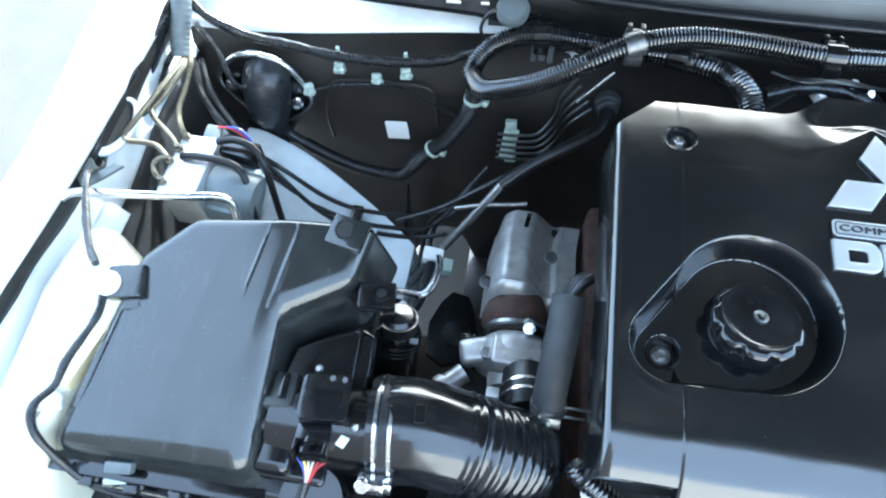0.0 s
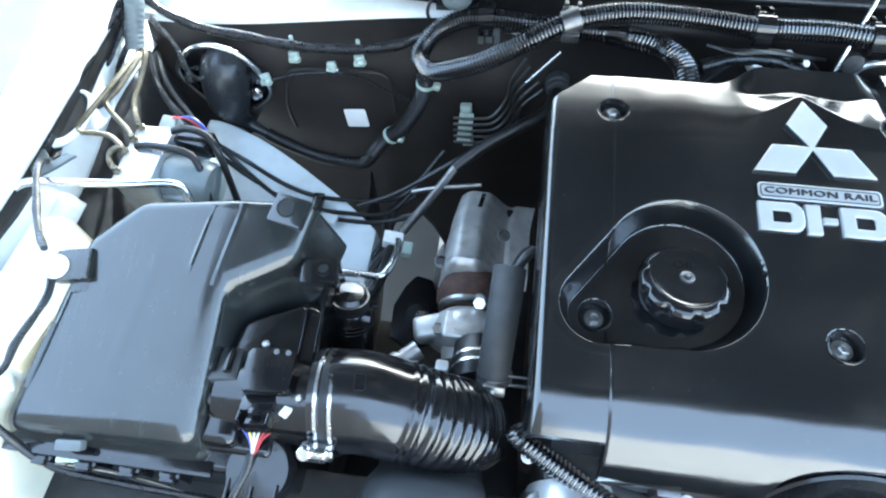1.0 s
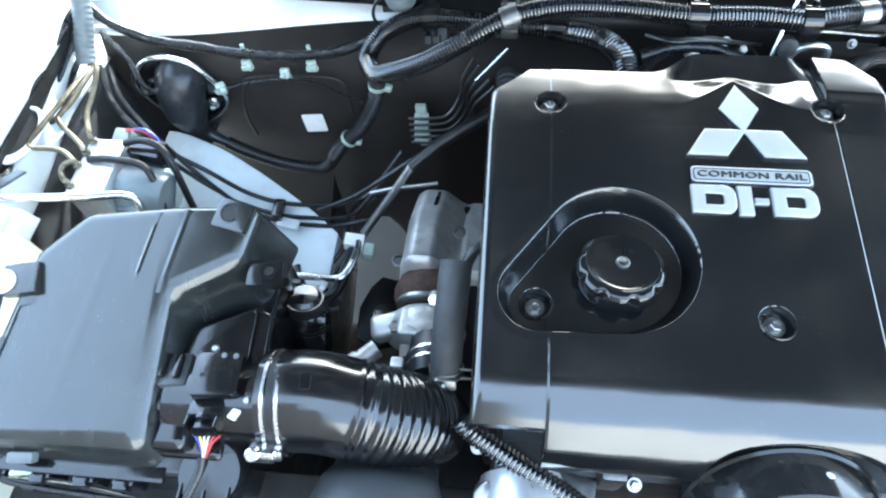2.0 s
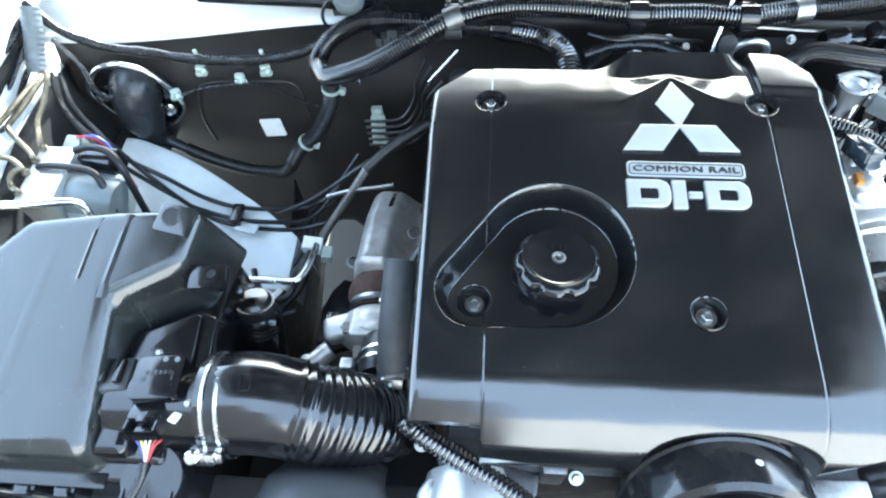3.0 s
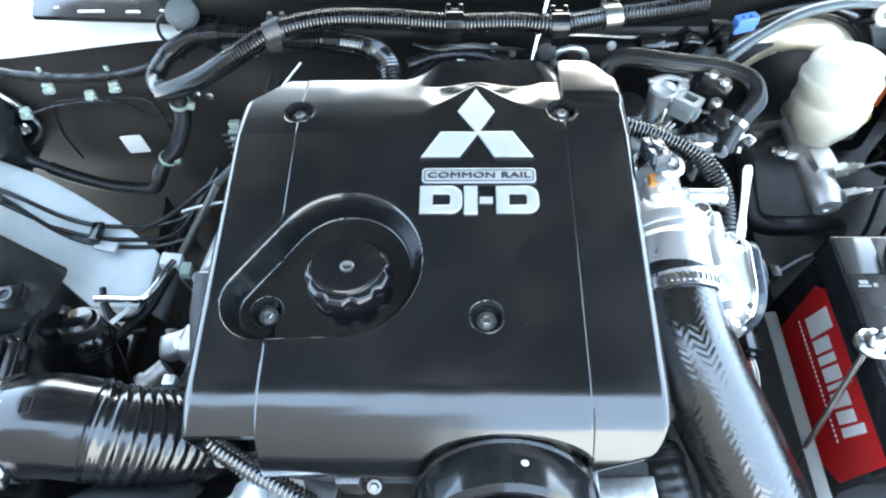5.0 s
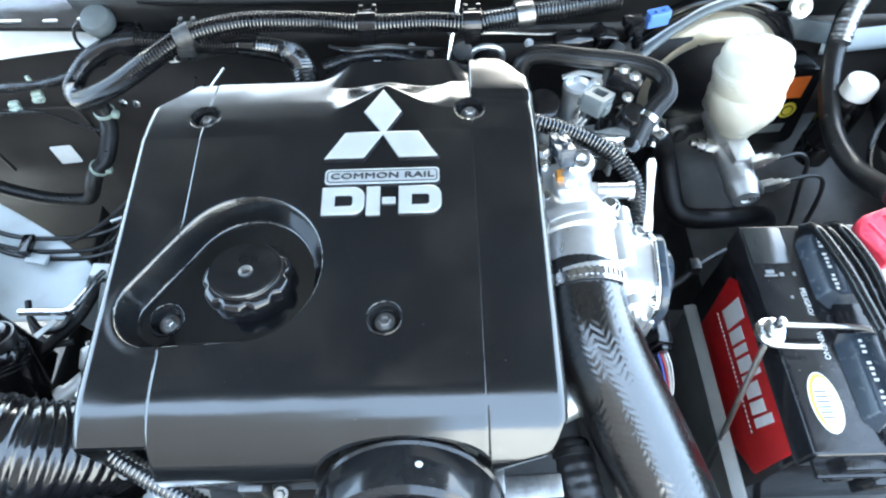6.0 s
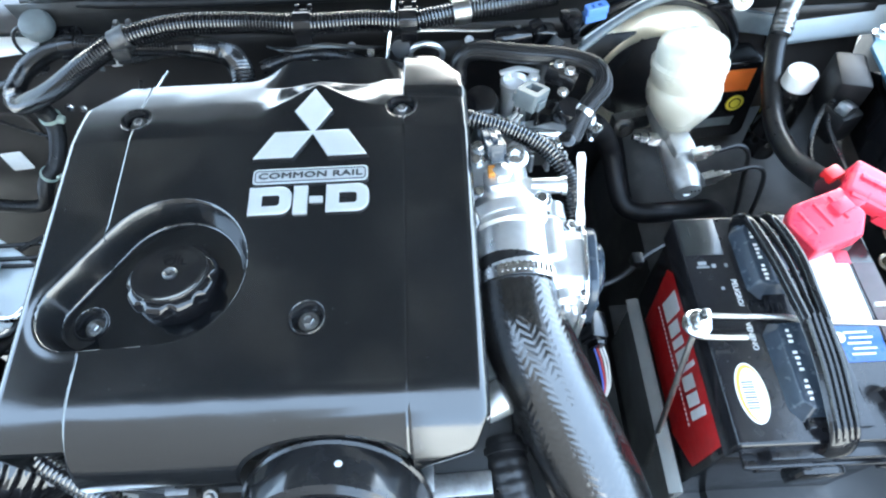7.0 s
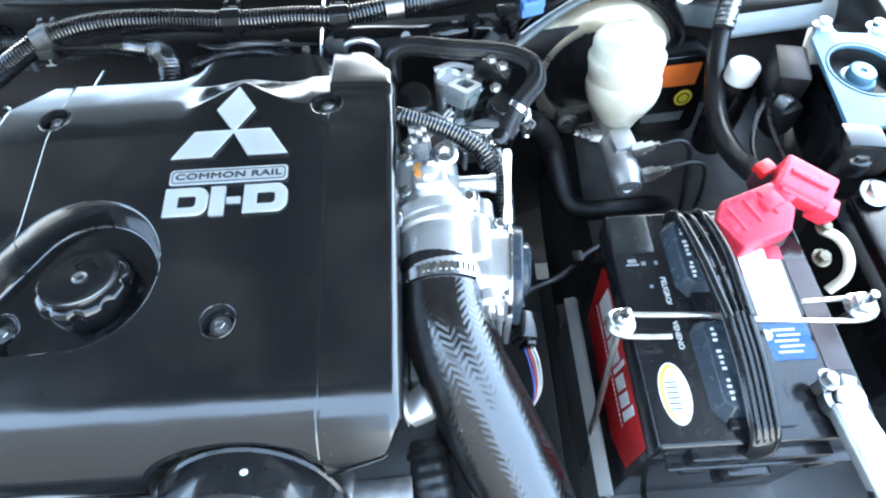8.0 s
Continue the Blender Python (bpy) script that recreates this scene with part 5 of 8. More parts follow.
def harnesses():
    # upper taped loom along the wall
    bm = B()
    tube(bm, [(-0.452, 0.615, 0.955), (-0.425, 0.601, 0.932), (-0.403, 0.597, 0.917), (-0.362, 0.598, 0.897), (-0.305, 0.602, 0.884), (-0.245, 0.598, 0.878), (-0.177, 0.597, 0.878), (-0.113, 0.599, 0.886), (-0.070, 0.605, 0.90), (-0.04, 0.60, 0.915)], lambda s, t: 0.0066 + 0.0005 * math.sin(s * 90) + 0.0003 * math.sin(s * 217 + 1), 12)
    solo("wiring_loom", bm, M_TAPE, "black taped wiring loom along the firewall top", "wiring loom")
    bm = B()
    tube(bm, [(-0.292, 0.575, 0.828), (-0.25, 0.59, 0.832), (-0.20, 0.59, 0.84), (-0.155, 0.59, 0.838), (-0.12, 0.585, 0.822), (-0.085, 0.575, 0.815)], lambda s, t: 0.0022 + 0.0007 * math.sin(s * 500), 8)
    solo("thin_loom", bm, M_TAPE, "thin black taped wire across the firewall", "wire")
    bm = B()
    tube(bm, [(-0.436, 0.600, 0.960), (-0.436, 0.580, 0.938), (-0.438, 0.560, 0.918), (-0.437, 0.543, 0.902)], lambda s, t: 0.0122 + 0.0003 * math.sin(s * 900), 16, 0.0015)
    solo("sleeved_loom", bm, M_GREYCONN, "grey mesh sleeved loom dropping into the corner", "wiring loom")
    left = (
        [(-0.452, 0.575, 0.938), (-0.475, 0.50, 0.918), (-0.484, 0.462, 0.905), (-0.466, 0.444, 0.905), (-0.468, 0.40, 0.905), (-0.450, 0.352, 0.915), (-0.430, 0.315, 0.950), (-0.404, 0.263, 0.954), (-0.384, 0.232, 0.957), (-0.366, 0.213, 0.962)],
        [(-0.446, 0.57, 0.932), (-0.462, 0.51, 0.905), (-0.480, 0.445, 0.895), (-0.488, 0.40, 0.90), (-0.475, 0.37, 0.905), (-0.445, 0.345, 0.912)],
        [(-0.44, 0.555, 0.915), (-0.45, 0.52, 0.90), (-0.448, 0.47, 0.89), (-0.476, 0.42, 0.89), (-0.49, 0.36, 0.89)],
        [(-0.430, 0.592, 0.915), (-0.41, 0.585, 0.875), (-0.395, 0.565, 0.852), (-0.38, 0.56, 0.84), (-0.36, 0.57, 0.845)],
        [(-0.352, 0.195, 0.956), (-0.350, 0.168, 0.950), (-0.362, 0.126, 0.944), (-0.366, 0.104, 0.938), (-0.380, 0.085, 0.932), (-0.372, 0.064, 0.924), (-0.350, 0.045, 0.892), (-0.322, 0.034, 0.875), (-0.27, 0.03, 0.868), (-0.21, 0.028, 0.865), (-0.16, 0.026, 0.86)],
    )
    for p in left:
        bm = B()
        tube(bm, p, lambda s, t: 0.0036 + 0.0003 * math.sin(s * 110) + 0.0002 * math.sin(s * 263), 8, 0.003)
        solo("taped_wire", bm, M_TAPE, "black taped wire looping along the apron", "wire", group="apron wires")
    for k, mt in enumerate((M_RUBBER, M_GOLD, M_TAPE)):
        bm = B()
        tube(bm, [(-0.33 + 0.01 * k, 0.037, 0.882), (-0.30, 0.034 + 0.003 * k, 0.880), (-0.27 + 0.01 * k, 0.036, 0.878), (-0.235, 0.032 + 0.002 * k, 0.874), (-0.20, 0.03, 0.868)], 0.0010, 6)
        solo("bare_wire", bm, mt, "thin bare wire out of the front loom", "wire", group="front loom wires")
    bm = B()
    box(bm, (-0.31, 0.046, 0.880), (0.022, 0.014, 0.010), 0.002, (0, 0, 8))
    solo("wire_clip", bm, M_CLIP, "pale nylon clip on the front loom", "wire clip")
    bm = B()
    prism(bm, [(-0.488, 0.558), (-0.474, 0.580), (-0.460, 0.577), (-0.462, 0.548), (-0.472, 0.524)], 0.927, 0.9285, None, 0.0004)
    solo("paper_tag", bm, M_LABEL, "white paper tag in the bay corner", "label")
    # dark tape strip in the gutter between fender and apron
    bm = B()
    tube(bm, [(-0.452, 0.60, 0.945), (-0.458, 0.50, 0.938), (-0.459, 0.40, 0.936), (-0.464, 0.32, 0.930), (-0.478, 0.24, 0.922)], lambda s, t: 0.006 + 0.002 * math.sin(s * 60), 10, 0.006)
    solo("gutter_loom", bm, M_TAPE, "black loom lying in the fender gutter", "wiring loom")
    k = thing("strut_bracket", "white painted oval strut bracket, dark plate for the shade in its hole", "bracket", (-0.472, 0.42, 0.89), kind="structure")
    m = pose(-0.455, 0.404, 0.921, 0, 40, -6)
    part("rim", shape_mesh([disc_outline(0, 0, 0.0185, 30, 0.042), disc_outline(-0.002, 0.003, 0.0148, 30, 0.0365)], 0.003, 0.0012, m), M_INNER, k)
    # Dark plate inside the rim stands for the shade of the opening.
    part("hole", prism(B(), disc_outline(-0.002, 0.003, 0.016, 30, 0.037), -0.004, -0.001, m, 0), M_IRON, k)
    bm = B()
    prism(bm, [(-0.474, 0.343), (-0.452, 0.350), (-0.436, 0.334), (-0.424, 0.347), (-0.412, 0.345), (-0.428, 0.326), (-0.444, 0.310), (-0.456, 0.322), (-0.476, 0.330)], 0.928, 0.932, None, 0.0015)
    solo("rod_holder", bm, M_GREYCONN, "pale bent clip plate holding the support bar", "bracket")


def corrugated_hoses():
    h = thing("wiring_conduit", "black corrugated conduit sweeping across behind the engine", "conduit", (0.2, 0.55, 0.95))
    bm = B()
    tube(bm, [(0.60, 0.575, 1.0), (0.535, 0.560, 1.0), (0.492, 0.553, 1.0), (0.455, 0.545, 1.0), (0.428, 0.540, 1.0), (0.382, 0.545, 1.0), (0.313, 0.544, 1.0), (0.241, 0.553, 1.0), (0.173, 0.550, 1.003), (0.116, 0.537, 0.998), (0.071, 0.522, 0.98), (0.02, 0.514, 0.952), (-0.021, 0.517, 0.932), (-0.046, 0.527, 0.92), (-0.060, 0.552, 0.918), (-0.048, 0.580, 0.928), (-0.016, 0.592, 0.943), (0.019, 0.590, 0.952), (0.061, 0.584, 0.955), (0.116, 0.578, 0.955), (0.165, 0.568, 0.96)], ridged(0.0122, 0.0040, 0.21), 16, 0.001)
    part("conduit", bm, M_CORR, h)
    bm = B()
    tube(bm, [(0.160, 0.570, 0.958), (0.199, 0.554, 0.964), (0.224, 0.540, 0.966), (0.240, 0.516, 0.968), (0.247, 0.488, 0.962), (0.25, 0.47, 0.95)], ridged(0.0138, 0.0045, 0.16), 14, 0.0011)
    part("branch", bm, M_CORR, h)
    for p, ax, e in (((0.115, 0.536, 0.998), (1, 0.25, 0.3), 4), ((0.316, 0.5445, 1.0), (1, -0.02, 0), 1), ((0.019, 0.590, 0.952), (1, 0, 0.1), 1), ((0.490, 0.552, 1.0), (1, 0.2, 0), 2), ((0.432, 0.540, 1.0), (1, 0, 0), 1), ((0.172, 0.564, 0.963), (1, -0.2, 0), 0)):
        part_band(h, p, ax, e)
    # branch down to the boot
    d = thing("wiring_conduit", "black corrugated conduit down the firewall to the boot", "conduit", (-0.15, 0.55, 0.72))
    bm = B()
    tube(bm, [(-0.046, 0.545, 0.905), (-0.056, 0.565, 0.88), (-0.060, 0.572, 0.85), (-0.068, 0.571, 0.82), (-0.094, 0.564, 0.773), (-0.115, 0.561, 0.752), (-0.130, 0.560, 0.735), (-0.144, 0.560, 0.713)], ridged(0.0115, 0.0034, 0.10), 14, 0.00085)
    part("conduit", bm, M_RUBBER, d)
    bm = B()
    tube(bm, [(-0.141, 0.560, 0.718), (-0.158, 0.560, 0.690), (-0.180, 0.560, 0.679), (-0.231, 0.562, 0.683), (-0.268, 0.565, 0.695), (-0.301, 0.568, 0.711), (-0.318, 0.571, 0.720)], ridged(0.0106, 0.0036, 0.08), 14, 0.0009)
    part("lower_conduit", bm, M_RUBBER, d)
    for p, ax in (((-0.058, 0.571, 0.855), (0.1, 0, 1)), ((-0.114, 0.561, 0.753), (0.7, 0.0, 0.8))):
        bm = B()
        lathe(bm, p, ax, [(0.0118, -0.0025), (0.0135, -0.0025), (0.0135, 0.0025), (0.0118, 0.0025)], 24, caps=False)
        box(bm, (p[0] + 0.015, p[1] - 0.004, p[2] - 0.001), (0.010, 0.010, 0.010), 0.0035, (0, 20, 0), 3)
        part("clamp", bm, M_CLIP, d, "pale nylon clamp")


def wall_tags():
    e = thing("loom_bracket", "grey metal bracket behind the conduit", "bracket", (0.02, 0.598, 0.905))
    m = pose(0.022, 0.598, 0.918, 80, 0, 0)
    part("plate", shape_mesh([[(-0.013, -0.011), (-0.008, -0.011), (-0.008, 0.002), (-0.003, 0.002), (-0.003, -0.009), (0.003, -0.009), (0.003, 0.002), (0.008, 0.002), (0.008, -0.011), (0.013, -0.011), (0.013, 0.011), (-0.013, 0.011)]], 0.002, 0.0006, m), M_GREYCONN, e)
    bm = B()
    lathe(bm, (0.056, 0.598, 0.918), (1, -0.1, 0.2), [(0.002, -0.010), (0.0055, -0.006), (0.006, 0.004), (0.003, 0.010)], 16)
    solo("loom_tag", bm, M_WHITEPL, "small white and green tag on the loom", "tag")
    bm = B()
    tube(bm, [(0.04, 0.598, 0.918), (0.08, 0.594, 0.922), (0.13, 0.588, 0.935), (0.19, 0.578, 0.95)], lambda s, t: 0.0042 + 0.0004 * math.sin(s * 150), 8, 0.003)
    solo("taped_wire", bm, M_TAPE, "black taped wire behind the corrugated conduit", "wire")


def part_band(parent, p, ax, e):
    bm = B()
    lathe(bm, p, ax, [(0.0119, -0.0095), (0.0136, -0.0095), (0.0138, 0.0), (0.0136, 0.0095), (0.0119, 0.0095)], 28, caps=False)
    if e:
        q = Vector(p)
        box(bm, q + Vector((0, 0.013, 0.003)), (0.022, 0.007, 0.010), 0.0015)
        for dx in (-0.007, 0.007):
            box(bm, q + Vector((dx, 0.0175, 0.006)), (0.005, 0.007, 0.010), 0.001)
    if e in (1, 4):
        box(bm, q + Vector((0, -0.015, -0.008)), (0.018, 0.006, 0.012), 0.0015)
    return part("clip", bm, {2: M_STEEL, 4: M_DULL}.get(e, M_PLASTIC2), parent)


def hose_lines():
    bm = B()
    tube(bm, [(-0.078, 0.425, 0.705), (-0.04, 0.455, 0.752), (-0.005, 0.482, 0.798)], 0.0062, 12)
    solo("steel_line", bm, M_STEEL, "dull steel line rising to a rubber hose", "pipe")
    bm = B()
    tube(bm, [(-0.008, 0.479, 0.795), (0.03, 0.505, 0.815), (0.07, 0.525, 0.832), (0.103, 0.545, 0.842), (0.116, 0.575, 0.846), (0.118, 0.602, 0.846)], 0.0085, 12)
    solo("vacuum_hose", bm, M_RUBBER, "black rubber hose running to the firewall", "hose")
    bm = B()
    lathe(bm, (0.118, 0.603, 0.846), (0, -1, 0.1), [(0.017, 0), (0.017, 0.012), (0.0145, 0.014), (0.0145, 0.02), (0.012, 0.022)], 24)
    solo("hose_socket", bm, M_GREYRUB, "grey rubber hose socket on the firewall", "hose fitting")
    bm = B()
    tube(bm, [(-0.15, 0.457, 0.712), (-0.09, 0.468, 0.74), (-0.02, 0.489, 0.786), (0.04, 0.525, 0.81), (0.1, 0.562, 0.83)], 0.0036, 8)
    solo("thin_hose", bm, M_RUBBER, "thin black hose beside the vacuum hose", "hose")
    bm = B()
    tube(bm, [(-0.066, 0.460, 0.757), (-0.03, 0.463, 0.768), (0.005, 0.4645, 0.775), (0.03, 0.466, 0.780)], 0.0034, 10)
    solo("steel_line", bm, M_STEEL, "bright steel line behind the turbo shield", "pipe")
    bm = B()
    tube(bm, [(0.075, 0.575, 0.865), (0.115, 0.596, 0.902)], 0.002, 8)
    solo("thin_rod", bm, M_CHROME, "thin bright metal rod by the firewall", "rod")
    bm = B()
    tube(bm, [(0.404, 0.523, 0.955), (0.410, 0.540, 0.985), (0.417, 0.556, 1.014), (0.419, 0.562, 1.03)], 0.0022, 8)
    solo("dipstick_rod", bm, M_CHROME, "thin bright dipstick wire behind the cover", "dipstick")


def turbo():
    t = thing("turbocharger", "turbocharger with dull steel heat shield and aluminium housing", "turbocharger", (0.03, 0.30, 0.66))
    # pressed heat shield: rounded ridge falling to a flat flange
    def shield(u, v):
        y = 0.316 + 0.152 * u
        x = -0.012 + 0.006 * smoothstep(0.55, 1.0, u) + 0.112 * v
        ridge = smoothstep(-0.06, 0.24, v) * (1 - smoothstep(0.40, 0.72, v))
        z = 0.783 - 0.036 * u + 0.036 * ridge * (1 - 0.15 * u) - 0.05 * smoothstep(0.10, 0.0, v) - 0.03 * smoothstep(0.90, 1.0, u) - 0.014 * smoothstep(0.05, 0.0, u) + 0.004 * math.exp(-((u - 0.09) / 0.03) ** 2)
        z += 0.004 * smoothstep(0.72, 0.78, v)
        return Vector((float(x), y, float(z)))
    bm = B()
    nu, nv = 34, 40
    rows = [[bm.verts.new(shield(i / nu, j / nv)) for j in range(nv + 1)] for i in range(nu + 1)]
    for i in range(nu):
        for j in range(nv):
            if 24 <= i <= 29 and 14 <= j <= 15:
                continue
            bm.faces.new((rows[i][j], rows[i + 1][j], rows[i + 1][j + 1], rows[i][j + 1]))
    part("heat_shield", bm, M_ALUDARK, t, "dull embossed steel heat shield")
    bm = B()
    box(bm, (0.045, 0.39, 0.74), (0.08, 0.12, 0.03), 0.008)
    part("exhaust_core", bm, M_IRON, t)
    for p in ((0.066, 0.384, 0.788), (-0.010, 0.345, 0.775)):
        bm = B()
        lathe(bm, p, (0.1, -0.2, 1), [(0.008, -0.002), (0.0085, 0.001), (0.006, 0.0015), (0.005, -0.001), (0, -0.001)], 18)
        part("shield_bolt", bm, M_DULL, t)
    bm = B()
    lathe(bm, (0.032, 0.312, 0.772), (0, -1, 0.0), [(0.030, -0.02), (0.038, 0.0), (0.041, 0.010), (0.040, 0.022), (0.030, 0.035)], 30)
    part("turbine_housing", bm, M_RUST, t, "rusty iron turbine housing")
    bm = B()
    lathe(bm, (0.036, 0.285, 0.775), (0, -1, 0), [(0.038, 0), (0.0405, 0.001), (0.0405, 0.005), (0.038, 0.006), (0.034, 0.007)], 32)
    lathe(bm, (0.046, 0.280, 0.812), (0.1, -0.5, 0.9), [(0.0075, -0.004), (0.0075, 0.004), (0.006, 0.006), (0, 0.0062)], 12)
    part("v_band", bm, M_STEEL, t, "bright clamp ring")
    bm = B()
    lathe(bm, (0.036, 0.272, 0.772), (0, -1, 0), [(0.036, 0), (0.045, 0.008), (0.048, 0.02), (0.045, 0.036), (0.030, 0.044), (0.028, 0.060)], 36)
    box(bm, (0.036, 0.243, 0.806), (0.056, 0.038, 0.024), 0.004, (-14, 0, 0), 3)
    prism(bm, disc_outline(0.036, 0, 0.016, 28, 0.007), 0.0, 0.003, pose(0, 0.239, 0.8185, -14, 0, 0), 0.0012)
    box(bm, (-0.008, 0.248, 0.786), (0.040, 0.030, 0.024), 0.008, (0, -14, 12), 3)
    lathe(bm, (-0.020, 0.225, 0.776), (-0.7, -0.6, -0.1), [(0.012, 0), (0.011, 0.02), (0.014, 0.026), (0.014, 0.034), (0.0, 0.036)], 20)
    part("compressor_housing", bm, M_ALUDARK, t, "cast aluminium compressor housing")
    for p, ax in (((-0.021, 0.262, 0.785), (-1, -0.3, 0.5)), ((0.046, 0.272, 0.818), (0, -0.4, 1)), ((0.002, 0.243, 0.80), (0, -0.2, 1)), ((-0.042, 0.212, 0.776), (-0.4, -0.3, 1))):
        bm = B()
        lathe(bm, p, ax, [(0.008, -0.006), (0.008, 0.004), (0.0068, 0.006), (0, 0.0062)], 6)
        part("bolt", bm, M_CHROME, t)
    bm = B()
    lathe(bm, (0.050, 0.205, 0.81), (0.05, -0.75, 0.25), [(0.026, -0.02), (0.028, 0.0), (0.028, 0.028), (0.026, 0.032)], 30)
    part("inlet_cuff", bm, M_RUBBER, t)
    for k in (0.004, 0.016):
        bm = B()
        ring_band(bm, Vector((0.050, 0.205, 0.81)) + Vector((0.05, -0.75, 0.25)).normalized() * k, (0.05, -0.75, 0.25), 0.028, 0.0035)
        part("band", bm, M_CHROME, t)
    bm = B()
    box(bm, (0.014, 0.190, 0.825), (0.014, 0.012, 0.016), 0.003)
    part("clamp_screw", bm, M_ALU, t)
    # grey hose stub with spring clamp
    h = thing("breather_hose", "thick grey rubber breather hose with spring clamp", "hose", (0.07, 0.22, 0.85))
    bm = B()
    tube(bm, [(0.074, 0.268, 0.918), (0.073, 0.250, 0.911), (0.071, 0.219, 0.893), (0.069, 0.190, 0.868), (0.069, 0.175, 0.850)], 0.0165, 22)
    part("hose", bm, M_GREYRUB, h)
    bm = B()
    ring_band(bm, (0.0695, 0.178, 0.853), (0, 0.6, 0.75), 0.0170, 0.008)
    for dy in (-0.003, 0.004):
        box(bm, (0.093, 0.172 + dy, 0.858 + dy), (0.024, 0.002, 0.005), 0.0006)
    box(bm, (0.070, 0.160, 0.862), (0.022, 0.006, 0.012), 0.002, (-35, 0, 0))
    part("spring_clamp", bm, M_STEEL, h)
    bm = B()
    lathe(bm, (0.069, 0.1565, 0.867), (0, -0.5, 0.8), [(0.002, 0), (0.002, 0.001), (0, 0.0012)], 12)
    part("paint_dot", bm, M_CLIP, h)
    for k in range(3):
        bm = B()
        tube(bm, [(0.10, 0.305 + 0.012 * k, 0.895 - 0.02 * k), (0.088, 0.295 + 0.012 * k, 0.89 - 0.02 * k), (0.074, 0.272 + 0.008 * k, 0.868 - 0.02 * k), (0.066, 0.25, 0.84 - 0.02 * k)], 0.006, 10)
        solo("turbo_line", bm, M_RUBBER, "black curved oil line beside the turbocharger", "hose", group="turbo lines")
    # lower dark pieces in the gap
    bm = B()
    prism(bm, [(-0.085, 0.30), (-0.060, 0.285), (-0.030, 0.295), (-0.012, 0.33), (-0.020, 0.37), (-0.034, 0.40), (-0.060, 0.405), (-0.075, 0.385), (-0.088, 0.35)], 0.595, 0.612, None, 0.004)
    lathe(bm, (-0.045, 0.335, 0.610), (-0.1, -0.2, 1), [(0.022, 0), (0.020, 0.010), (0.010, 0.013), (0, 0.013)], 24)
    solo("engine_mount_shield", bm, M_SHELL, "dark dirty mount bracket deep in the bay", "shield")
    bm = B()
    box(bm, (-0.03, 0.20, 0.62), (0.14, 0.10, 0.10), 0.02)
    solo("subframe_block", bm, M_IRON, "dark oily casting low in the bay", "casting")


# ---- front of the engine ----
def front_parts():
    # glossy round cover in front of the engine cover
    d = thing("pulley_cover", "glossy black domed round cover at the engine front", "pulley cover", (0.356, 0.04, 0.82))
    ax = (0.0, -0.866, 0.5)
    bm = B()
    lathe(bm, (0.360, 0.062, 0.880), ax, [(0.0, -0.02), (0.074, -0.02), (0.0785, -0.006), (0.0815, -0.002), (0.0815, 0.002), (0.0792, 0.004), (0.0785, 0.008), (0.0775, 0.034), (0.0755, 0.040), (0.0700, 0.0435), (0.066, 0.0425), (0.062, 0.036), (0.0, 0.034)], 96)
    part("dome", bm, M_CAP, d)
    bm = B()
    lathe(bm, (0.360, 0.062, 0.880), ax, [(0.058, 0.034), (0.057, 0.040), (0.04, 0.043), (0.0, 0.044)], 48)
    part("inner_disc", bm, M_PLASTIC2, d)
    # White dots modelled in place of the sun's glints on the dome.
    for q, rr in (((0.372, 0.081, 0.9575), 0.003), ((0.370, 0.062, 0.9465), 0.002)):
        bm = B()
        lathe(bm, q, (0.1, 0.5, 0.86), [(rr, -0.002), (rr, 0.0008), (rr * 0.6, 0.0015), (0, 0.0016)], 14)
        part("rivet_or_glint", bm, M_WHITEPL, d)
    # dark grey scoop at the intake side
    def scoop(u, v):
        a = math.pi * v
        y = 0.088 - 0.14 * u
        w = 0.052 + 0.016 * smoothstep(0.0, 0.5, u)
        return Vector((0.016 - w * math.cos(a), y, float(0.845 + (0.036 + 0.012 * smoothstep(0, 0.4, u)) * math.sin(a) ** 0.7 - 0.035 * (1 - smoothstep(0, 0.18, u)))))
    sheet("fan_shroud", scoop, 20, 28, M_SHROUD, "dark grey plastic fan shroud hump", "fan shroud", kind="structure")
    h = thing("corrugated_hose", "black corrugated hose across the engine front", "hose", (0.15, 0.08, 0.86))
    bm = B()
    tube(bm, [(0.090, 0.118, 0.895), (0.098, 0.110, 0.890), (0.129, 0.093, 0.882), (0.166, 0.074, 0.876), (0.197, 0.058, 0.868), (0.24, 0.035, 0.85), (0.26, 0.0, 0.82)], ridged(0.0105, 0.0048, 0.14), 14, 0.0012)
    part("hose", bm, M_CORR, h)
    # alternator
    a = thing("alternator", "cast aluminium alternator body with mounting bracket", "alternator", (0.16, 0.04, 0.78))
    bm = B()
    lathe(bm, (0.155, 0.085, 0.835), (0, -1, 0.1), [(0.03, 0), (0.045, 0.006), (0.048, 0.02), (0.048, 0.05), (0.040, 0.06)], 30)
    part("housing", bm, M_ALU, a)
    bm = B()
    box(bm, (0.185, 0.070, 0.862), (0.055, 0.03, 0.02), 0.004, (0, 0, -10))
    box(bm, (0.225, 0.085, 0.872), (0.022, 0.02, 0.05), 0.004)
    part("bracket", bm, M_DULL, a)
    for p in ((0.246, 0.078, 0.873), (0.106, 0.098, 0.880), (0.20, 0.058, 0.868)):
        bm = B()
        hex_bolt(bm, p, (0, -0.5, 1), 0.0045, 0.005)
        part("bolt", bm, M_STEEL, a)
    bm = B()
    lathe(bm, (0.125, 0.055, 0.85), (0, -0.3, 1), [(0.022, -0.03), (0.022, 0.01), (0.018, 0.014), (0.012, 0.015)], 28)
    part("pulley", bm, M_STEEL, a)
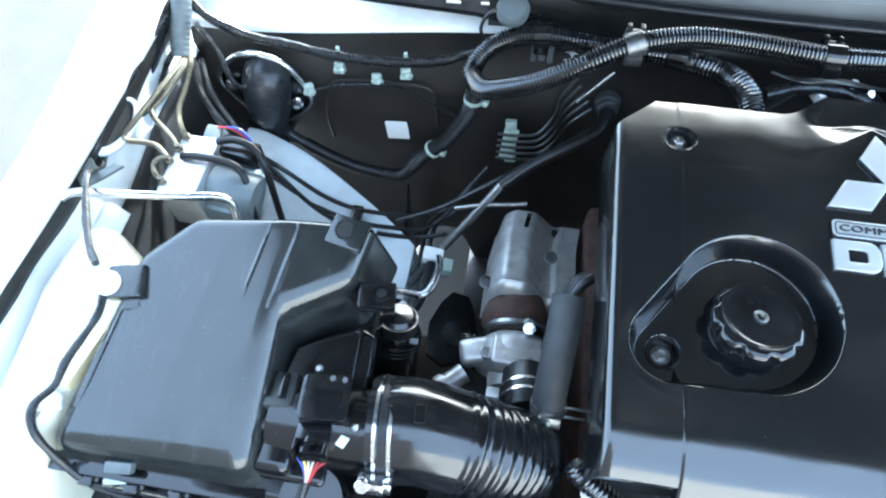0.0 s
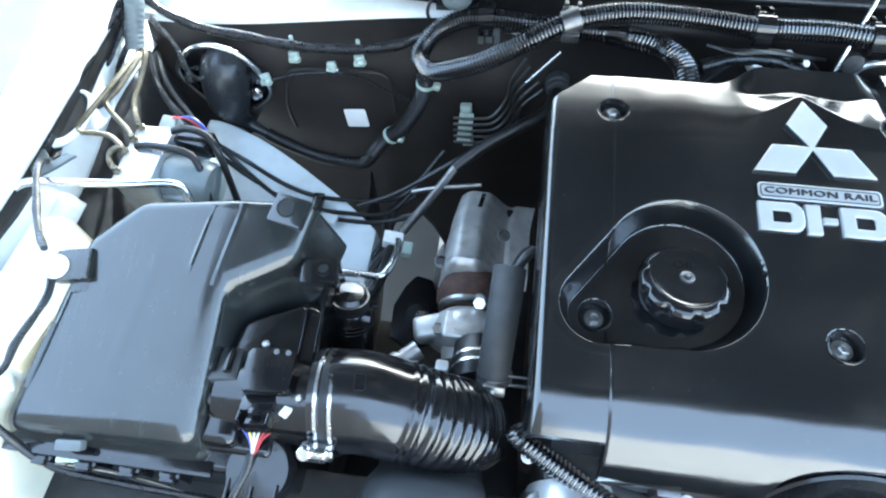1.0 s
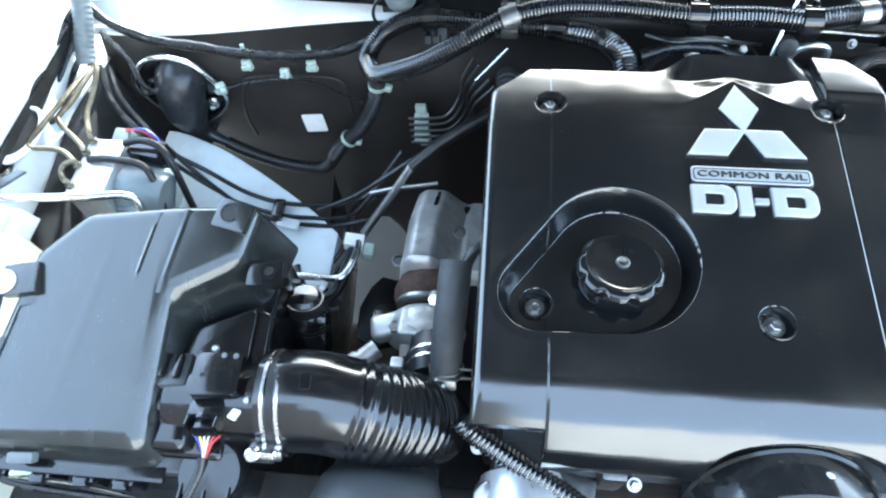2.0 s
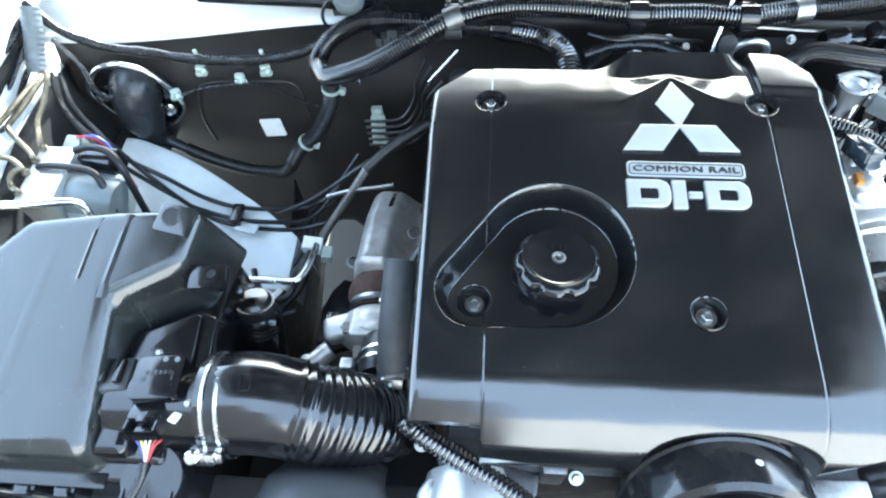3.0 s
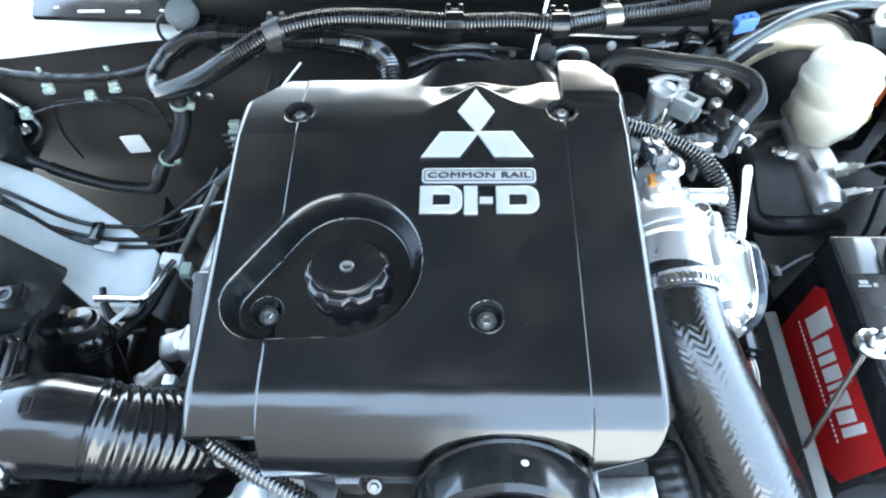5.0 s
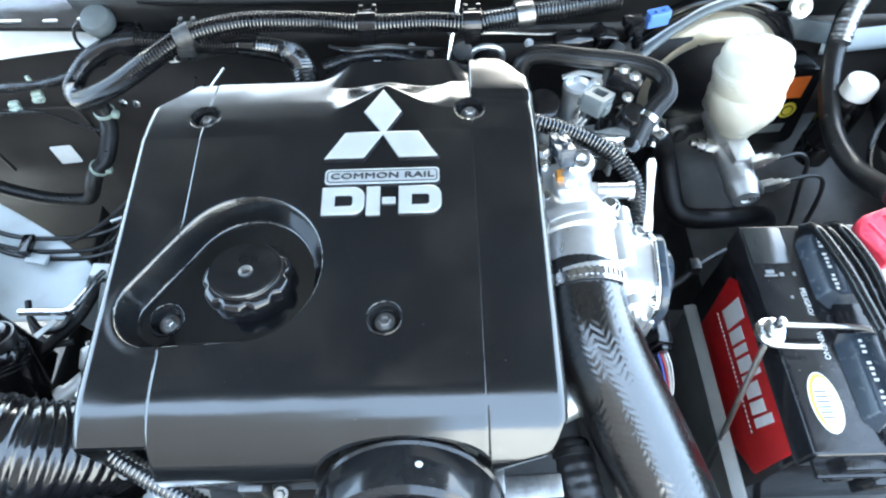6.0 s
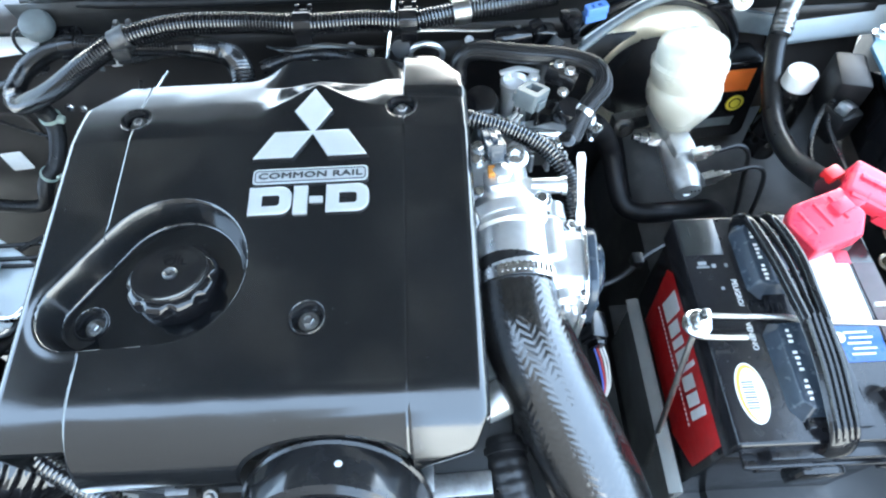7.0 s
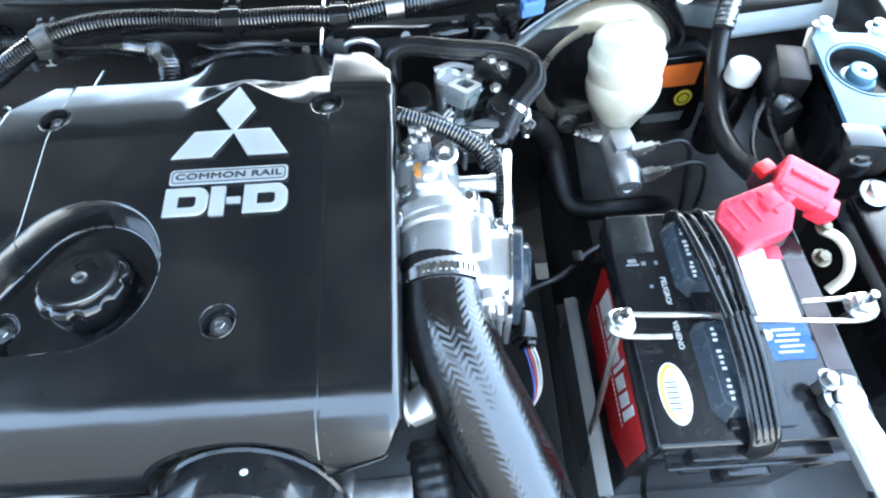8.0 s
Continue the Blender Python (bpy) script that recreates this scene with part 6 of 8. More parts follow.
    # timing case below the cover
    bm = B()
    box(bm, (0.27, 0.095, 0.80), (0.30, 0.03, 0.14), 0.008)
    solo("timing_case", bm, M_IRON, "dark timing case under the cover edge", "engine casing")
    bm = B()
    box(bm, (0.475, 0.135, 0.82), (0.08, 0.14, 0.12), 0.01)
    box(bm, (0.45, 0.07, 0.82), (0.06, 0.06, 0.09), 0.01)
    solo("accessory_mount", bm, M_IRON, "dark iron accessory mount under the cover corner", "engine bracket")
    bm = B()
    box(bm, (0.462, 0.076, 0.885), (0.058, 0.020, 0.006), 0.002, (0, 0, 2))
    box(bm, (0.436, 0.082, 0.88), (0.012, 0.024, 0.02), 0.003)
    solo("metal_bracket", bm, M_STEEL, "flat bare metal bracket beside the round cover", "bracket")
    bm = B()
    tube(bm, [(0.503, 0.115, 0.868), (0.507, 0.085, 0.872), (0.512, 0.05, 0.865), (0.515, 0.0, 0.84)], ridged(0.0195, 0.009, 0.05), 22, 0.002)
    ring_band(bm, (0.5045, 0.104, 0.870), (0.1, -1, 0.05), 0.020, 0.006)
    solo("radiator_hose", bm, M_RUBBER, "black ribbed rubber radiator hose", "hose")
    bm = B()
    lathe(bm, (0.505, 0.150, 0.885), (0.75, 0.4, 0.35), [(0.014, -0.02), (0.017, 0.0), (0.017, 0.024), (0.012, 0.026), (0.011, 0.034), (0.0, 0.034)], 26)
    hex_bolt(bm, (0.512, 0.158, 0.905), (0.2, -0.2, 1), 0.007, 0.006)
    solo("water_outlet", bm, M_ALU, "cast aluminium water outlet with bolt", "engine fitting")
    bm = B()
    box(bm, (0.502, 0.180, 0.88), (0.02, 0.030, 0.04), 0.003)
    for k in range(4):
        box(bm, (0.515, 0.171 + 0.007 * k, 0.892), (0.012, 0.003, 0.012), 0.0006)
    solo("harness_plug", bm, M_GREYCONN, "grey plastic plug beside the engine cover", "plug")


# ---- driver side ----
def throttle_body():
    t = thing("throttle_body", "cast aluminium throttle body with black plug", "throttle body", (0.55, 0.27, 0.86))
    bm = B()
    lathe(bm, (0.527, 0.225, 0.928), (0.0, 1, 0.05), [(0.036, 0), (0.038, 0.01), (0.039, 0.016), (0.040, 0.02), (0.040, 0.065), (0.043, 0.068), (0.043, 0.078)], 40)
    part("bore", bm, M_ALU, t)
    bm = B()
    ring_band(bm, (0.526, 0.240, 0.929), (0.0, 1, 0.05), 0.0405, 0.011, 0.0016, 40)
    for k in range(10):
        a = radians(50 + 7 * k)
        box(bm, (0.526 + 0.0425 * math.cos(a), 0.240, 0.929 + 0.0425 * math.sin(a)), (0.0022, 0.008, 0.0008), 0)
    part("hose_clamp", bm, M_CHROME, t, "bright worm drive clamp")
    gm = pose(0.552, 0.258, 0.920, 90, 0, 90) @ pose(0, 0, 0, 0, -6, 0)
    bm = B()
    prism(bm, rounded(0, 0, 0.080, 0.072, 0.026, 8), 0.0, 0.034, gm, 0.006, 4)
    lathe(bm, (0.566, 0.222, 0.934), (0, -1, -0.1), [(0.016, -0.03), (0.016, 0.004), (0.012, 0.008), (0, 0.009)], 26)
    lathe(bm, (0.560, 0.275, 0.950), (0, 1, 0), [(0.012, -0.02), (0.013, 0.02), (0.010, 0.024), (0, 0.024)], 22)
    part("gear_housing", bm, M_ALU, t)
    bm = B()
    prism(bm, rounded(0, 0, 0.088, 0.080, 0.028, 8), 0.034, 0.0375, gm, 0.001)
    part("flange", bm, M_CHROME, t)
    bm = B()
    prism(bm, rounded(0, 0, 0.085, 0.077, 0.027, 8), 0.0375, 0.047, gm, 0.003, 3)
    lathe(bm, gm @ Vector((0.004, 0.006, 0.046)), gm.to_3x3() @ Vector((0, 0, 1)), [(0.026, 0), (0.026, 0.006), (0.022, 0.009), (0.014, 0.0095), (0.012, 0.008), (0, 0.008)], 32)
    for k in range(5):
        ang = radians(20 + 70 * k)
        box(bm, gm @ Vector((0.036 * math.cos(ang), 0.033 * math.sin(ang), 0.047)), (0.004, 0.008, 0.008), 0.001)
    part("side_cover", bm, M_BLUEGREY, t)
    for p in ((0.582, 0.294, 0.946), (0.582, 0.222, 0.944), (0.555, 0.300, 0.957), (0.50, 0.305, 0.95)):
        bm = B()
        hex_bolt(bm, p, (0.1, -0.1, 1), 0.005, 0.004)
        part("bolt", bm, M_CHROME, t)
    for k in range(3):
        bm = B()
        box(bm, (0.568 + 0.008 * k, 0.214, 0.905 - 0.006 * k), (0.005, 0.010, 0.06), 0.0015)
        part("rib", bm, M_ALU, t)
    bm = B()
    box(bm, (0.600, 0.215, 0.885), (0.018, 0.028, 0.024), 0.003, (0, 20, 0))
    box(bm, (0.603, 0.205, 0.880), (0.012, 0.016, 0.018), 0.002, (0, 20, 0))
    part("plug", bm, M_PLASTIC2, t)
    for k, mt in enumerate((M_BLUEW, M_COPPERW, M_WHITEW, M_WHITEW)):
        bm = B()
        tube(bm, [(0.599 + 0.003 * k, 0.20, 0.878), (0.604 + 0.003 * k, 0.185, 0.868), (0.607 + 0.002 * k, 0.165, 0.855), (0.603, 0.15, 0.84)], 0.0011, 6)
        part("wire", bm, mt, t)
    # intake elbow and sensors behind
    e = thing("intake_elbow", "bright cast aluminium intake elbow with sensor", "intake elbow", (0.53, 0.34, 0.88))
    bm = B()
    lathe(bm, (0.524, 0.300, 0.932), (-0.05, 1, 0.02), [(0.043, 0), (0.044, 0.003), (0.044, 0.012), (0.040, 0.015), (0.037, 0.024), (0.030, 0.040), (0.024, 0.060)], 40)
    box(bm, (0.515, 0.352, 0.930), (0.066, 0.06, 0.046), 0.016, (6, 0, 0), 5)
    lathe(bm, (0.566, 0.312, 0.945), (0, 1, 0), [(0.012, -0.012), (0.012, 0.006), (0.009, 0.009), (0, 0.009)], 20)
    lathe(bm, (0.545, 0.335, 0.95), (0.1, 0, 1), [(0.012, -0.01), (0.012, 0.008), (0.010, 0.010)], 20)
    part("casting", bm, M_ALU, e)
    bm = B()
    box(bm, (0.519, 0.340, 0.960), (0.034, 0.026, 0.022), 0.006, (0, 0, 8), 3)
    lathe(bm, (0.519, 0.342, 0.965), (0, 0.1, 1), [(0.010, 0), (0.010, 0.012), (0.007, 0.014)], 6)
    part("sensor_base", bm, M_ALU, e)
    bm = B()
    box(bm, (0.510, 0.344, 0.972), (0.010, 0.012, 0.010), 0.002)
    part("sensor_collar", bm, M_AMBER, e)
    bm = B()
    pm = pose(0.512, 0.366, 0.985, -20, 0, 8)
    for q, sz in (((0, -0.008, 0), (0.013, 0.020, 0.018)), ((0, 0.010, 0.002), (0.017, 0.018, 0.018)), ((-0.0075, -0.004, 0.004), (0.003, 0.026, 0.010)), ((0.0075, -0.004, 0.004), (0.003, 0.026, 0.010)), ((0, 0.001, 0.011), (0.006, 0.022, 0.004))):
        box(bm, pm @ Vector(q), sz, 0.0012, (-20, 0, 8))
    part("sensor_plug", bm, M_BLUEGREY, e, "blue grey ribbed sensor plug")
    bm = B()
    lathe(bm, (0.535, 0.372, 0.958), (0.1, -0.3, 1), [(0.013, 0), (0.013, 0.006), (0.010, 0.008), (0.006, 0.008), (0.006, 0.002)], 24)
    part("lifting_eye", bm, M_CHROME, e)
    for p, ax in (((0.548, 0.338, 0.955), (1, -0.1, 0.1)),):
        bm = B()
        lathe(bm, p, ax, [(0.008, 0), (0.008, 0.028), (0.0095, 0.029), (0.0095, 0.034), (0, 0.035)], 18)
        part("pipe_stub", bm, M_ALU, e)
    for p in ((0.497, 0.375, 0.952), (0.497, 0.335, 0.95), (0.556, 0.318, 0.958), (0.50, 0.395, 0.95)):
        bm = B()
        hex_bolt(bm, p, (-0.1, -0.2, 1), 0.006, 0.007)
        part("bolt", bm, M_CHROME, e)
    # upright tab
    bm = B()
    prism(bm, [(-0.0042, -0.010), (0.0042, -0.010), (0.0042, 0.002), (0.0030, 0.010), (0.0034, 0.035), (0.0044, 0.054), (0.0028, 0.0590), (-0.0028, 0.0590), (-0.0044, 0.054), (-0.0032, 0.035), (-0.0030, 0.010), (-0.0042, 0.002)], -0.0012, 0.0012, pose(0.590, 0.300, 0.956, 42, 0, -2), 0.0008)
    solo("metal_tab", bm, M_WHITEPL, "bright pale metal tab standing by the throttle", "bracket")


def valve_cluster():
    v = thing("egr_valve", "black vacuum valve with grey plug and pipes", "valve", (0.59, 0.45, 0.90))
    bm = B()
    lathe(bm, (0.592, 0.440, 0.925), (0.15, -0.25, 1), [(0.027, -0.02), (0.028, 0.008), (0.0265, 0.012), (0.0285, 0.014), (0.0285, 0.018), (0.026, 0.021), (0.016, 0.024), (0.015, 0.042), (0.012, 0.046), (0, 0.047)], 32)
    part("body", bm, M_PLASTIC2, v)
    bm = B()
    box(bm, (0.594, 0.470, 0.975), (0.034, 0.018, 0.022), 0.004, (-15, 10, -25))
    part("cap", bm, M_PLASTIC2, v)
    for p in ((0.590, 0.472, 0.989), (0.600, 0.462, 0.988), (0.592, 0.445, 0.975)):
        bm = B()
        hex_bolt(bm, p, (0, -0.2, 1), 0.004, 0.003)
        part("screw", bm, M_CHROME, v)
    bm = B()
    vm = pose(0.556, 0.436, 0.975, -18, 0, -38)
    shape_mesh([rounded(0, 0.002, 0.024, 0.030, 0.003), rounded(0, 0.004, 0.015, 0.016, 0.002)], 0.012, 0.0008, vm @ pose(0, 0, 0.006), bm)
    box(bm, vm @ Vector((0, 0.002, -0.003)), (0.023, 0.029, 0.008), 0.001, (-18, 0, -38))
    for dx in (-0.014, 0.014):
        box(bm, vm @ Vector((dx, -0.002, 0.001)), (0.004, 0.016, 0.010), 0.001, (-18, 0, -38))
    part("plug", bm, M_GREYCONN, v, "grey plastic plug")
    bm = B()
    tube(bm, [(0.543, 0.427, 0.966), (0.53, 0.415, 0.962), (0.518, 0.405, 0.958), (0.512, 0.395, 0.952)], 0.0016, 6)
    tube(bm, [(0.547, 0.424, 0.966), (0.532, 0.411, 0.960), (0.52, 0.40, 0.955), (0.514, 0.39, 0.95)], 0.0016, 6)
    part("wire", bm, M_WHITEW, v)
    bm = B()
    lathe(bm, (0.545, 0.473, 0.94), (0, 0.1, 1), [(0.015, -0.03), (0.015, 0.018), (0.016, 0.019), (0.016, 0.026), (0.013, 0.028), (0.011, 0.022), (0.0, 0.022)], 24)
    hex_bolt(bm, (0.566, 0.478, 0.966), (0, -0.3, 1), 0.0045, 0.005)
    tube(bm, [(0.53, 0.488, 0.966), (0.55, 0.490, 0.970), (0.572, 0.484, 0.968)], 0.003, 8)
    part("canister", bm, M_ALU, v)
    bm = B()
    tube(bm, [(0.505, 0.37, 0.93), (0.54, 0.40, 0.94), (0.572, 0.418, 0.945), (0.60, 0.422, 0.94)], 0.009, 14)
    box(bm, (0.578, 0.414, 0.948), (0.05, 0.016, 0.012), 0.004, (0, 0, 5))
    part("pipe", bm, M_ALU, v)
    bm = B()
    box(bm, (0.555, 0.405, 0.930), (0.08, 0.02, 0.03), 0.006)
    part("bracket", bm, M_STEEL, v)
    for p in ((0.570, 0.388, 0.948), (0.557, 0.396, 0.948), (0.585, 0.398, 0.95)):
        bm = B()
        hex_bolt(bm, p, (0, -0.3, 1), 0.005, 0.005)
        part("bolt", bm, M_CHROME, v)
    # castings under the valve: flange plate, ribbed body, short pipes and a ridged cap
    bm = B()
    prism(bm, rounded(0, 0, 0.082, 0.050, 0.016), 0, 0.009, pose(0.566, 0.428, 0.922, -10, 4, 12), 0.002)
    for k in range(4):
        box(bm, (0.536 + 0.018 * k, 0.405, 0.922), (0.004, 0.030, 0.022), 0.0012, (-10, 4, 12))
    part("flange_plate", bm, M_ALU, v)
    bm = B()
    lathe(bm, (0.520, 0.440, 0.925), (0.2, -0.3, 1), [(0.020, -0.03), (0.020, 0.006), (0.0175, 0.009), (0.010, 0.010), (0.0095, 0.020), (0, 0.021)], 28)
    part("regulator", bm, M_ALU, v)
    bm = B()
    lathe(bm, (0.508, 0.462, 0.945), (-0.1, -0.4, 1), [(0.019, -0.02), (0.0195, 0.006), (0.018, 0.009), (0.0185, 0.011), (0.0175, 0.014), (0.012, 0.016), (0.0, 0.0165)], 30)
    part("ridged_cap", bm, M_PLASTIC2, v)
    for pts in ([(0.545, 0.455, 0.935), (0.552, 0.468, 0.957), (0.566, 0.472, 0.962), (0.580, 0.462, 0.955)], [(0.530, 0.420, 0.938), (0.548, 0.412, 0.952), (0.575, 0.405, 0.955), (0.600, 0.410, 0.945)], [(0.600, 0.455, 0.930), (0.618, 0.452, 0.945), (0.626, 0.438, 0.945), (0.622, 0.415, 0.930)]):
        part("short_pipe", tube(B(), pts, 0.0048, 12), M_CHROME, v)
    for p in ((0.533, 0.418, 0.936), (0.598, 0.428, 0.934), (0.590, 0.408, 0.934), (0.543, 0.447, 0.934)):
        part("bolt", hex_bolt(B(), p, (0.05, -0.2, 1), 0.0052, 0.005), M_CHROME, v)
    # ribbed vacuum hose
    h = thing("brake_vacuum_hose", "thick black ribbed brake vacuum hose with clamps", "hose", (0.6, 0.47, 0.94))
    bm = B()
    path = [(0.484, 0.494, 0.950), (0.486, 0.503, 0.972), (0.503, 0.505, 0.984), (0.55, 0.494, 0.986), (0.603, 0.488, 0.982), (0.632, 0.472, 0.979), (0.634, 0.449, 0.974), (0.618, 0.431, 0.967), (0.608, 0.420, 0.958), (0.598, 0.404, 0.946)]
    tube(bm, path, 0.0095, 16)
    part("hose", bm, M_RUBBER, h)
    for k in range(6):
        a = radians(15 + 30 * k)
        bm = B()
        pts = []
        for i, q in enumerate(path):
            q0, q1 = Vector(path[max(i - 1, 0)]), Vector(path[min(i + 1, len(path) - 1)])
            tg = (q1 - q0).normalized()
            sd = tg.cross(Vector((0, 0, 1))).normalized()
            pts.append(Vector(q) + sd * 0.0092 * math.cos(a) + Vector((0, 0, 1)) * 0.0092 * math.sin(a))
        tube(bm, pts, 0.0018, 6)
        part("rib", bm, M_RUBBER, h)
    bm = B()
    ring_band(bm, (0.6135, 0.4265, 0.963), (0.5, 0.5, 0.4), 0.0105, 0.006)
    box(bm, (0.622, 0.408, 0.955), (0.014, 0.012, 0.010), 0.002, (0, 0, 40))
    part("clamp", bm, M_CHROME, h)
    bm = B()
    lathe(bm, (0.592, 0.399, 0.951), (0.1, -0.3, 1), [(0.009, -0.006), (0.009, 0.004), (0.006, 0.006), (0, 0.006)], 18)
    part("end_fitting", bm, M_PLASTIC2, h)
    c = thing("wiring_conduit", "black corrugated conduit curving over the intake elbow", "conduit", (0.55, 0.38, 0.93))
    bm = B()
    tube(bm, [(0.485, 0.425, 0.965), (0.496, 0.416, 0.971), (0.527, 0.405, 0.968), (0.560, 0.386, 0.963), (0.580, 0.367, 0.955), (0.590, 0.350, 0.942), (0.592, 0.318, 0.925), (0.592, 0.30, 0.90)], ridged(0.0098, 0.0040, 0.17), 14, 0.001)
    part("conduit", bm, M_CORR, c)
    # wires and pipes behind the cover
    for k in range(6):
        bm = B()
        tube(bm, [(0.252 + 0.004 * k, 0.49 + 0.004 * k, 0.955), (0.275 + 0.008 * k, 0.535, 0.955 + 0.003 * k), (0.31 + 0.01 * k, 0.55 - 0.004 * k, 0.95), (0.35 + 0.008 * k, 0.53, 0.935)], 0.0022, 6)
        solo("engine_wire", bm, M_RUBBER, "thin black wire behind the engine cover", "wire", group="wires behind the cover")
    bm = B()
    tube(bm, [(0.262, 0.520, 0.962), (0.300, 0.532, 0.966), (0.345, 0.536, 0.962), (0.385, 0.530, 0.950)], lambda s, t: 0.0075 + 0.0008 * math.sin(s * 190), 12, 0.003)
    solo("wiring_loom", bm, M_TAPE, "black taped loom lying behind the engine cover", "wiring loom")
    for k in range(4):
        bm = B()
        tube(bm, [(0.268 + 0.01 * k, 0.545 - 0.004 * k, 0.972), (0.295 + 0.012 * k, 0.528 + 0.003 * k, 0.978), (0.33 + 0.012 * k, 0.538, 0.972), (0.37 + 0.01 * k, 0.548, 0.96)], 0.0018, 6)
        solo("engine_wire", bm, M_GREYCONN if k == 2 else M_RUBBER, "thin loose wire behind the engine cover", "wire", group="wires behind the cover")
    bm = B()
    box(bm, (0.325, 0.535, 0.958), (0.018, 0.014, 0.012), 0.002, (10, 0, 30))
    solo("white_plug", bm, M_WHITEPL, "small white plug behind the engine cover", "plug")
    r = thing("rear_pipe_union", "black pipe union with bright steel collar", "pipe fitting", (0.43, 0.56, 0.88))
    bm = B()
    lathe(bm, (0.400, 0.575, 0.915), (0, -0.9, 0.3), [(0.016, 0), (0.016, 0.03), (0.018, 0.032), (0.018, 0.04), (0.014, 0.042)], 24)
    part("pipe", bm, M_RUBBER, r)
    bm = B()
    tube(bm, [(0.449 + 0.019 * math.cos(radians(a)), 0.535 - 0.004 * math.sin(radians(a)), 0.957 + 0.019 * math.sin(radians(a))) for a in range(-30, 211, 20)], 0.0035, 10)
    part("collar", bm, M_ALU, r)
    bm = B()
    lathe(bm, (0.421, 0.545, 0.966), (0, -1, 0.3), [(0.010, 0), (0.011, 0.004), (0.011, 0.014), (0.007, 0.016), (0, 0.016)], 22)
    part("roller", bm, M_GREYRUB, r)
    bm = B()
    tube(bm, [(0.385, 0.56, 0.925), (0.380, 0.555, 0.94), (0.384, 0.55, 0.952)], 0.005, 8)
    part("hook", bm, M_CHROME, r)
    bm = B()
    tube(bm, [(0.43, 0.556, 0.975), (0.47, 0.558, 0.972), (0.52, 0.556, 0.97), (0.56, 0.56, 0.97)], 0.0018, 6)
    solo("thin_rod", bm, M_STEEL, "thin bright control wire under the conduit", "wire")
    for p in ((0.362, 0.555, 0.958), (0.50, 0.556, 0.958), (0.535, 0.552, 0.956)):
        bm = B()
        hex_bolt(bm, p, (0, -0.8, 0.6), 0.0036, 0.005)
        solo("stud", bm, M_STEEL, "bright stud on the wall behind the engine", "stud", group="rear studs")
    bc = thing("blue_connector", "blue plastic wire connector near the cowl", "connector", (0.63, 0.545, 0.975))
    bm = B()
    shape_mesh([rounded(0, 0, 0.024, 0.012, 0.002), rounded(0.004, 0.0, 0.006, 0.006, 0.001), rounded(-0.005, 0.0, 0.005, 0.006, 0.001)], 0.008, 0.0006, pose(0.643, 0.556, 0.992, -6, -4, 12), bm)
    box(bm, (0.642, 0.556, 0.984), (0.026, 0.013, 0.010), 0.002, (0, -4, 12))
    part("body", bm, M_BLUE, bc)
    bm = B()
    box(bm, (0.616, 0.549, 0.984), (0.018, 0.016, 0.020), 0.003, (0, 0, 12))
    box(bm, (0.606, 0.546, 0.992), (0.010, 0.010, 0.012), 0.002, (0, 0, 12))
    box(bm, (0.619, 0.536, 0.972), (0.008, 0.008, 0.018), 0.002, (0, 0, 12))
    part("mate", bm, M_PLASTIC2, bc)
    for k in range(3):
        bm = B()
        tube(bm, [(0.630 - 0.004 * k, 0.535 - 0.008 * k, 0.965), (0.668, 0.556 - 0.002 * k, 0.975), (0.715, 0.582 - 0.003 * k, 0.982), (0.775, 0.606 - 0.004 * k, 0.978), (0.84, 0.625, 0.97 - 0.006 * k)], 0.0042, 10)
        solo("cowl_wire", bm, M_WHITEPL if k == 0 else M_GREYCONN, "pale sheathed wire along the cowl corner", "wire", group="cowl wires")
    bm = B()
    lathe(bm, (0.548, 0.546, 0.966), (1, 0.1, 0.05), [(0.011, -0.02), (0.013, -0.016), (0.013, 0.004), (0.010, 0.008), (0.010, 0.022), (0.006, 0.024)], 24)
    box(bm, (0.585, 0.548, 0.966), (0.026, 0.022, 0.024), 0.005, (0, 15, 10), 3)
    box(bm, (0.575, 0.545, 0.982), (0.014, 0.012, 0.010), 0.002, (0, -10, 25))
    solo("relay", bm, M_PLASTIC2, "dark grey relay under the cowl edge", "relay")
    bm = B()
    tube(bm, [(0.60, 0.53, 0.975), (0.585, 0.52, 0.955), (0.575, 0.50, 0.93), (0.55, 0.46, 0.90)], 0.0075, 12)
    solo("fuel_hose", bm, M_GREYRUB, "grey hose dropping behind the valve", "hose")


def carbon_hose():
    h = thing("turbo_intake_hose", "large black woven sleeve intake hose", "hose", (0.56, 0.1, 0.84))
    bm = B()
    tube(bm, [(0.525, 0.262, 0.930), (0.526, 0.235, 0.928), (0.530, 0.200, 0.922), (0.543, 0.160, 0.910), (0.563, 0.115, 0.892), (0.582, 0.072, 0.872), (0.598, 0.03, 0.848), (0.615, -0.02, 0.81), (0.63, -0.08, 0.76)], lambda s, t: 0.0385 + 0.002 * min(1, s / 0.08), 64, 0.003)
    part("sleeve", bm, M_WEAVE, h)
    bm = B()
    lathe(bm, (0.526, 0.250, 0.9295), (0.0, 1, 0.05), [(0.0392, 0), (0.0405, 0.004), (0.0392, 0.012)], 40, caps=False)
    part("cuff", bm, M_RUBBER, h)


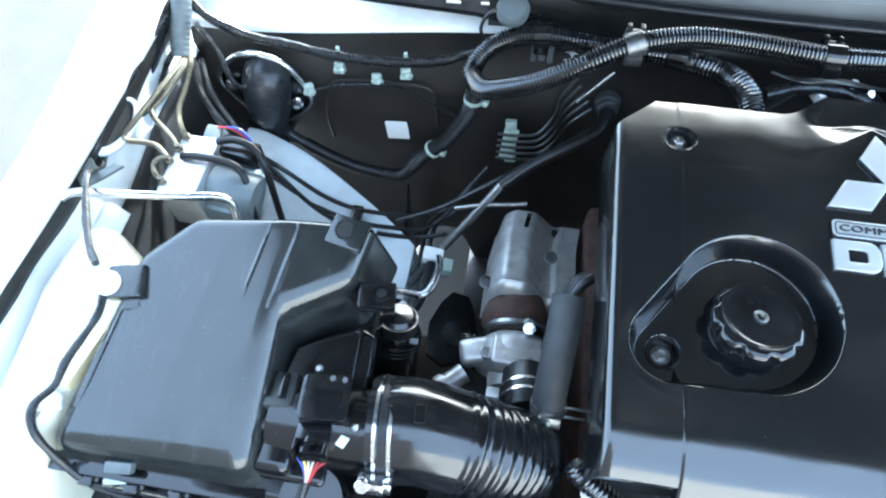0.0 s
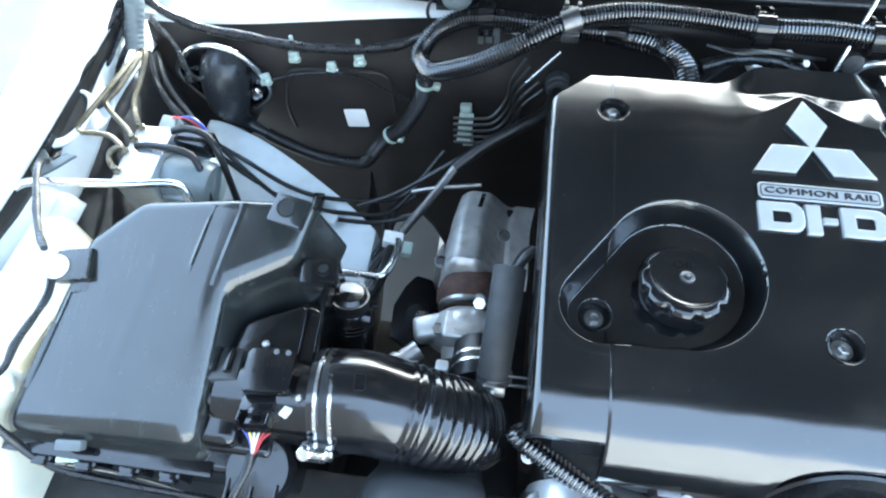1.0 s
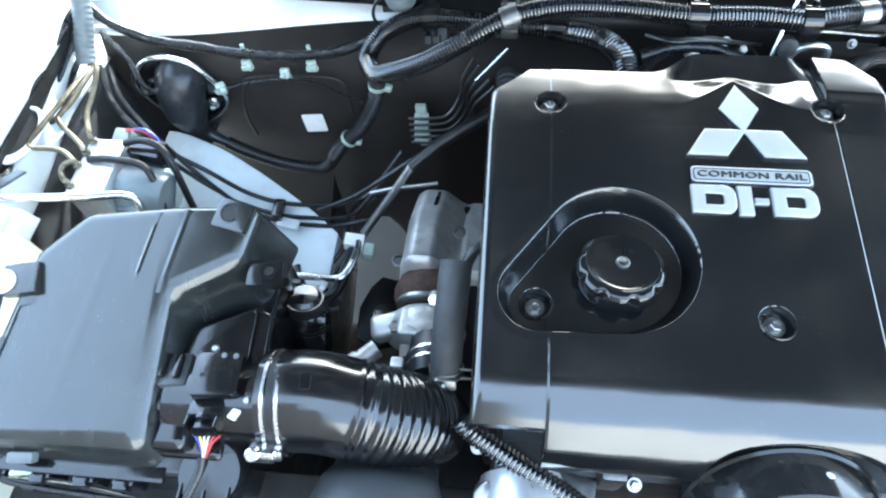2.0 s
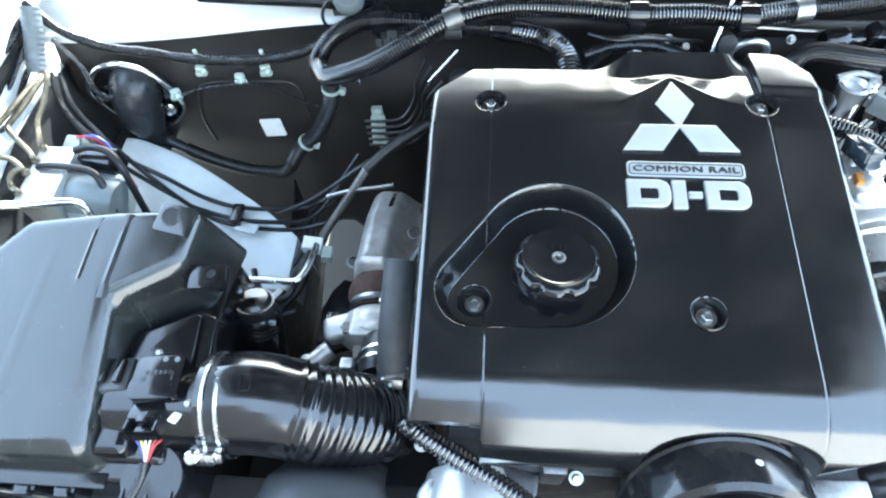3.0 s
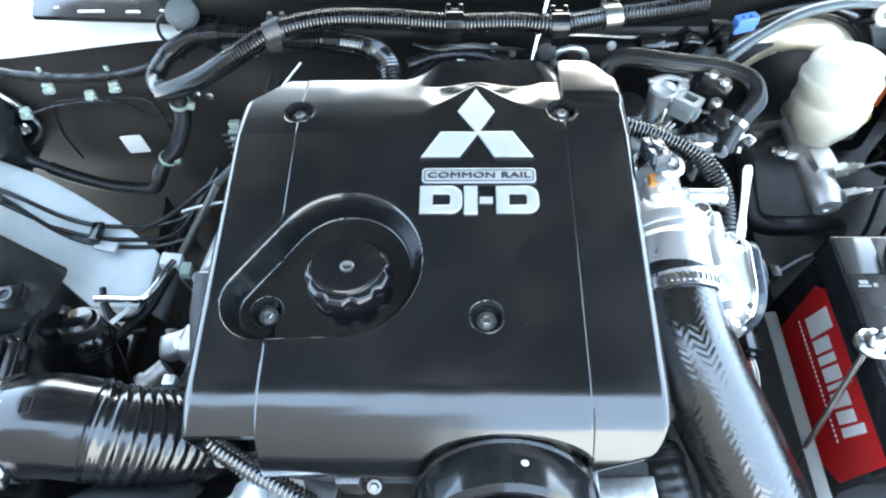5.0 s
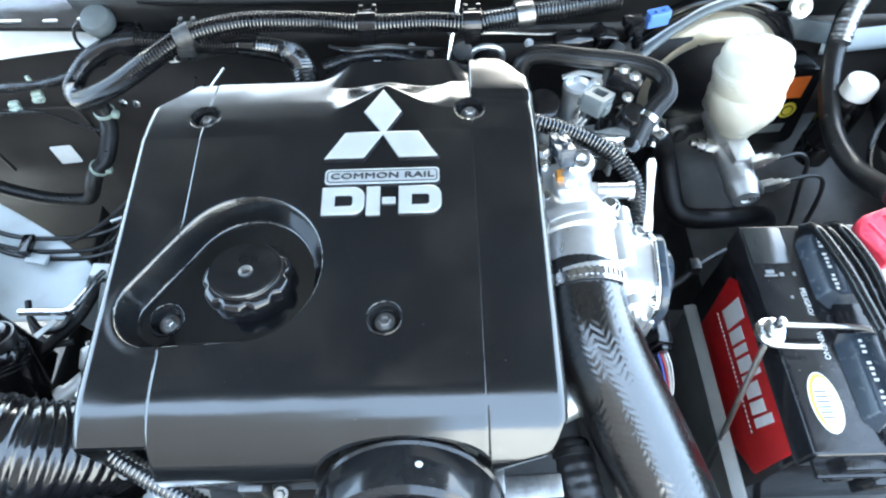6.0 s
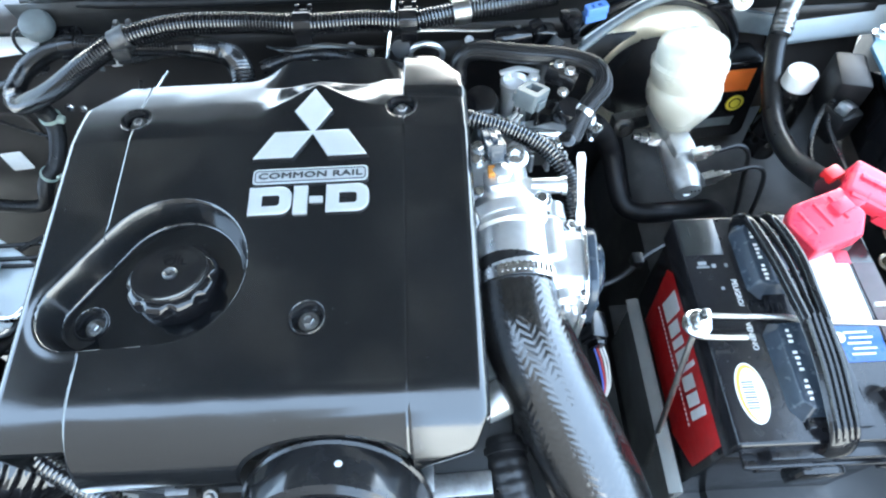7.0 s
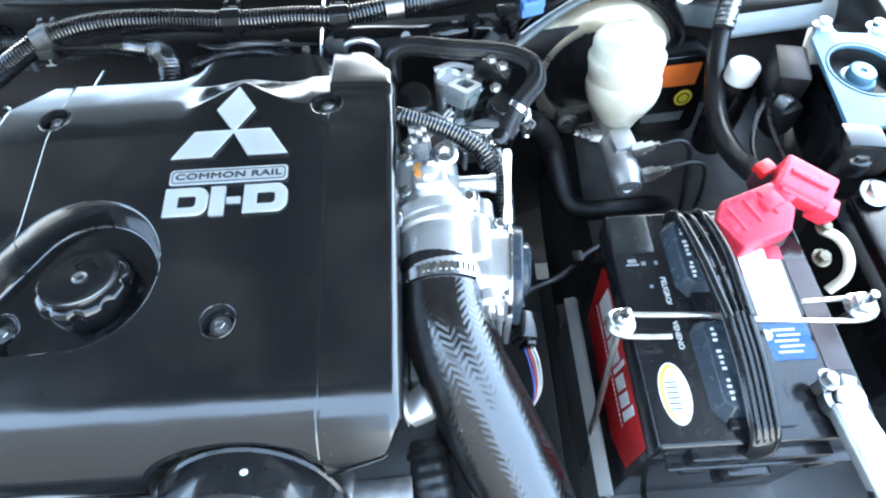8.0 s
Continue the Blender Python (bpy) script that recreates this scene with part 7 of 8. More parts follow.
def brake_master():
    b = thing("brake_booster", "large black round brake booster on the firewall", "brake booster", (0.745, 0.60, 0.74))
    bm = B()
    lathe(bm, (0.745, 0.625, 0.850), (0, -1, 0.06), [(0.108, -0.02), (0.112, 0.0), (0.112, 0.012), (0.106, 0.018), (0.102, 0.020), (0.080, 0.021), (0.05, 0.036), (0.03, 0.046), (0, 0.046)], 56)
    part("shell", bm, M_SHELL, b)
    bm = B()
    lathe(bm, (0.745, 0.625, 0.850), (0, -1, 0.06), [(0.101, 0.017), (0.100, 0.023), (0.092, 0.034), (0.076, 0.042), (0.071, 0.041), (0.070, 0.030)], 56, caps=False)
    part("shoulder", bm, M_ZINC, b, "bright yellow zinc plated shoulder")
    bm = B()
    tube(bm, [(0.745 + 0.114 * math.cos(radians(a)), 0.617, 0.850 + 0.114 * math.sin(radians(a))) for a in range(0, 181, 12)], 0.0085, 12)
    part("rim", bm, M_GLOSSRUB, b)
    m = thing("brake_master_cylinder", "cast aluminium brake master cylinder with white reservoir", "master cylinder", (0.735, 0.45, 0.84))
    bm = B()
    lathe(bm, (0.734, 0.508, 0.882), (0.04, -1, -0.08), [(0.0185, 0), (0.0175, 0.006), (0.0175, 0.103), (0.0185, 0.104), (0.0185, 0.112), (0.0165, 0.118), (0.015, 0.126), (0.006, 0.127), (0.005, 0.125), (0.0, 0.125)], 30)
    box(bm, (0.734, 0.50, 0.894), (0.03, 0.05, 0.02), 0.005, (4, 0, 8))
    box(bm, (0.738, 0.435, 0.890), (0.026, 0.03, 0.02), 0.005, (4, 0, 8))
    part("cylinder", bm, M_ALUDARK, m)
    bm = B()
    box(bm, (0.700, 0.505, 0.865), (0.05, 0.014, 0.024), 0.004, (0, 0, 10))
    lathe(bm, (0.690, 0.500, 0.862), (0, -1, 0.3), [(0.013, 0), (0.013, 0.008), (0.007, 0.009), (0.007, 0.016), (0.004, 0.016)], 20)
    part("flange", bm, M_DULL, m)
    for p, ax in (((0.752, 0.420, 0.893), (1, 0.1, 0.25)), ((0.760, 0.393, 0.882), (1, 0.15, 0.15)), ((0.712, 0.455, 0.882), (-1, 0, 0.3))):
        bm = B()
        lathe(bm, p, ax, [(0.009, -0.006), (0.009, 0.008), (0.0065, 0.009), (0.0065, 0.018), (0.004, 0.019), (0.0035, 0.026)], 6)
        part("port", bm, M_CHROME, m)
    for k in range(3):
        bm = B()
        lathe(bm, (0.741 + 0.004 * k, 0.381, 0.876 + 0.001 * k), (0.15, -1, 0.3), [(0.0012, 0), (0.0012, 0.001)], 8)
        part("stamp_dot", bm, M_CHROME, m)
    r = (0.7385, 0.490)
    bm = B()
    lathe(bm, (r[0] + 0.004, r[1] - 0.020, 0.880), (-0.05, 0.20, 1), [(0.012, -0.010), (0.015, 0.002), (0.023, 0.016), (0.032, 0.030), (0.0385, 0.042), (0.0410, 0.052), (0.0412, 0.062), (0.0400, 0.067), (0.0378, 0.069), (0.0378, 0.072), (0.0398, 0.075), (0.0398, 0.086)], 40)
    part("reservoir", bm, M_RESERVOIR, m, "white translucent fluid reservoir")
    bm = B()
    lathe(bm, (r[0] - 0.0002, r[1] - 0.003, 0.963), (-0.05, 0.20, 1), [(0.0390, 0), (0.0412, 0.002), (0.0412, 0.008), (0.0375, 0.011), (0.0370, 0.024), (0.0350, 0.030), (0.029, 0.034), (0, 0.035)], 40)
    part("cap", bm, M_RESERVOIR, m)
    for p in ([(0.775, 0.42, 0.898), (0.80, 0.425, 0.899), (0.812, 0.420, 0.89), (0.815, 0.41, 0.86), (0.81, 0.38, 0.80), (0.76, 0.36, 0.77)], [(0.783, 0.398, 0.886), (0.815, 0.402, 0.888), (0.826, 0.395, 0.88), (0.825, 0.38, 0.84), (0.815, 0.365, 0.79), (0.77, 0.345, 0.765)]):
        bm = B()
        tube(bm, p, 0.0026, 8)
        solo("brake_pipe", bm, M_RUBBER, "thin black brake pipe from the master cylinder", "brake pipe", group="master cylinder pipes")
    u = thing("control_unit", "black control box with orange and yellow labels", "control box", (0.85, 0.58, 0.76))
    bm = B()
    prism(bm, rounded(0, 0, 0.085, 0.12, 0.012), 0, 0.045, pose(0.838, 0.60, 0.83, 82, 0, 4), 0.004, 3)
    part("case", bm, M_PLASTIC2, u)
    fm = pose(0.838, 0.60, 0.83, 82, 0, 4) @ pose(0, 0, 0.0455)
    part("orange_label", prism(B(), [(-0.03, 0.018), (0.026, 0.018), (0.028, 0.05), (-0.03, 0.05)], 0, 0.0008, fm, 0.0), M_ORANGE, u, "bright orange label")
    part("yellow_label", prism(B(), disc_outline(0.016, -0.002, 0.012), 0, 0.0008, fm, 0.0), M_YELLOW, u, "round yellow label")
    part("label_ring", prism(B(), disc_outline(0.016, -0.002, 0.008), 0.0008, 0.0012, fm, 0.0), M_BATTERY, u)
    part("yellow_dot", prism(B(), disc_outline(0.016, -0.002, 0.0065), 0.0012, 0.0016, fm, 0.0), M_YELLOW, u)
    part("grey_label", prism(B(), [(-0.035, -0.038), (0.02, -0.038), (0.022, -0.024), (-0.035, -0.024)], 0, 0.0008, fm, 0.0), M_GREYCONN, u)
    # heater hoses in the dark behind
    for p in ([(0.630, 0.440, 0.930), (0.646, 0.452, 0.905), (0.663, 0.455, 0.872), (0.672, 0.435, 0.842), (0.680, 0.408, 0.822), (0.700, 0.398, 0.815), (0.74, 0.400, 0.81), (0.80, 0.42, 0.785), (0.835, 0.44, 0.74), (0.845, 0.45, 0.70)],):
        bm = B()
        tube(bm, p, 0.0125, 16)
        solo("heater_hose", bm, M_SHELL, "black rubber heater hose beside the booster", "hose", group="heater hoses")
    bm = B()
    tube(bm, [(0.62, 0.29, 0.82), (0.655, 0.30, 0.83), (0.69, 0.325, 0.835), (0.74, 0.35, 0.83), (0.80, 0.37, 0.81)], 0.004, 8)
    box(bm, (0.675, 0.316, 0.838), (0.012, 0.014, 0.016), 0.002)
    solo("clutch_pipe", bm, M_RUBBER, "thin black pipe with clip behind the battery", "pipe")


def battery():
    b = thing("car_battery", "black car battery with red side label and carry strap", "battery", (0.772, 0.195, 0.72))
    x0, x1, y0, y1, zt = 0.685, 0.860, 0.085, 0.306, 0.934
    cx, cy = (x0 + x1) / 2, (y0 + y1) / 2
    bm = B()
    box(bm, (cx, cy, 0.815), (x1 - x0 - 0.006, y1 - y0 - 0.006, 0.19), 0.004)
    part("case", bm, M_BATTERY, b)
    bm = B()
    box(bm, (cx, cy, 0.916), (x1 - x0, y1 - y0, 0.036), 0.004, seg=3)
    box(bm, (cx - 0.005, y0 - 0.003, 0.918), (0.11, 0.012, 0.012), 0.002)
    part("lid", bm, M_BATTERY, b)
    # raised centre deck, paler patch
    bm = B()
    box(bm, (cx - 0.004, cy, zt + 0.002), (0.052, 0.20, 0.006), 0.002)
    part("deck", bm, M_BATTERY, b)
    for y, l in ((0.253, 0.074), (0.146, 0.082)):
        bm = B()
        low = [(0.733, y - l / 2 + 0.008), (0.741, y - l / 2 - 0.003), (0.768, y - l / 2 - 0.003), (0.773, y - l / 2 + 0.003), (0.773, y + l / 2 - 0.003), (0.768, y + l / 2 + 0.003), (0.741, y + l / 2 + 0.003), (0.733, y + l / 2 - 0.008)]
        high = [(0.740, y - l / 2 + 0.010), (0.745, y - l / 2 + 0.004), (0.765, y - l / 2 + 0.004), (0.769, y - l / 2 + 0.008), (0.769, y + l / 2 - 0.008), (0.765, y + l / 2 - 0.004), (0.745, y + l / 2 - 0.004), (0.740, y + l / 2 - 0.010)]
        loft(bm, low, high, zt, lambda px, py: zt + 0.015, 0.0015, 2)
        vc = part("vent_cap", bm, M_BLUEGREY, b, "raised blue grey vent cap bar")
        bm = B()
        for k in range(13):
            if k in (4, 9):
                continue
            box(bm, (0.7462 + 0.0005 * (k % 2), y - l * 0.36 + k * l * 0.06, zt + 0.0152), (0.0036 if k % 3 else 0.0026, 0.0024, 0.0006), 0)
            if k % 4 == 1:
                box(bm, (0.7425, y - l * 0.36 + k * l * 0.06, zt + 0.0110), (0.0020, 0.0030, 0.0006), 0)
        part("printed_row", bm, M_LABEL, vc)
    # carry strap: open ladder over the rear half, solid band to the front
    rear = [(0.757, 0.300, 0.935), (0.757, 0.285, 0.954), (0.760, 0.240, 0.965), (0.761, 0.200, 0.967), (0.762, 0.176, 0.967)]
    band = [(0.762, 0.180, 0.967), (0.763, 0.141, 0.962), (0.763, 0.105, 0.953), (0.764, 0.088, 0.944), (0.7645, 0.080, 0.930), (0.765, 0.0785, 0.914)]
    for dx, r in ((-0.0115, 0.0046), (0.0, 0.0024), (0.0115, 0.0046)):
        bm = B()
        tube(bm, [(x + dx * (1.0 if k < 3 else 0.8 - 0.12 * (k - 3)), y, z) for k, (x, y, z) in enumerate(rear)], r, 12, 0.004, flat=1.25)
        part("strap_rail", bm, M_CAP, b)
    for q in ((0.757, 0.296, 0.941), (0.7585, 0.262, 0.9600), (0.7605, 0.222, 0.9660), (0.7615, 0.196, 0.9665)):
        bm = B()
        box(bm, (q[0], q[1], q[2] - 0.003), (0.024, 0.0055, 0.007), 0.002)
        part("strap_rung", bm, M_CAP, b)
    bm = B()
    tube(bm, band, lambda s, t: 0.0132 - 0.001 * min(1.0, s / t), 24, 0.004, flat=0.24)
    strap = part("strap_band", bm, M_CAP, b, "black moulded carry strap")
    for dx in (-0.0075, -0.0025, 0.0025, 0.0075):
        bm = B()
        tube(bm, [(x + dx, y - (0.003 if z < 0.93 else 0), z + (0.0036 if z > 0.93 else 0)) for x, y, z in band[:5]], 0.0019, 6, 0.004)
        part("ridge", bm, M_CAP, strap)
    # front lip, latch and tray strip below the lid
    bm = B()
    box(bm, (cx, y0 - 0.004, 0.902), (0.150, 0.014, 0.006), 0.002)
    for dx in (-0.052, 0.052):
        box(bm, (cx + dx, y0 - 0.006, 0.893), (0.020, 0.012, 0.016), 0.003)
    part("front_lip", bm, M_BATTERY, b)
    bm = B()
    box(bm, (0.764, y0 - 0.010, 0.880), (0.036, 0.014, 0.040), 0.004)
    part("strap_anchor", bm, M_CAP, b)
    # side label with slanted bars for the maker's name
    sm = pose(x0 + 0.0022, cy, 0.865, 90, 0, -90)
    bm = B()
    prism(bm, [(-0.070, -0.075), (0.062, -0.075), (0.100, -0.045), (0.100, 0.040), (-0.062, 0.040), (-0.080, 0.02)], 0, 0.0008, sm, 0)
    label = part("side_label", bm, M_REDLABEL, b, "red side label with white bars")
    x = -0.058
    for w, h, yoff in ((0.022, 0.040, 0.006), (0.014, 0.028, 0.0), (0.009, 0.028, 0.0), (0.014, 0.028, 0.0), (0.005, 0.040, 0.006), (0.014, 0.028, 0.0), (0.012, 0.028, 0.0), (0.009, 0.036, 0.004)):
        bm = B()
        loops = [[(x, yoff - h / 2), (x + w, yoff - h / 2), (x + w + 0.004, yoff + h / 2), (x + 0.004, yoff + h / 2)]]
        shape_mesh(loops, 0.0004, 0, sm @ pose(0, 0, 0.0012), bm)
        part("white_bar", bm, M_LABEL, label)
        x += w + 0.0035
    bm = B()
    for k in range(26):
        box(bm, sm @ Vector((-0.06 + 0.005 * k, -0.026, 0.001)), (0.0006, 0.0028, 0.0022), 0)
    part("fine_print", bm, M_LABEL, label)
    # oval sticker, white paper label, printed warnings
    part("oval_sticker", prism(B(), disc_outline(0.708, 0.128, 0.0125, 32, 0.026), zt + 0.0002, zt + 0.0009, None, 0), M_LABEL, b, "white oval bar code sticker")
    bm = B()
    for k in range(12):
        box(bm, (0.706, 0.113 + 0.0022 * k, zt + 0.0011), (0.010, 0.0011 if k % 2 else 0.0006, 0.0004), 0)
    part("bar_code", bm, M_BADGEDARK, b)
    part("oval_edge", shape_mesh([disc_outline(0.708, 0.128, 0.0115, 32, 0.0245), disc_outline(0.709, 0.127, 0.0098, 32, 0.0225)], 0.0003, 0, pose(0, 0, zt + 0.0012)), M_YELLOW, b)
    part("paper_label", prism(B(), [(0.793, 0.190), (0.832, 0.188), (0.834, 0.257), (0.794, 0.260)], zt + 0.0002, zt + 0.0009, None, 0), M_LABEL, b, "blank white paper label")
    part("label_corner", prism(B(), [(0.822, 0.246), (0.836, 0.245), (0.837, 0.259), (0.823, 0.260)], zt + 0.001, zt + 0.0014, None, 0), M_RED, b, "red printed corner of the paper label")
    part("blue_label", prism(B(), [(0.790, 0.150), (0.832, 0.150), (0.834, 0.182), (0.791, 0.184)], zt + 0.0002, zt + 0.0008, None, 0), M_BLUELABEL, b, "blue printed label")
    bm = B()
    for k in range(5):
        box(bm, (0.812 + 0.003 * (k % 2), 0.157 + 0.005 * k, zt + 0.0011), (0.02, 0.0016, 0.0004), 0)
    lathe(bm, (0.797, 0.173, zt + 0.0008), (0, 0, 1), [(0.005, 0), (0.005, 0.0005)], 20)
    part("label_print", bm, M_LABEL, b)
    part("grey_label", prism(B(), [(0.836, 0.140), (0.856, 0.139), (0.857, 0.245), (0.837, 0.246)], zt + 0.0002, zt + 0.0008, None, 0), M_BROWNLABEL, b, "faded brown label")
    for text, y, size in (("PELIGRO/", 0.221, 0.0066), ("VENENO", 0.178, 0.0066)):
        part("printed_warning", letters(text, size, 0.0002, pose(0.7235, y, zt + 0.0006, 0, 0, -90)), M_LABEL, b, "white printed warning")
    for px, py, w, h in ((0.700, 0.249, 0.012, 0.002), (0.700, 0.253, 0.008, 0.004), (0.710, 0.250, 0.004, 0.004), (0.7215, 0.250, 0.003, 0.004), (0.712, 0.226, 0.003, 0.003)):
        bm = B()
        box(bm, (px, py, zt + 0.0006), (w, h, 0.0004), 0)
        part("printed_symbol", bm, M_COWL, b)
    bm = B()
    box(bm, (0.705, 0.282, zt + 0.0006), (0.036, 0.040, 0.001), 0.0003)
    part("paler_patch", bm, M_LID, b)
    # posts
    for p in ((0.835, 0.270, zt), (0.832, 0.112, zt)):
        bm = B()
        lathe(bm, p, (0, 0, 1), [(0.011, 0), (0.0105, 0.002), (0.009, 0.018), (0.008, 0.019), (0, 0.019)], 24)
        part("terminal_post", bm, M_STEEL, b)

    h = thing("battery_hold_down", "bare steel battery hold down bar with long bolts", "battery clamp", (0.772, 0.18, 0.93))
    bm = B()
    tube(bm, [(0.672, 0.196, 0.951), (0.686, 0.1915, 0.951), (0.744, 0.1875, 0.951), (0.762, 0.184, 0.950), (0.782, 0.181, 0.951), (0.848, 0.175, 0.952), (0.874, 0.175, 0.952), (0.885, 0.184, 0.952), (0.874, 0.194, 0.952), (0.828, 0.195, 0.950)], 0.0024, 10)
    tube(bm, [(0.672, 0.196, 0.951), (0.661, 0.186, 0.951), (0.668, 0.175, 0.950), (0.690, 0.172, 0.949), (0.712, 0.171, 0.949)], 0.0024, 10)
    part("bar", bm, M_STEEL, h)
    for x, y, foot in ((0.671, 0.184, (0.652, 0.105, 0.79)), (0.871, 0.186, (0.90, 0.21, 0.76))):
        bm = B()
        lathe(bm, (x, y, 0.952), (0.05, 0, 1), [(0.0125, 0), (0.0125, 0.0016), (0.0115, 0.002), (0.009, 0.004), (0.009, 0.010), (0.007, 0.011)], 24)
        lathe(bm, (x, y, 0.958), (0.05, 0, 1), [(0.0042, 0), (0.0042, 0.014), (0.0034, 0.018), (0, 0.0185)], 12)
        part("wing_nut", bm, M_CHROME, h)
        bm = B()
        tube(bm, [(x, y, 0.955), (x - (x - foot[0]) * 0.4, y - (y - foot[1]) * 0.4, 0.89), foot], 0.0028, 8)
        part("hook_bolt", bm, M_STEEL, h)

    t = thing("battery_tray", "dark painted battery tray with raised edge", "battery tray", (0.77, 0.19, 0.70))
    bm = B()
    box(bm, (0.772, 0.19, 0.716), (0.21, 0.26, 0.01), 0.003)
    part("base", bm, M_DARKPANEL, t)
    bm = B()
    box(bm, (0.665, 0.170, 0.775), (0.006, 0.20, 0.12), 0.002)
    box(bm, (0.660, 0.170, 0.834), (0.012, 0.20, 0.004), 0.0015, (0, -14, 0))
    part("upright", bm, M_PALEPLATE, t, "pale grey painted flanged edge")

    # clamps and red terminal cover
    r = thing("terminal_cover", "red plastic positive terminal cover with open lid", "terminal cover", (0.83, 0.28, 0.93))
    bm = B()
    prism(bm, [(-0.034, -0.022), (0.012, -0.028), (0.030, -0.012), (0.030, 0.020), (-0.020, 0.026), (-0.036, 0.012)], -0.012, 0.012, pose(0.812, 0.277, 0.958, 4, -6, 24), 0.004, 3)
    cover_body = part("body", bm, M_RED, r)
    for k in range(3):
        bm = B()
        box(bm, pose(0.812, 0.277, 0.958, 4, -6, 24) @ Vector((-0.022 + 0.017 * k, 0.004, 0.0125)), (0.003, 0.026, 0.003), 0.001, (4, -6, 24))
        part("rib", bm, M_RED, cover_body)
    for q, sz in (((0.822, 0.284, 0.973), (0.018, 0.014, 0.006)), ((0.787, 0.268, 0.962), (0.012, 0.016, 0.012)), ((0.838, 0.294, 0.966), (0.012, 0.020, 0.016))):
        bm = B()
        box(bm, q, sz, 0.002, (4, -6, 24))
        part("lug", bm, M_RED, cover_body)
    bm = B()
    prism(bm, [(-0.024, -0.016), (0.026, -0.016), (0.028, 0.020), (-0.022, 0.022)], -0.011, 0.011, pose(0.858, 0.303, 0.966, 4, 10, -32), 0.004, 3)
    box(bm, (0.876, 0.284, 0.955), (0.022, 0.02, 0.02), 0.003, (0, 10, -32))
    lm = pose(0.858, 0.303, 0.966, 4, 10, -32)
    box(bm, lm @ Vector((0.002, 0.003, 0.012)), (0.036, 0.006, 0.004), 0.0015, (4, 10, -32))
    box(bm, lm @ Vector((0.002, -0.016, 0.004)), (0.040, 0.008, 0.010), 0.002, (4, 10, -32))
    box(bm, lm @ Vector((0.026, 0.002, -0.004)), (0.010, 0.020, 0.012), 0.003, (4, 10, -32))
    part("lid", bm, M_RED, r)
    bm = B()
    box(bm, (0.832, 0.325, 0.968), (0.018, 0.014, 0.010), 0.003, (0, 0, 25))
    part("cable_sleeve", bm, M_REDLABEL, r)
    bm = B()
    hex_bolt(bm, (0.880, 0.272, 0.942), (0, -0.2, 1), 0.005, 0.007)
    hex_bolt(bm, (0.878, 0.25, 0.925), (0, -0.2, 1), 0.006, 0.007)
    part("bolt", bm, M_GOLD, r)
    bm = B()
    tube(bm, [(0.879, 0.272, 0.940), (0.893, 0.262, 0.938), (0.900, 0.247, 0.930), (0.896, 0.232, 0.920), (0.885, 0.226, 0.905)], 0.0048, 10)
    solo("white_cable", bm, M_TANK, "short white cable at the positive terminal", "cable")
    n = thing("negative_clamp", "bright metal negative terminal clamp with cable", "terminal clamp", (0.832, 0.10, 0.935))
    bm = B()
    lathe(bm, (0.832, 0.112, 0.937), (0, 0, 1), [(0.016, 0), (0.016, 0.012), (0.0105, 0.012), (0.0105, 0.0)], 24)
    box(bm, (0.822, 0.124, 0.945), (0.016, 0.010, 0.014), 0.002, (0, 0, 20))
    box(bm, (0.838, 0.124, 0.945), (0.012, 0.010, 0.014), 0.002, (0, 0, -20))
    hex_bolt(bm, (0.822, 0.126, 0.952), (0.2, 0, 1), 0.006, 0.006)
    part("clamp", bm, M_STEEL, n)
    bm = B()
    prism(bm, [(0.818, 0.108), (0.844, 0.108), (0.850, 0.078), (0.842, 0.055), (0.838, 0.035), (0.826, 0.035), (0.824, 0.055)], 0.938, 0.952, None, 0.004, 3)
    part("cable_lug", bm, M_ALUDARK, n)
    bm = B()
    tube(bm, [(0.832, 0.045, 0.944), (0.833, 0.02, 0.935), (0.84, -0.02, 0.90)], 0.008, 12)
    part("cable", bm, M_RUBBER, n)
    bm = B()
    tube(bm, [(0.905, 0.612, 0.955), (0.890, 0.597, 0.95), (0.874, 0.556, 0.922), (0.862, 0.509, 0.903), (0.850, 0.45, 0.898), (0.848, 0.40, 0.905), (0.846, 0.36, 0.925), (0.836, 0.33, 0.95), (0.828, 0.315, 0.96)], 0.0115, 16)
    solo("battery_cable", bm, M_RUBBER, "thick black sheathed positive battery cable", "cable")


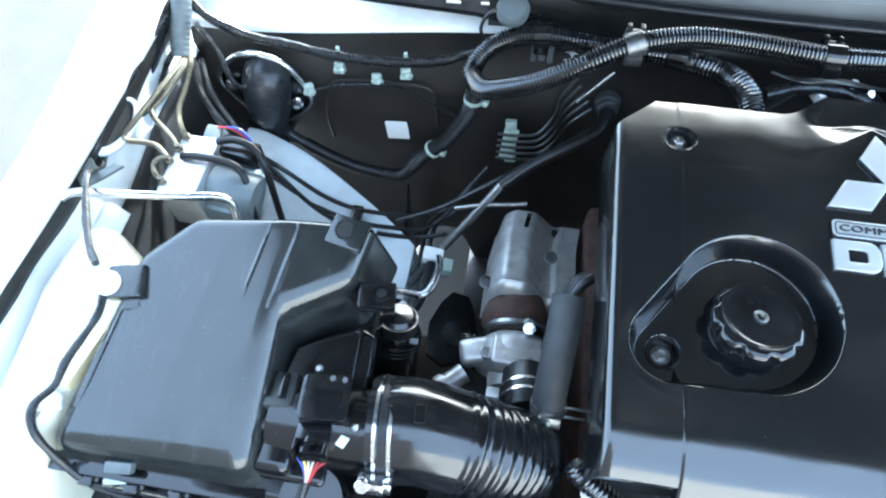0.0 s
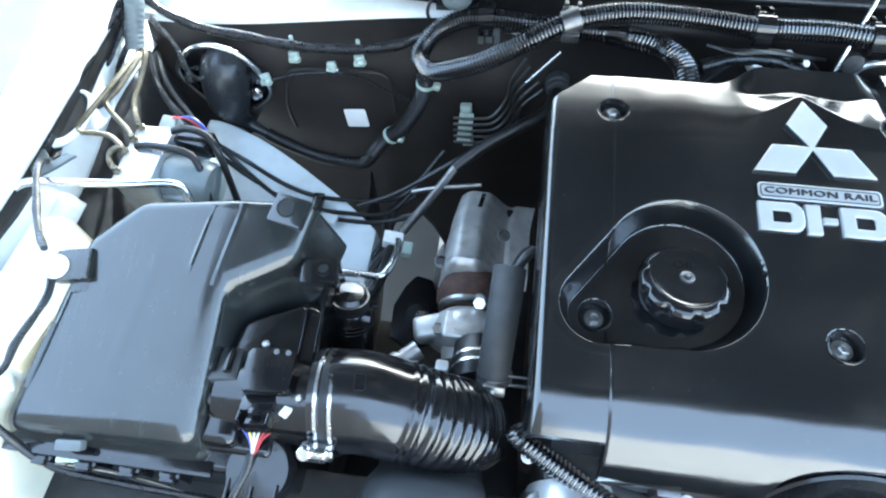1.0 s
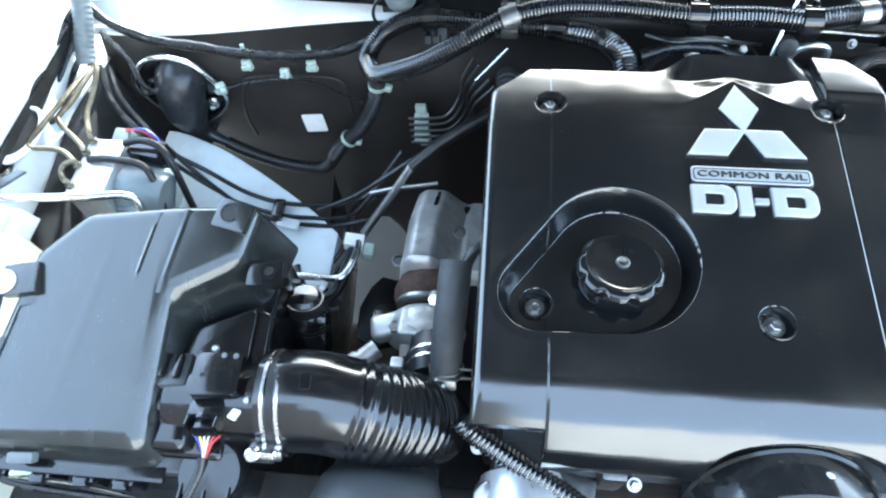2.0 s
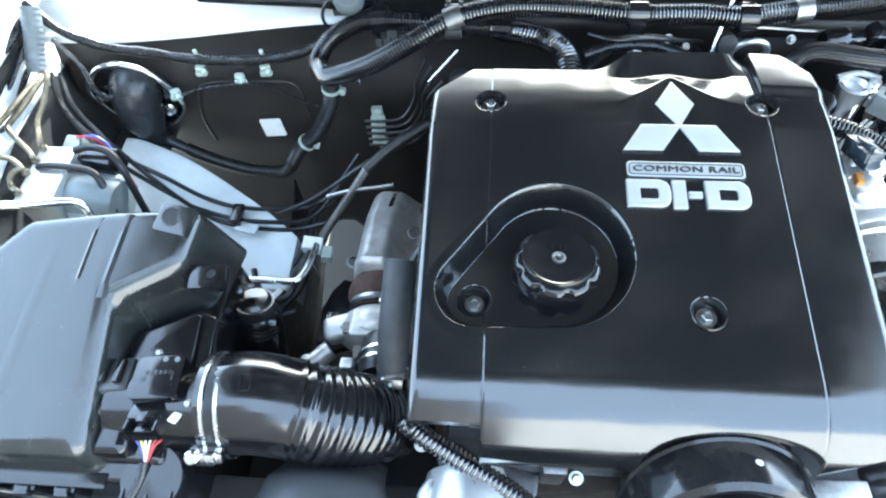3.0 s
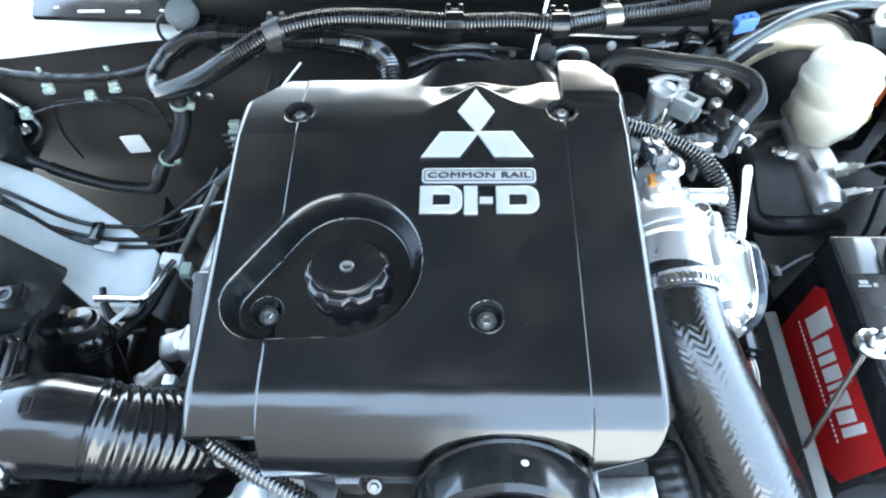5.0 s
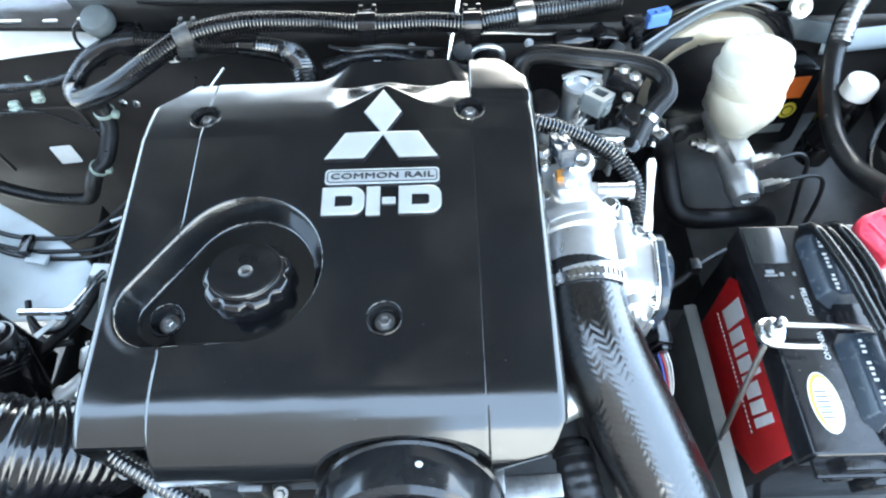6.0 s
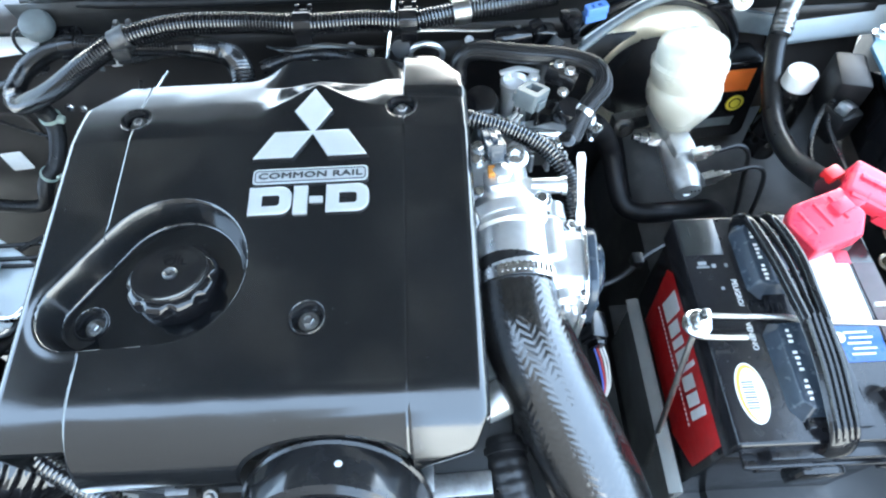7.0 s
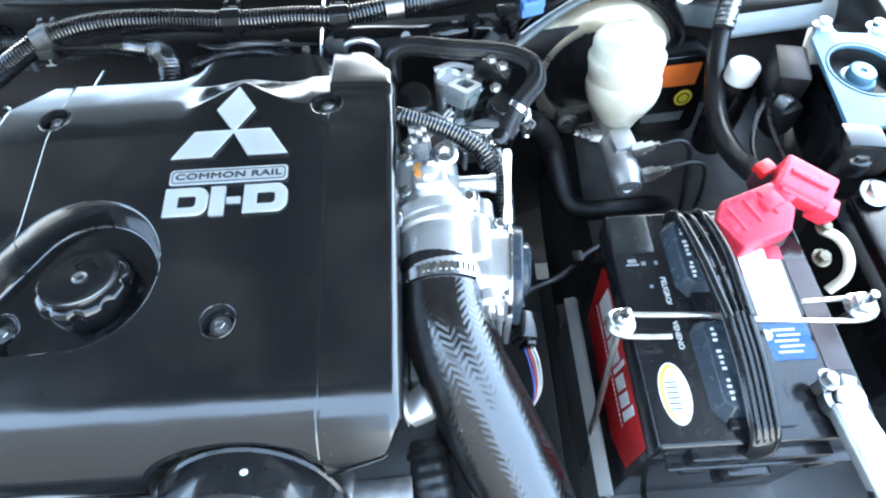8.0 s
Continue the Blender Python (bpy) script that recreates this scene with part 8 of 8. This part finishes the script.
def far_corner():
    c = thing("fluid_bottle", "small dark bottle with white cap", "fluid bottle", (0.885, 0.50, 0.80))
    bm = B()
    lathe(bm, (0.886, 0.505, 0.80), (0, 0, 1), [(0.021, 0), (0.0225, 0.03), (0.021, 0.034), (0.0225, 0.038), (0.0225, 0.095), (0.020, 0.108), (0.016, 0.118)], 32)
    part("bottle", bm, M_PLASTIC2, c)
    bm = B()
    lathe(bm, (0.885, 0.503, 0.914), (0, 0, 1), [(0.0180, 0), (0.0180, 0.016), (0.0165, 0.0185), (0, 0.020)], 32)
    part("cap", bm, M_WHITEPL, c)
    s = thing("siren_unit", "metal plate, skylight blue put into its colour, with recessed round siren", "siren", (0.98, 0.45, 0.86))
    m = pose(0.985, 0.446, 0.962, 0, 4, -6)
    bm = shape_mesh([[(-0.046, -0.078), (0.065, -0.070), (0.072, 0.066), (0.040, 0.070), (0.036, 0.084), (0.026, 0.084), (0.020, 0.064), (-0.016, 0.062), (-0.024, 0.080), (-0.036, 0.080), (-0.040, 0.060), (-0.047, 0.050)], disc_outline(-0.003, 0.006, 0.0375, 40)], 0.003, 0.0008, m)
    part("plate", bm, M_BLUEPLATE, s)
    bm = B()
    lathe(bm, m @ Vector((-0.003, 0.006, -0.016)), m.to_3x3() @ Vector((0, 0, 1)), [(0.0385, 0.018), (0.041, 0.019), (0.041, 0.0165), (0.0375, 0.016), (0.034, 0.0), (0.0, 0.0)], 40, caps=False)
    part("recess", bm, M_SHELL, s)
    bm = B()
    lathe(bm, m @ Vector((-0.003, 0.006, -0.016)), m.to_3x3() @ Vector((0, 0, 1)), [(0.020, 0), (0.018, 0.006), (0.0145, 0.007), (0.0145, 0.014), (0.013, 0.016), (0.004, 0.016), (0.003, 0.014), (0, 0.014)], 36)
    part("hub", bm, M_BLUEPLATE, s)
    for q in ((-0.030, 0.072), (0.031, 0.076)):
        bm = B()
        hex_bolt(bm, m @ Vector((*q, 0.002)), (0, 0, 1), 0.007, 0.008)
        part("bolt", bm, M_CHROME, s)
    bm = B()
    box(bm, m @ Vector((0.008, -0.018, -0.049)), (0.10, 0.11, 0.06), 0.005, (0, 4, -6))
    box(bm, m @ Vector((0.008, -0.052, -0.012)), (0.10, 0.036, 0.018), 0.004, (0, 4, -6))
    box(bm, m @ Vector((-0.035, -0.092, -0.02)), (0.04, 0.030, 0.05), 0.005, (0, 4, -6))
    part("case", bm, M_PLASTIC2, s)
    bm = B()
    box(bm, m @ Vector((0.005, -0.088, -0.03)), (0.028, 0.010, 0.06), 0.003, (10, 4, -6))
    part("leg", bm, M_DARKPANEL, s)
    for k in range(3):
        bm = B()
        tube(bm, [m @ Vector((0.02, -0.085 - 0.008 * k, -0.03 - 0.012 * k)), m @ Vector((0.08, -0.08 - 0.008 * k, -0.03 - 0.012 * k))], 0.003, 8)
        part("fin", bm, M_STEEL, s)
    r = thing("relay_block", "black relay block beside the siren", "relay", (0.915, 0.45, 0.87))
    bm = B()
    box(bm, (0.918, 0.475, 0.930), (0.034, 0.055, 0.06), 0.005, (0, 0, -14))
    box(bm, (0.908, 0.44, 0.915), (0.03, 0.03, 0.04), 0.005, (0, 0, 20))
    part("case", bm, M_SHELL, r)
    bm = B()
    box(bm, (0.905, 0.437, 0.938), (0.020, 0.016, 0.014), 0.004, (0, 20, 30))
    part("plug", bm, M_DULL, r)
    for p in ([(0.893, 0.452, 0.93), (0.885, 0.44, 0.915), (0.883, 0.42, 0.89), (0.90, 0.40, 0.86)], [(0.90, 0.46, 0.94), (0.893, 0.43, 0.92), (0.905, 0.395, 0.90), (0.93, 0.37, 0.87)]):
        bm = B()
        tube(bm, p, 0.003, 8)
        solo("relay_wire", bm, M_TAPE, "black taped wire at the relay block", "wire", group="relay wires")
    bm = B()
    fb = thing("fuse_box", "black plastic fuse box beside the battery", "fuse box", (0.985, 0.24, 0.80))
    box(bm, (0.985, 0.24, 0.86), (0.11, 0.20, 0.10), 0.01, (0, -6, 0))
    part("body", bm, M_PLASTIC2, fb)
    bm = B()
    box(bm, (0.985, 0.24, 0.915), (0.09, 0.17, 0.012), 0.004, (0, -6, 0))
    part("lid", bm, M_PLASTIC2, fb)
    bm = B()
    hex_bolt(bm, (0.958, 0.32, 0.925), (0, -0.2, 1), 0.010, 0.008)
    solo("fuse_box_bolt", bm, M_CHROME, "bright bolt beside the fuse box", "bolt")
    # taped loom up to the cowl corner
    bm = B()
    tube(bm, [(0.905, 0.612, 0.962), (0.895, 0.600, 0.962), (0.884, 0.582, 0.953), (0.876, 0.563, 0.938)], lambda s, t: 0.0118 + 0.0005 * math.sin(s * 700) + 0.0004 * math.sin(s * 1130 + 1), 18, 0.001)
    solo("foil_sleeve", bm, M_STEEL, "shiny foil sleeve on the battery cable", "sleeve")
    def corner(u, v):
        x = 0.90 + 0.20 * u
        a = v * math.pi * 0.5
        return Vector((x, 0.615 + 0.05 * math.sin(a) ** 2 + 0.03 * v, 0.875 + 0.07 * math.sin(a) + 0.02 * u))
    sheet("cowl_corner", corner, 10, 16, M_INNER, "grey white painted corner of the cowl", "cowl panel")
    bm = B()
    box(bm, (0.855, 0.628, 0.912), (0.11, 0.02, 0.028), 0.006, (-15, 12, 0))
    solo("cowl_bracket", bm, M_GREYCONN, "grey pressed bracket under the cowl corner", "bracket")
    bm = B()
    box(bm, (0.822, 0.610, 0.948), (0.05, 0.010, 0.006), 0.002)
    solo("cowl_vent", bm, M_PLASTIC2, "dark slot vent in the cowl corner", "vent")
    k = thing("cowl_plug", "round white plug on the cowl", "plug", (0.838, 0.612, 0.95))
    bm = B()
    lathe(bm, (0.838, 0.612, 0.953), (0, -0.7, 0.7), [(0.013, -0.004), (0.014, 0.0), (0.013, 0.004), (0.008, 0.006), (0, 0.006)], 26)
    part("disc", bm, M_WHITEPL, k)
    bm = B()
    lathe(bm, (0.838, 0.607, 0.957), (0, -0.7, 0.7), [(0.005, 0), (0.005, 0.002), (0, 0.003)], 14)
    part("centre", bm, M_GOLD, k)


for build in (ground, unseen_wall, hood, firewall, cowl, fenders, unseen_front_panel, unseen_floor_slab, undertray, engine_block, engine_cover, oil_cap, air_box, flow_sensor, intake_pipe, washer_tank, prop_rod, abs_unit, brake_pipes, wall_fittings, harnesses, corrugated_hoses, wall_tags, hose_lines, turbo, front_parts, throttle_body, valve_cluster, carbon_hose, brake_master, battery, far_corner):
    build()
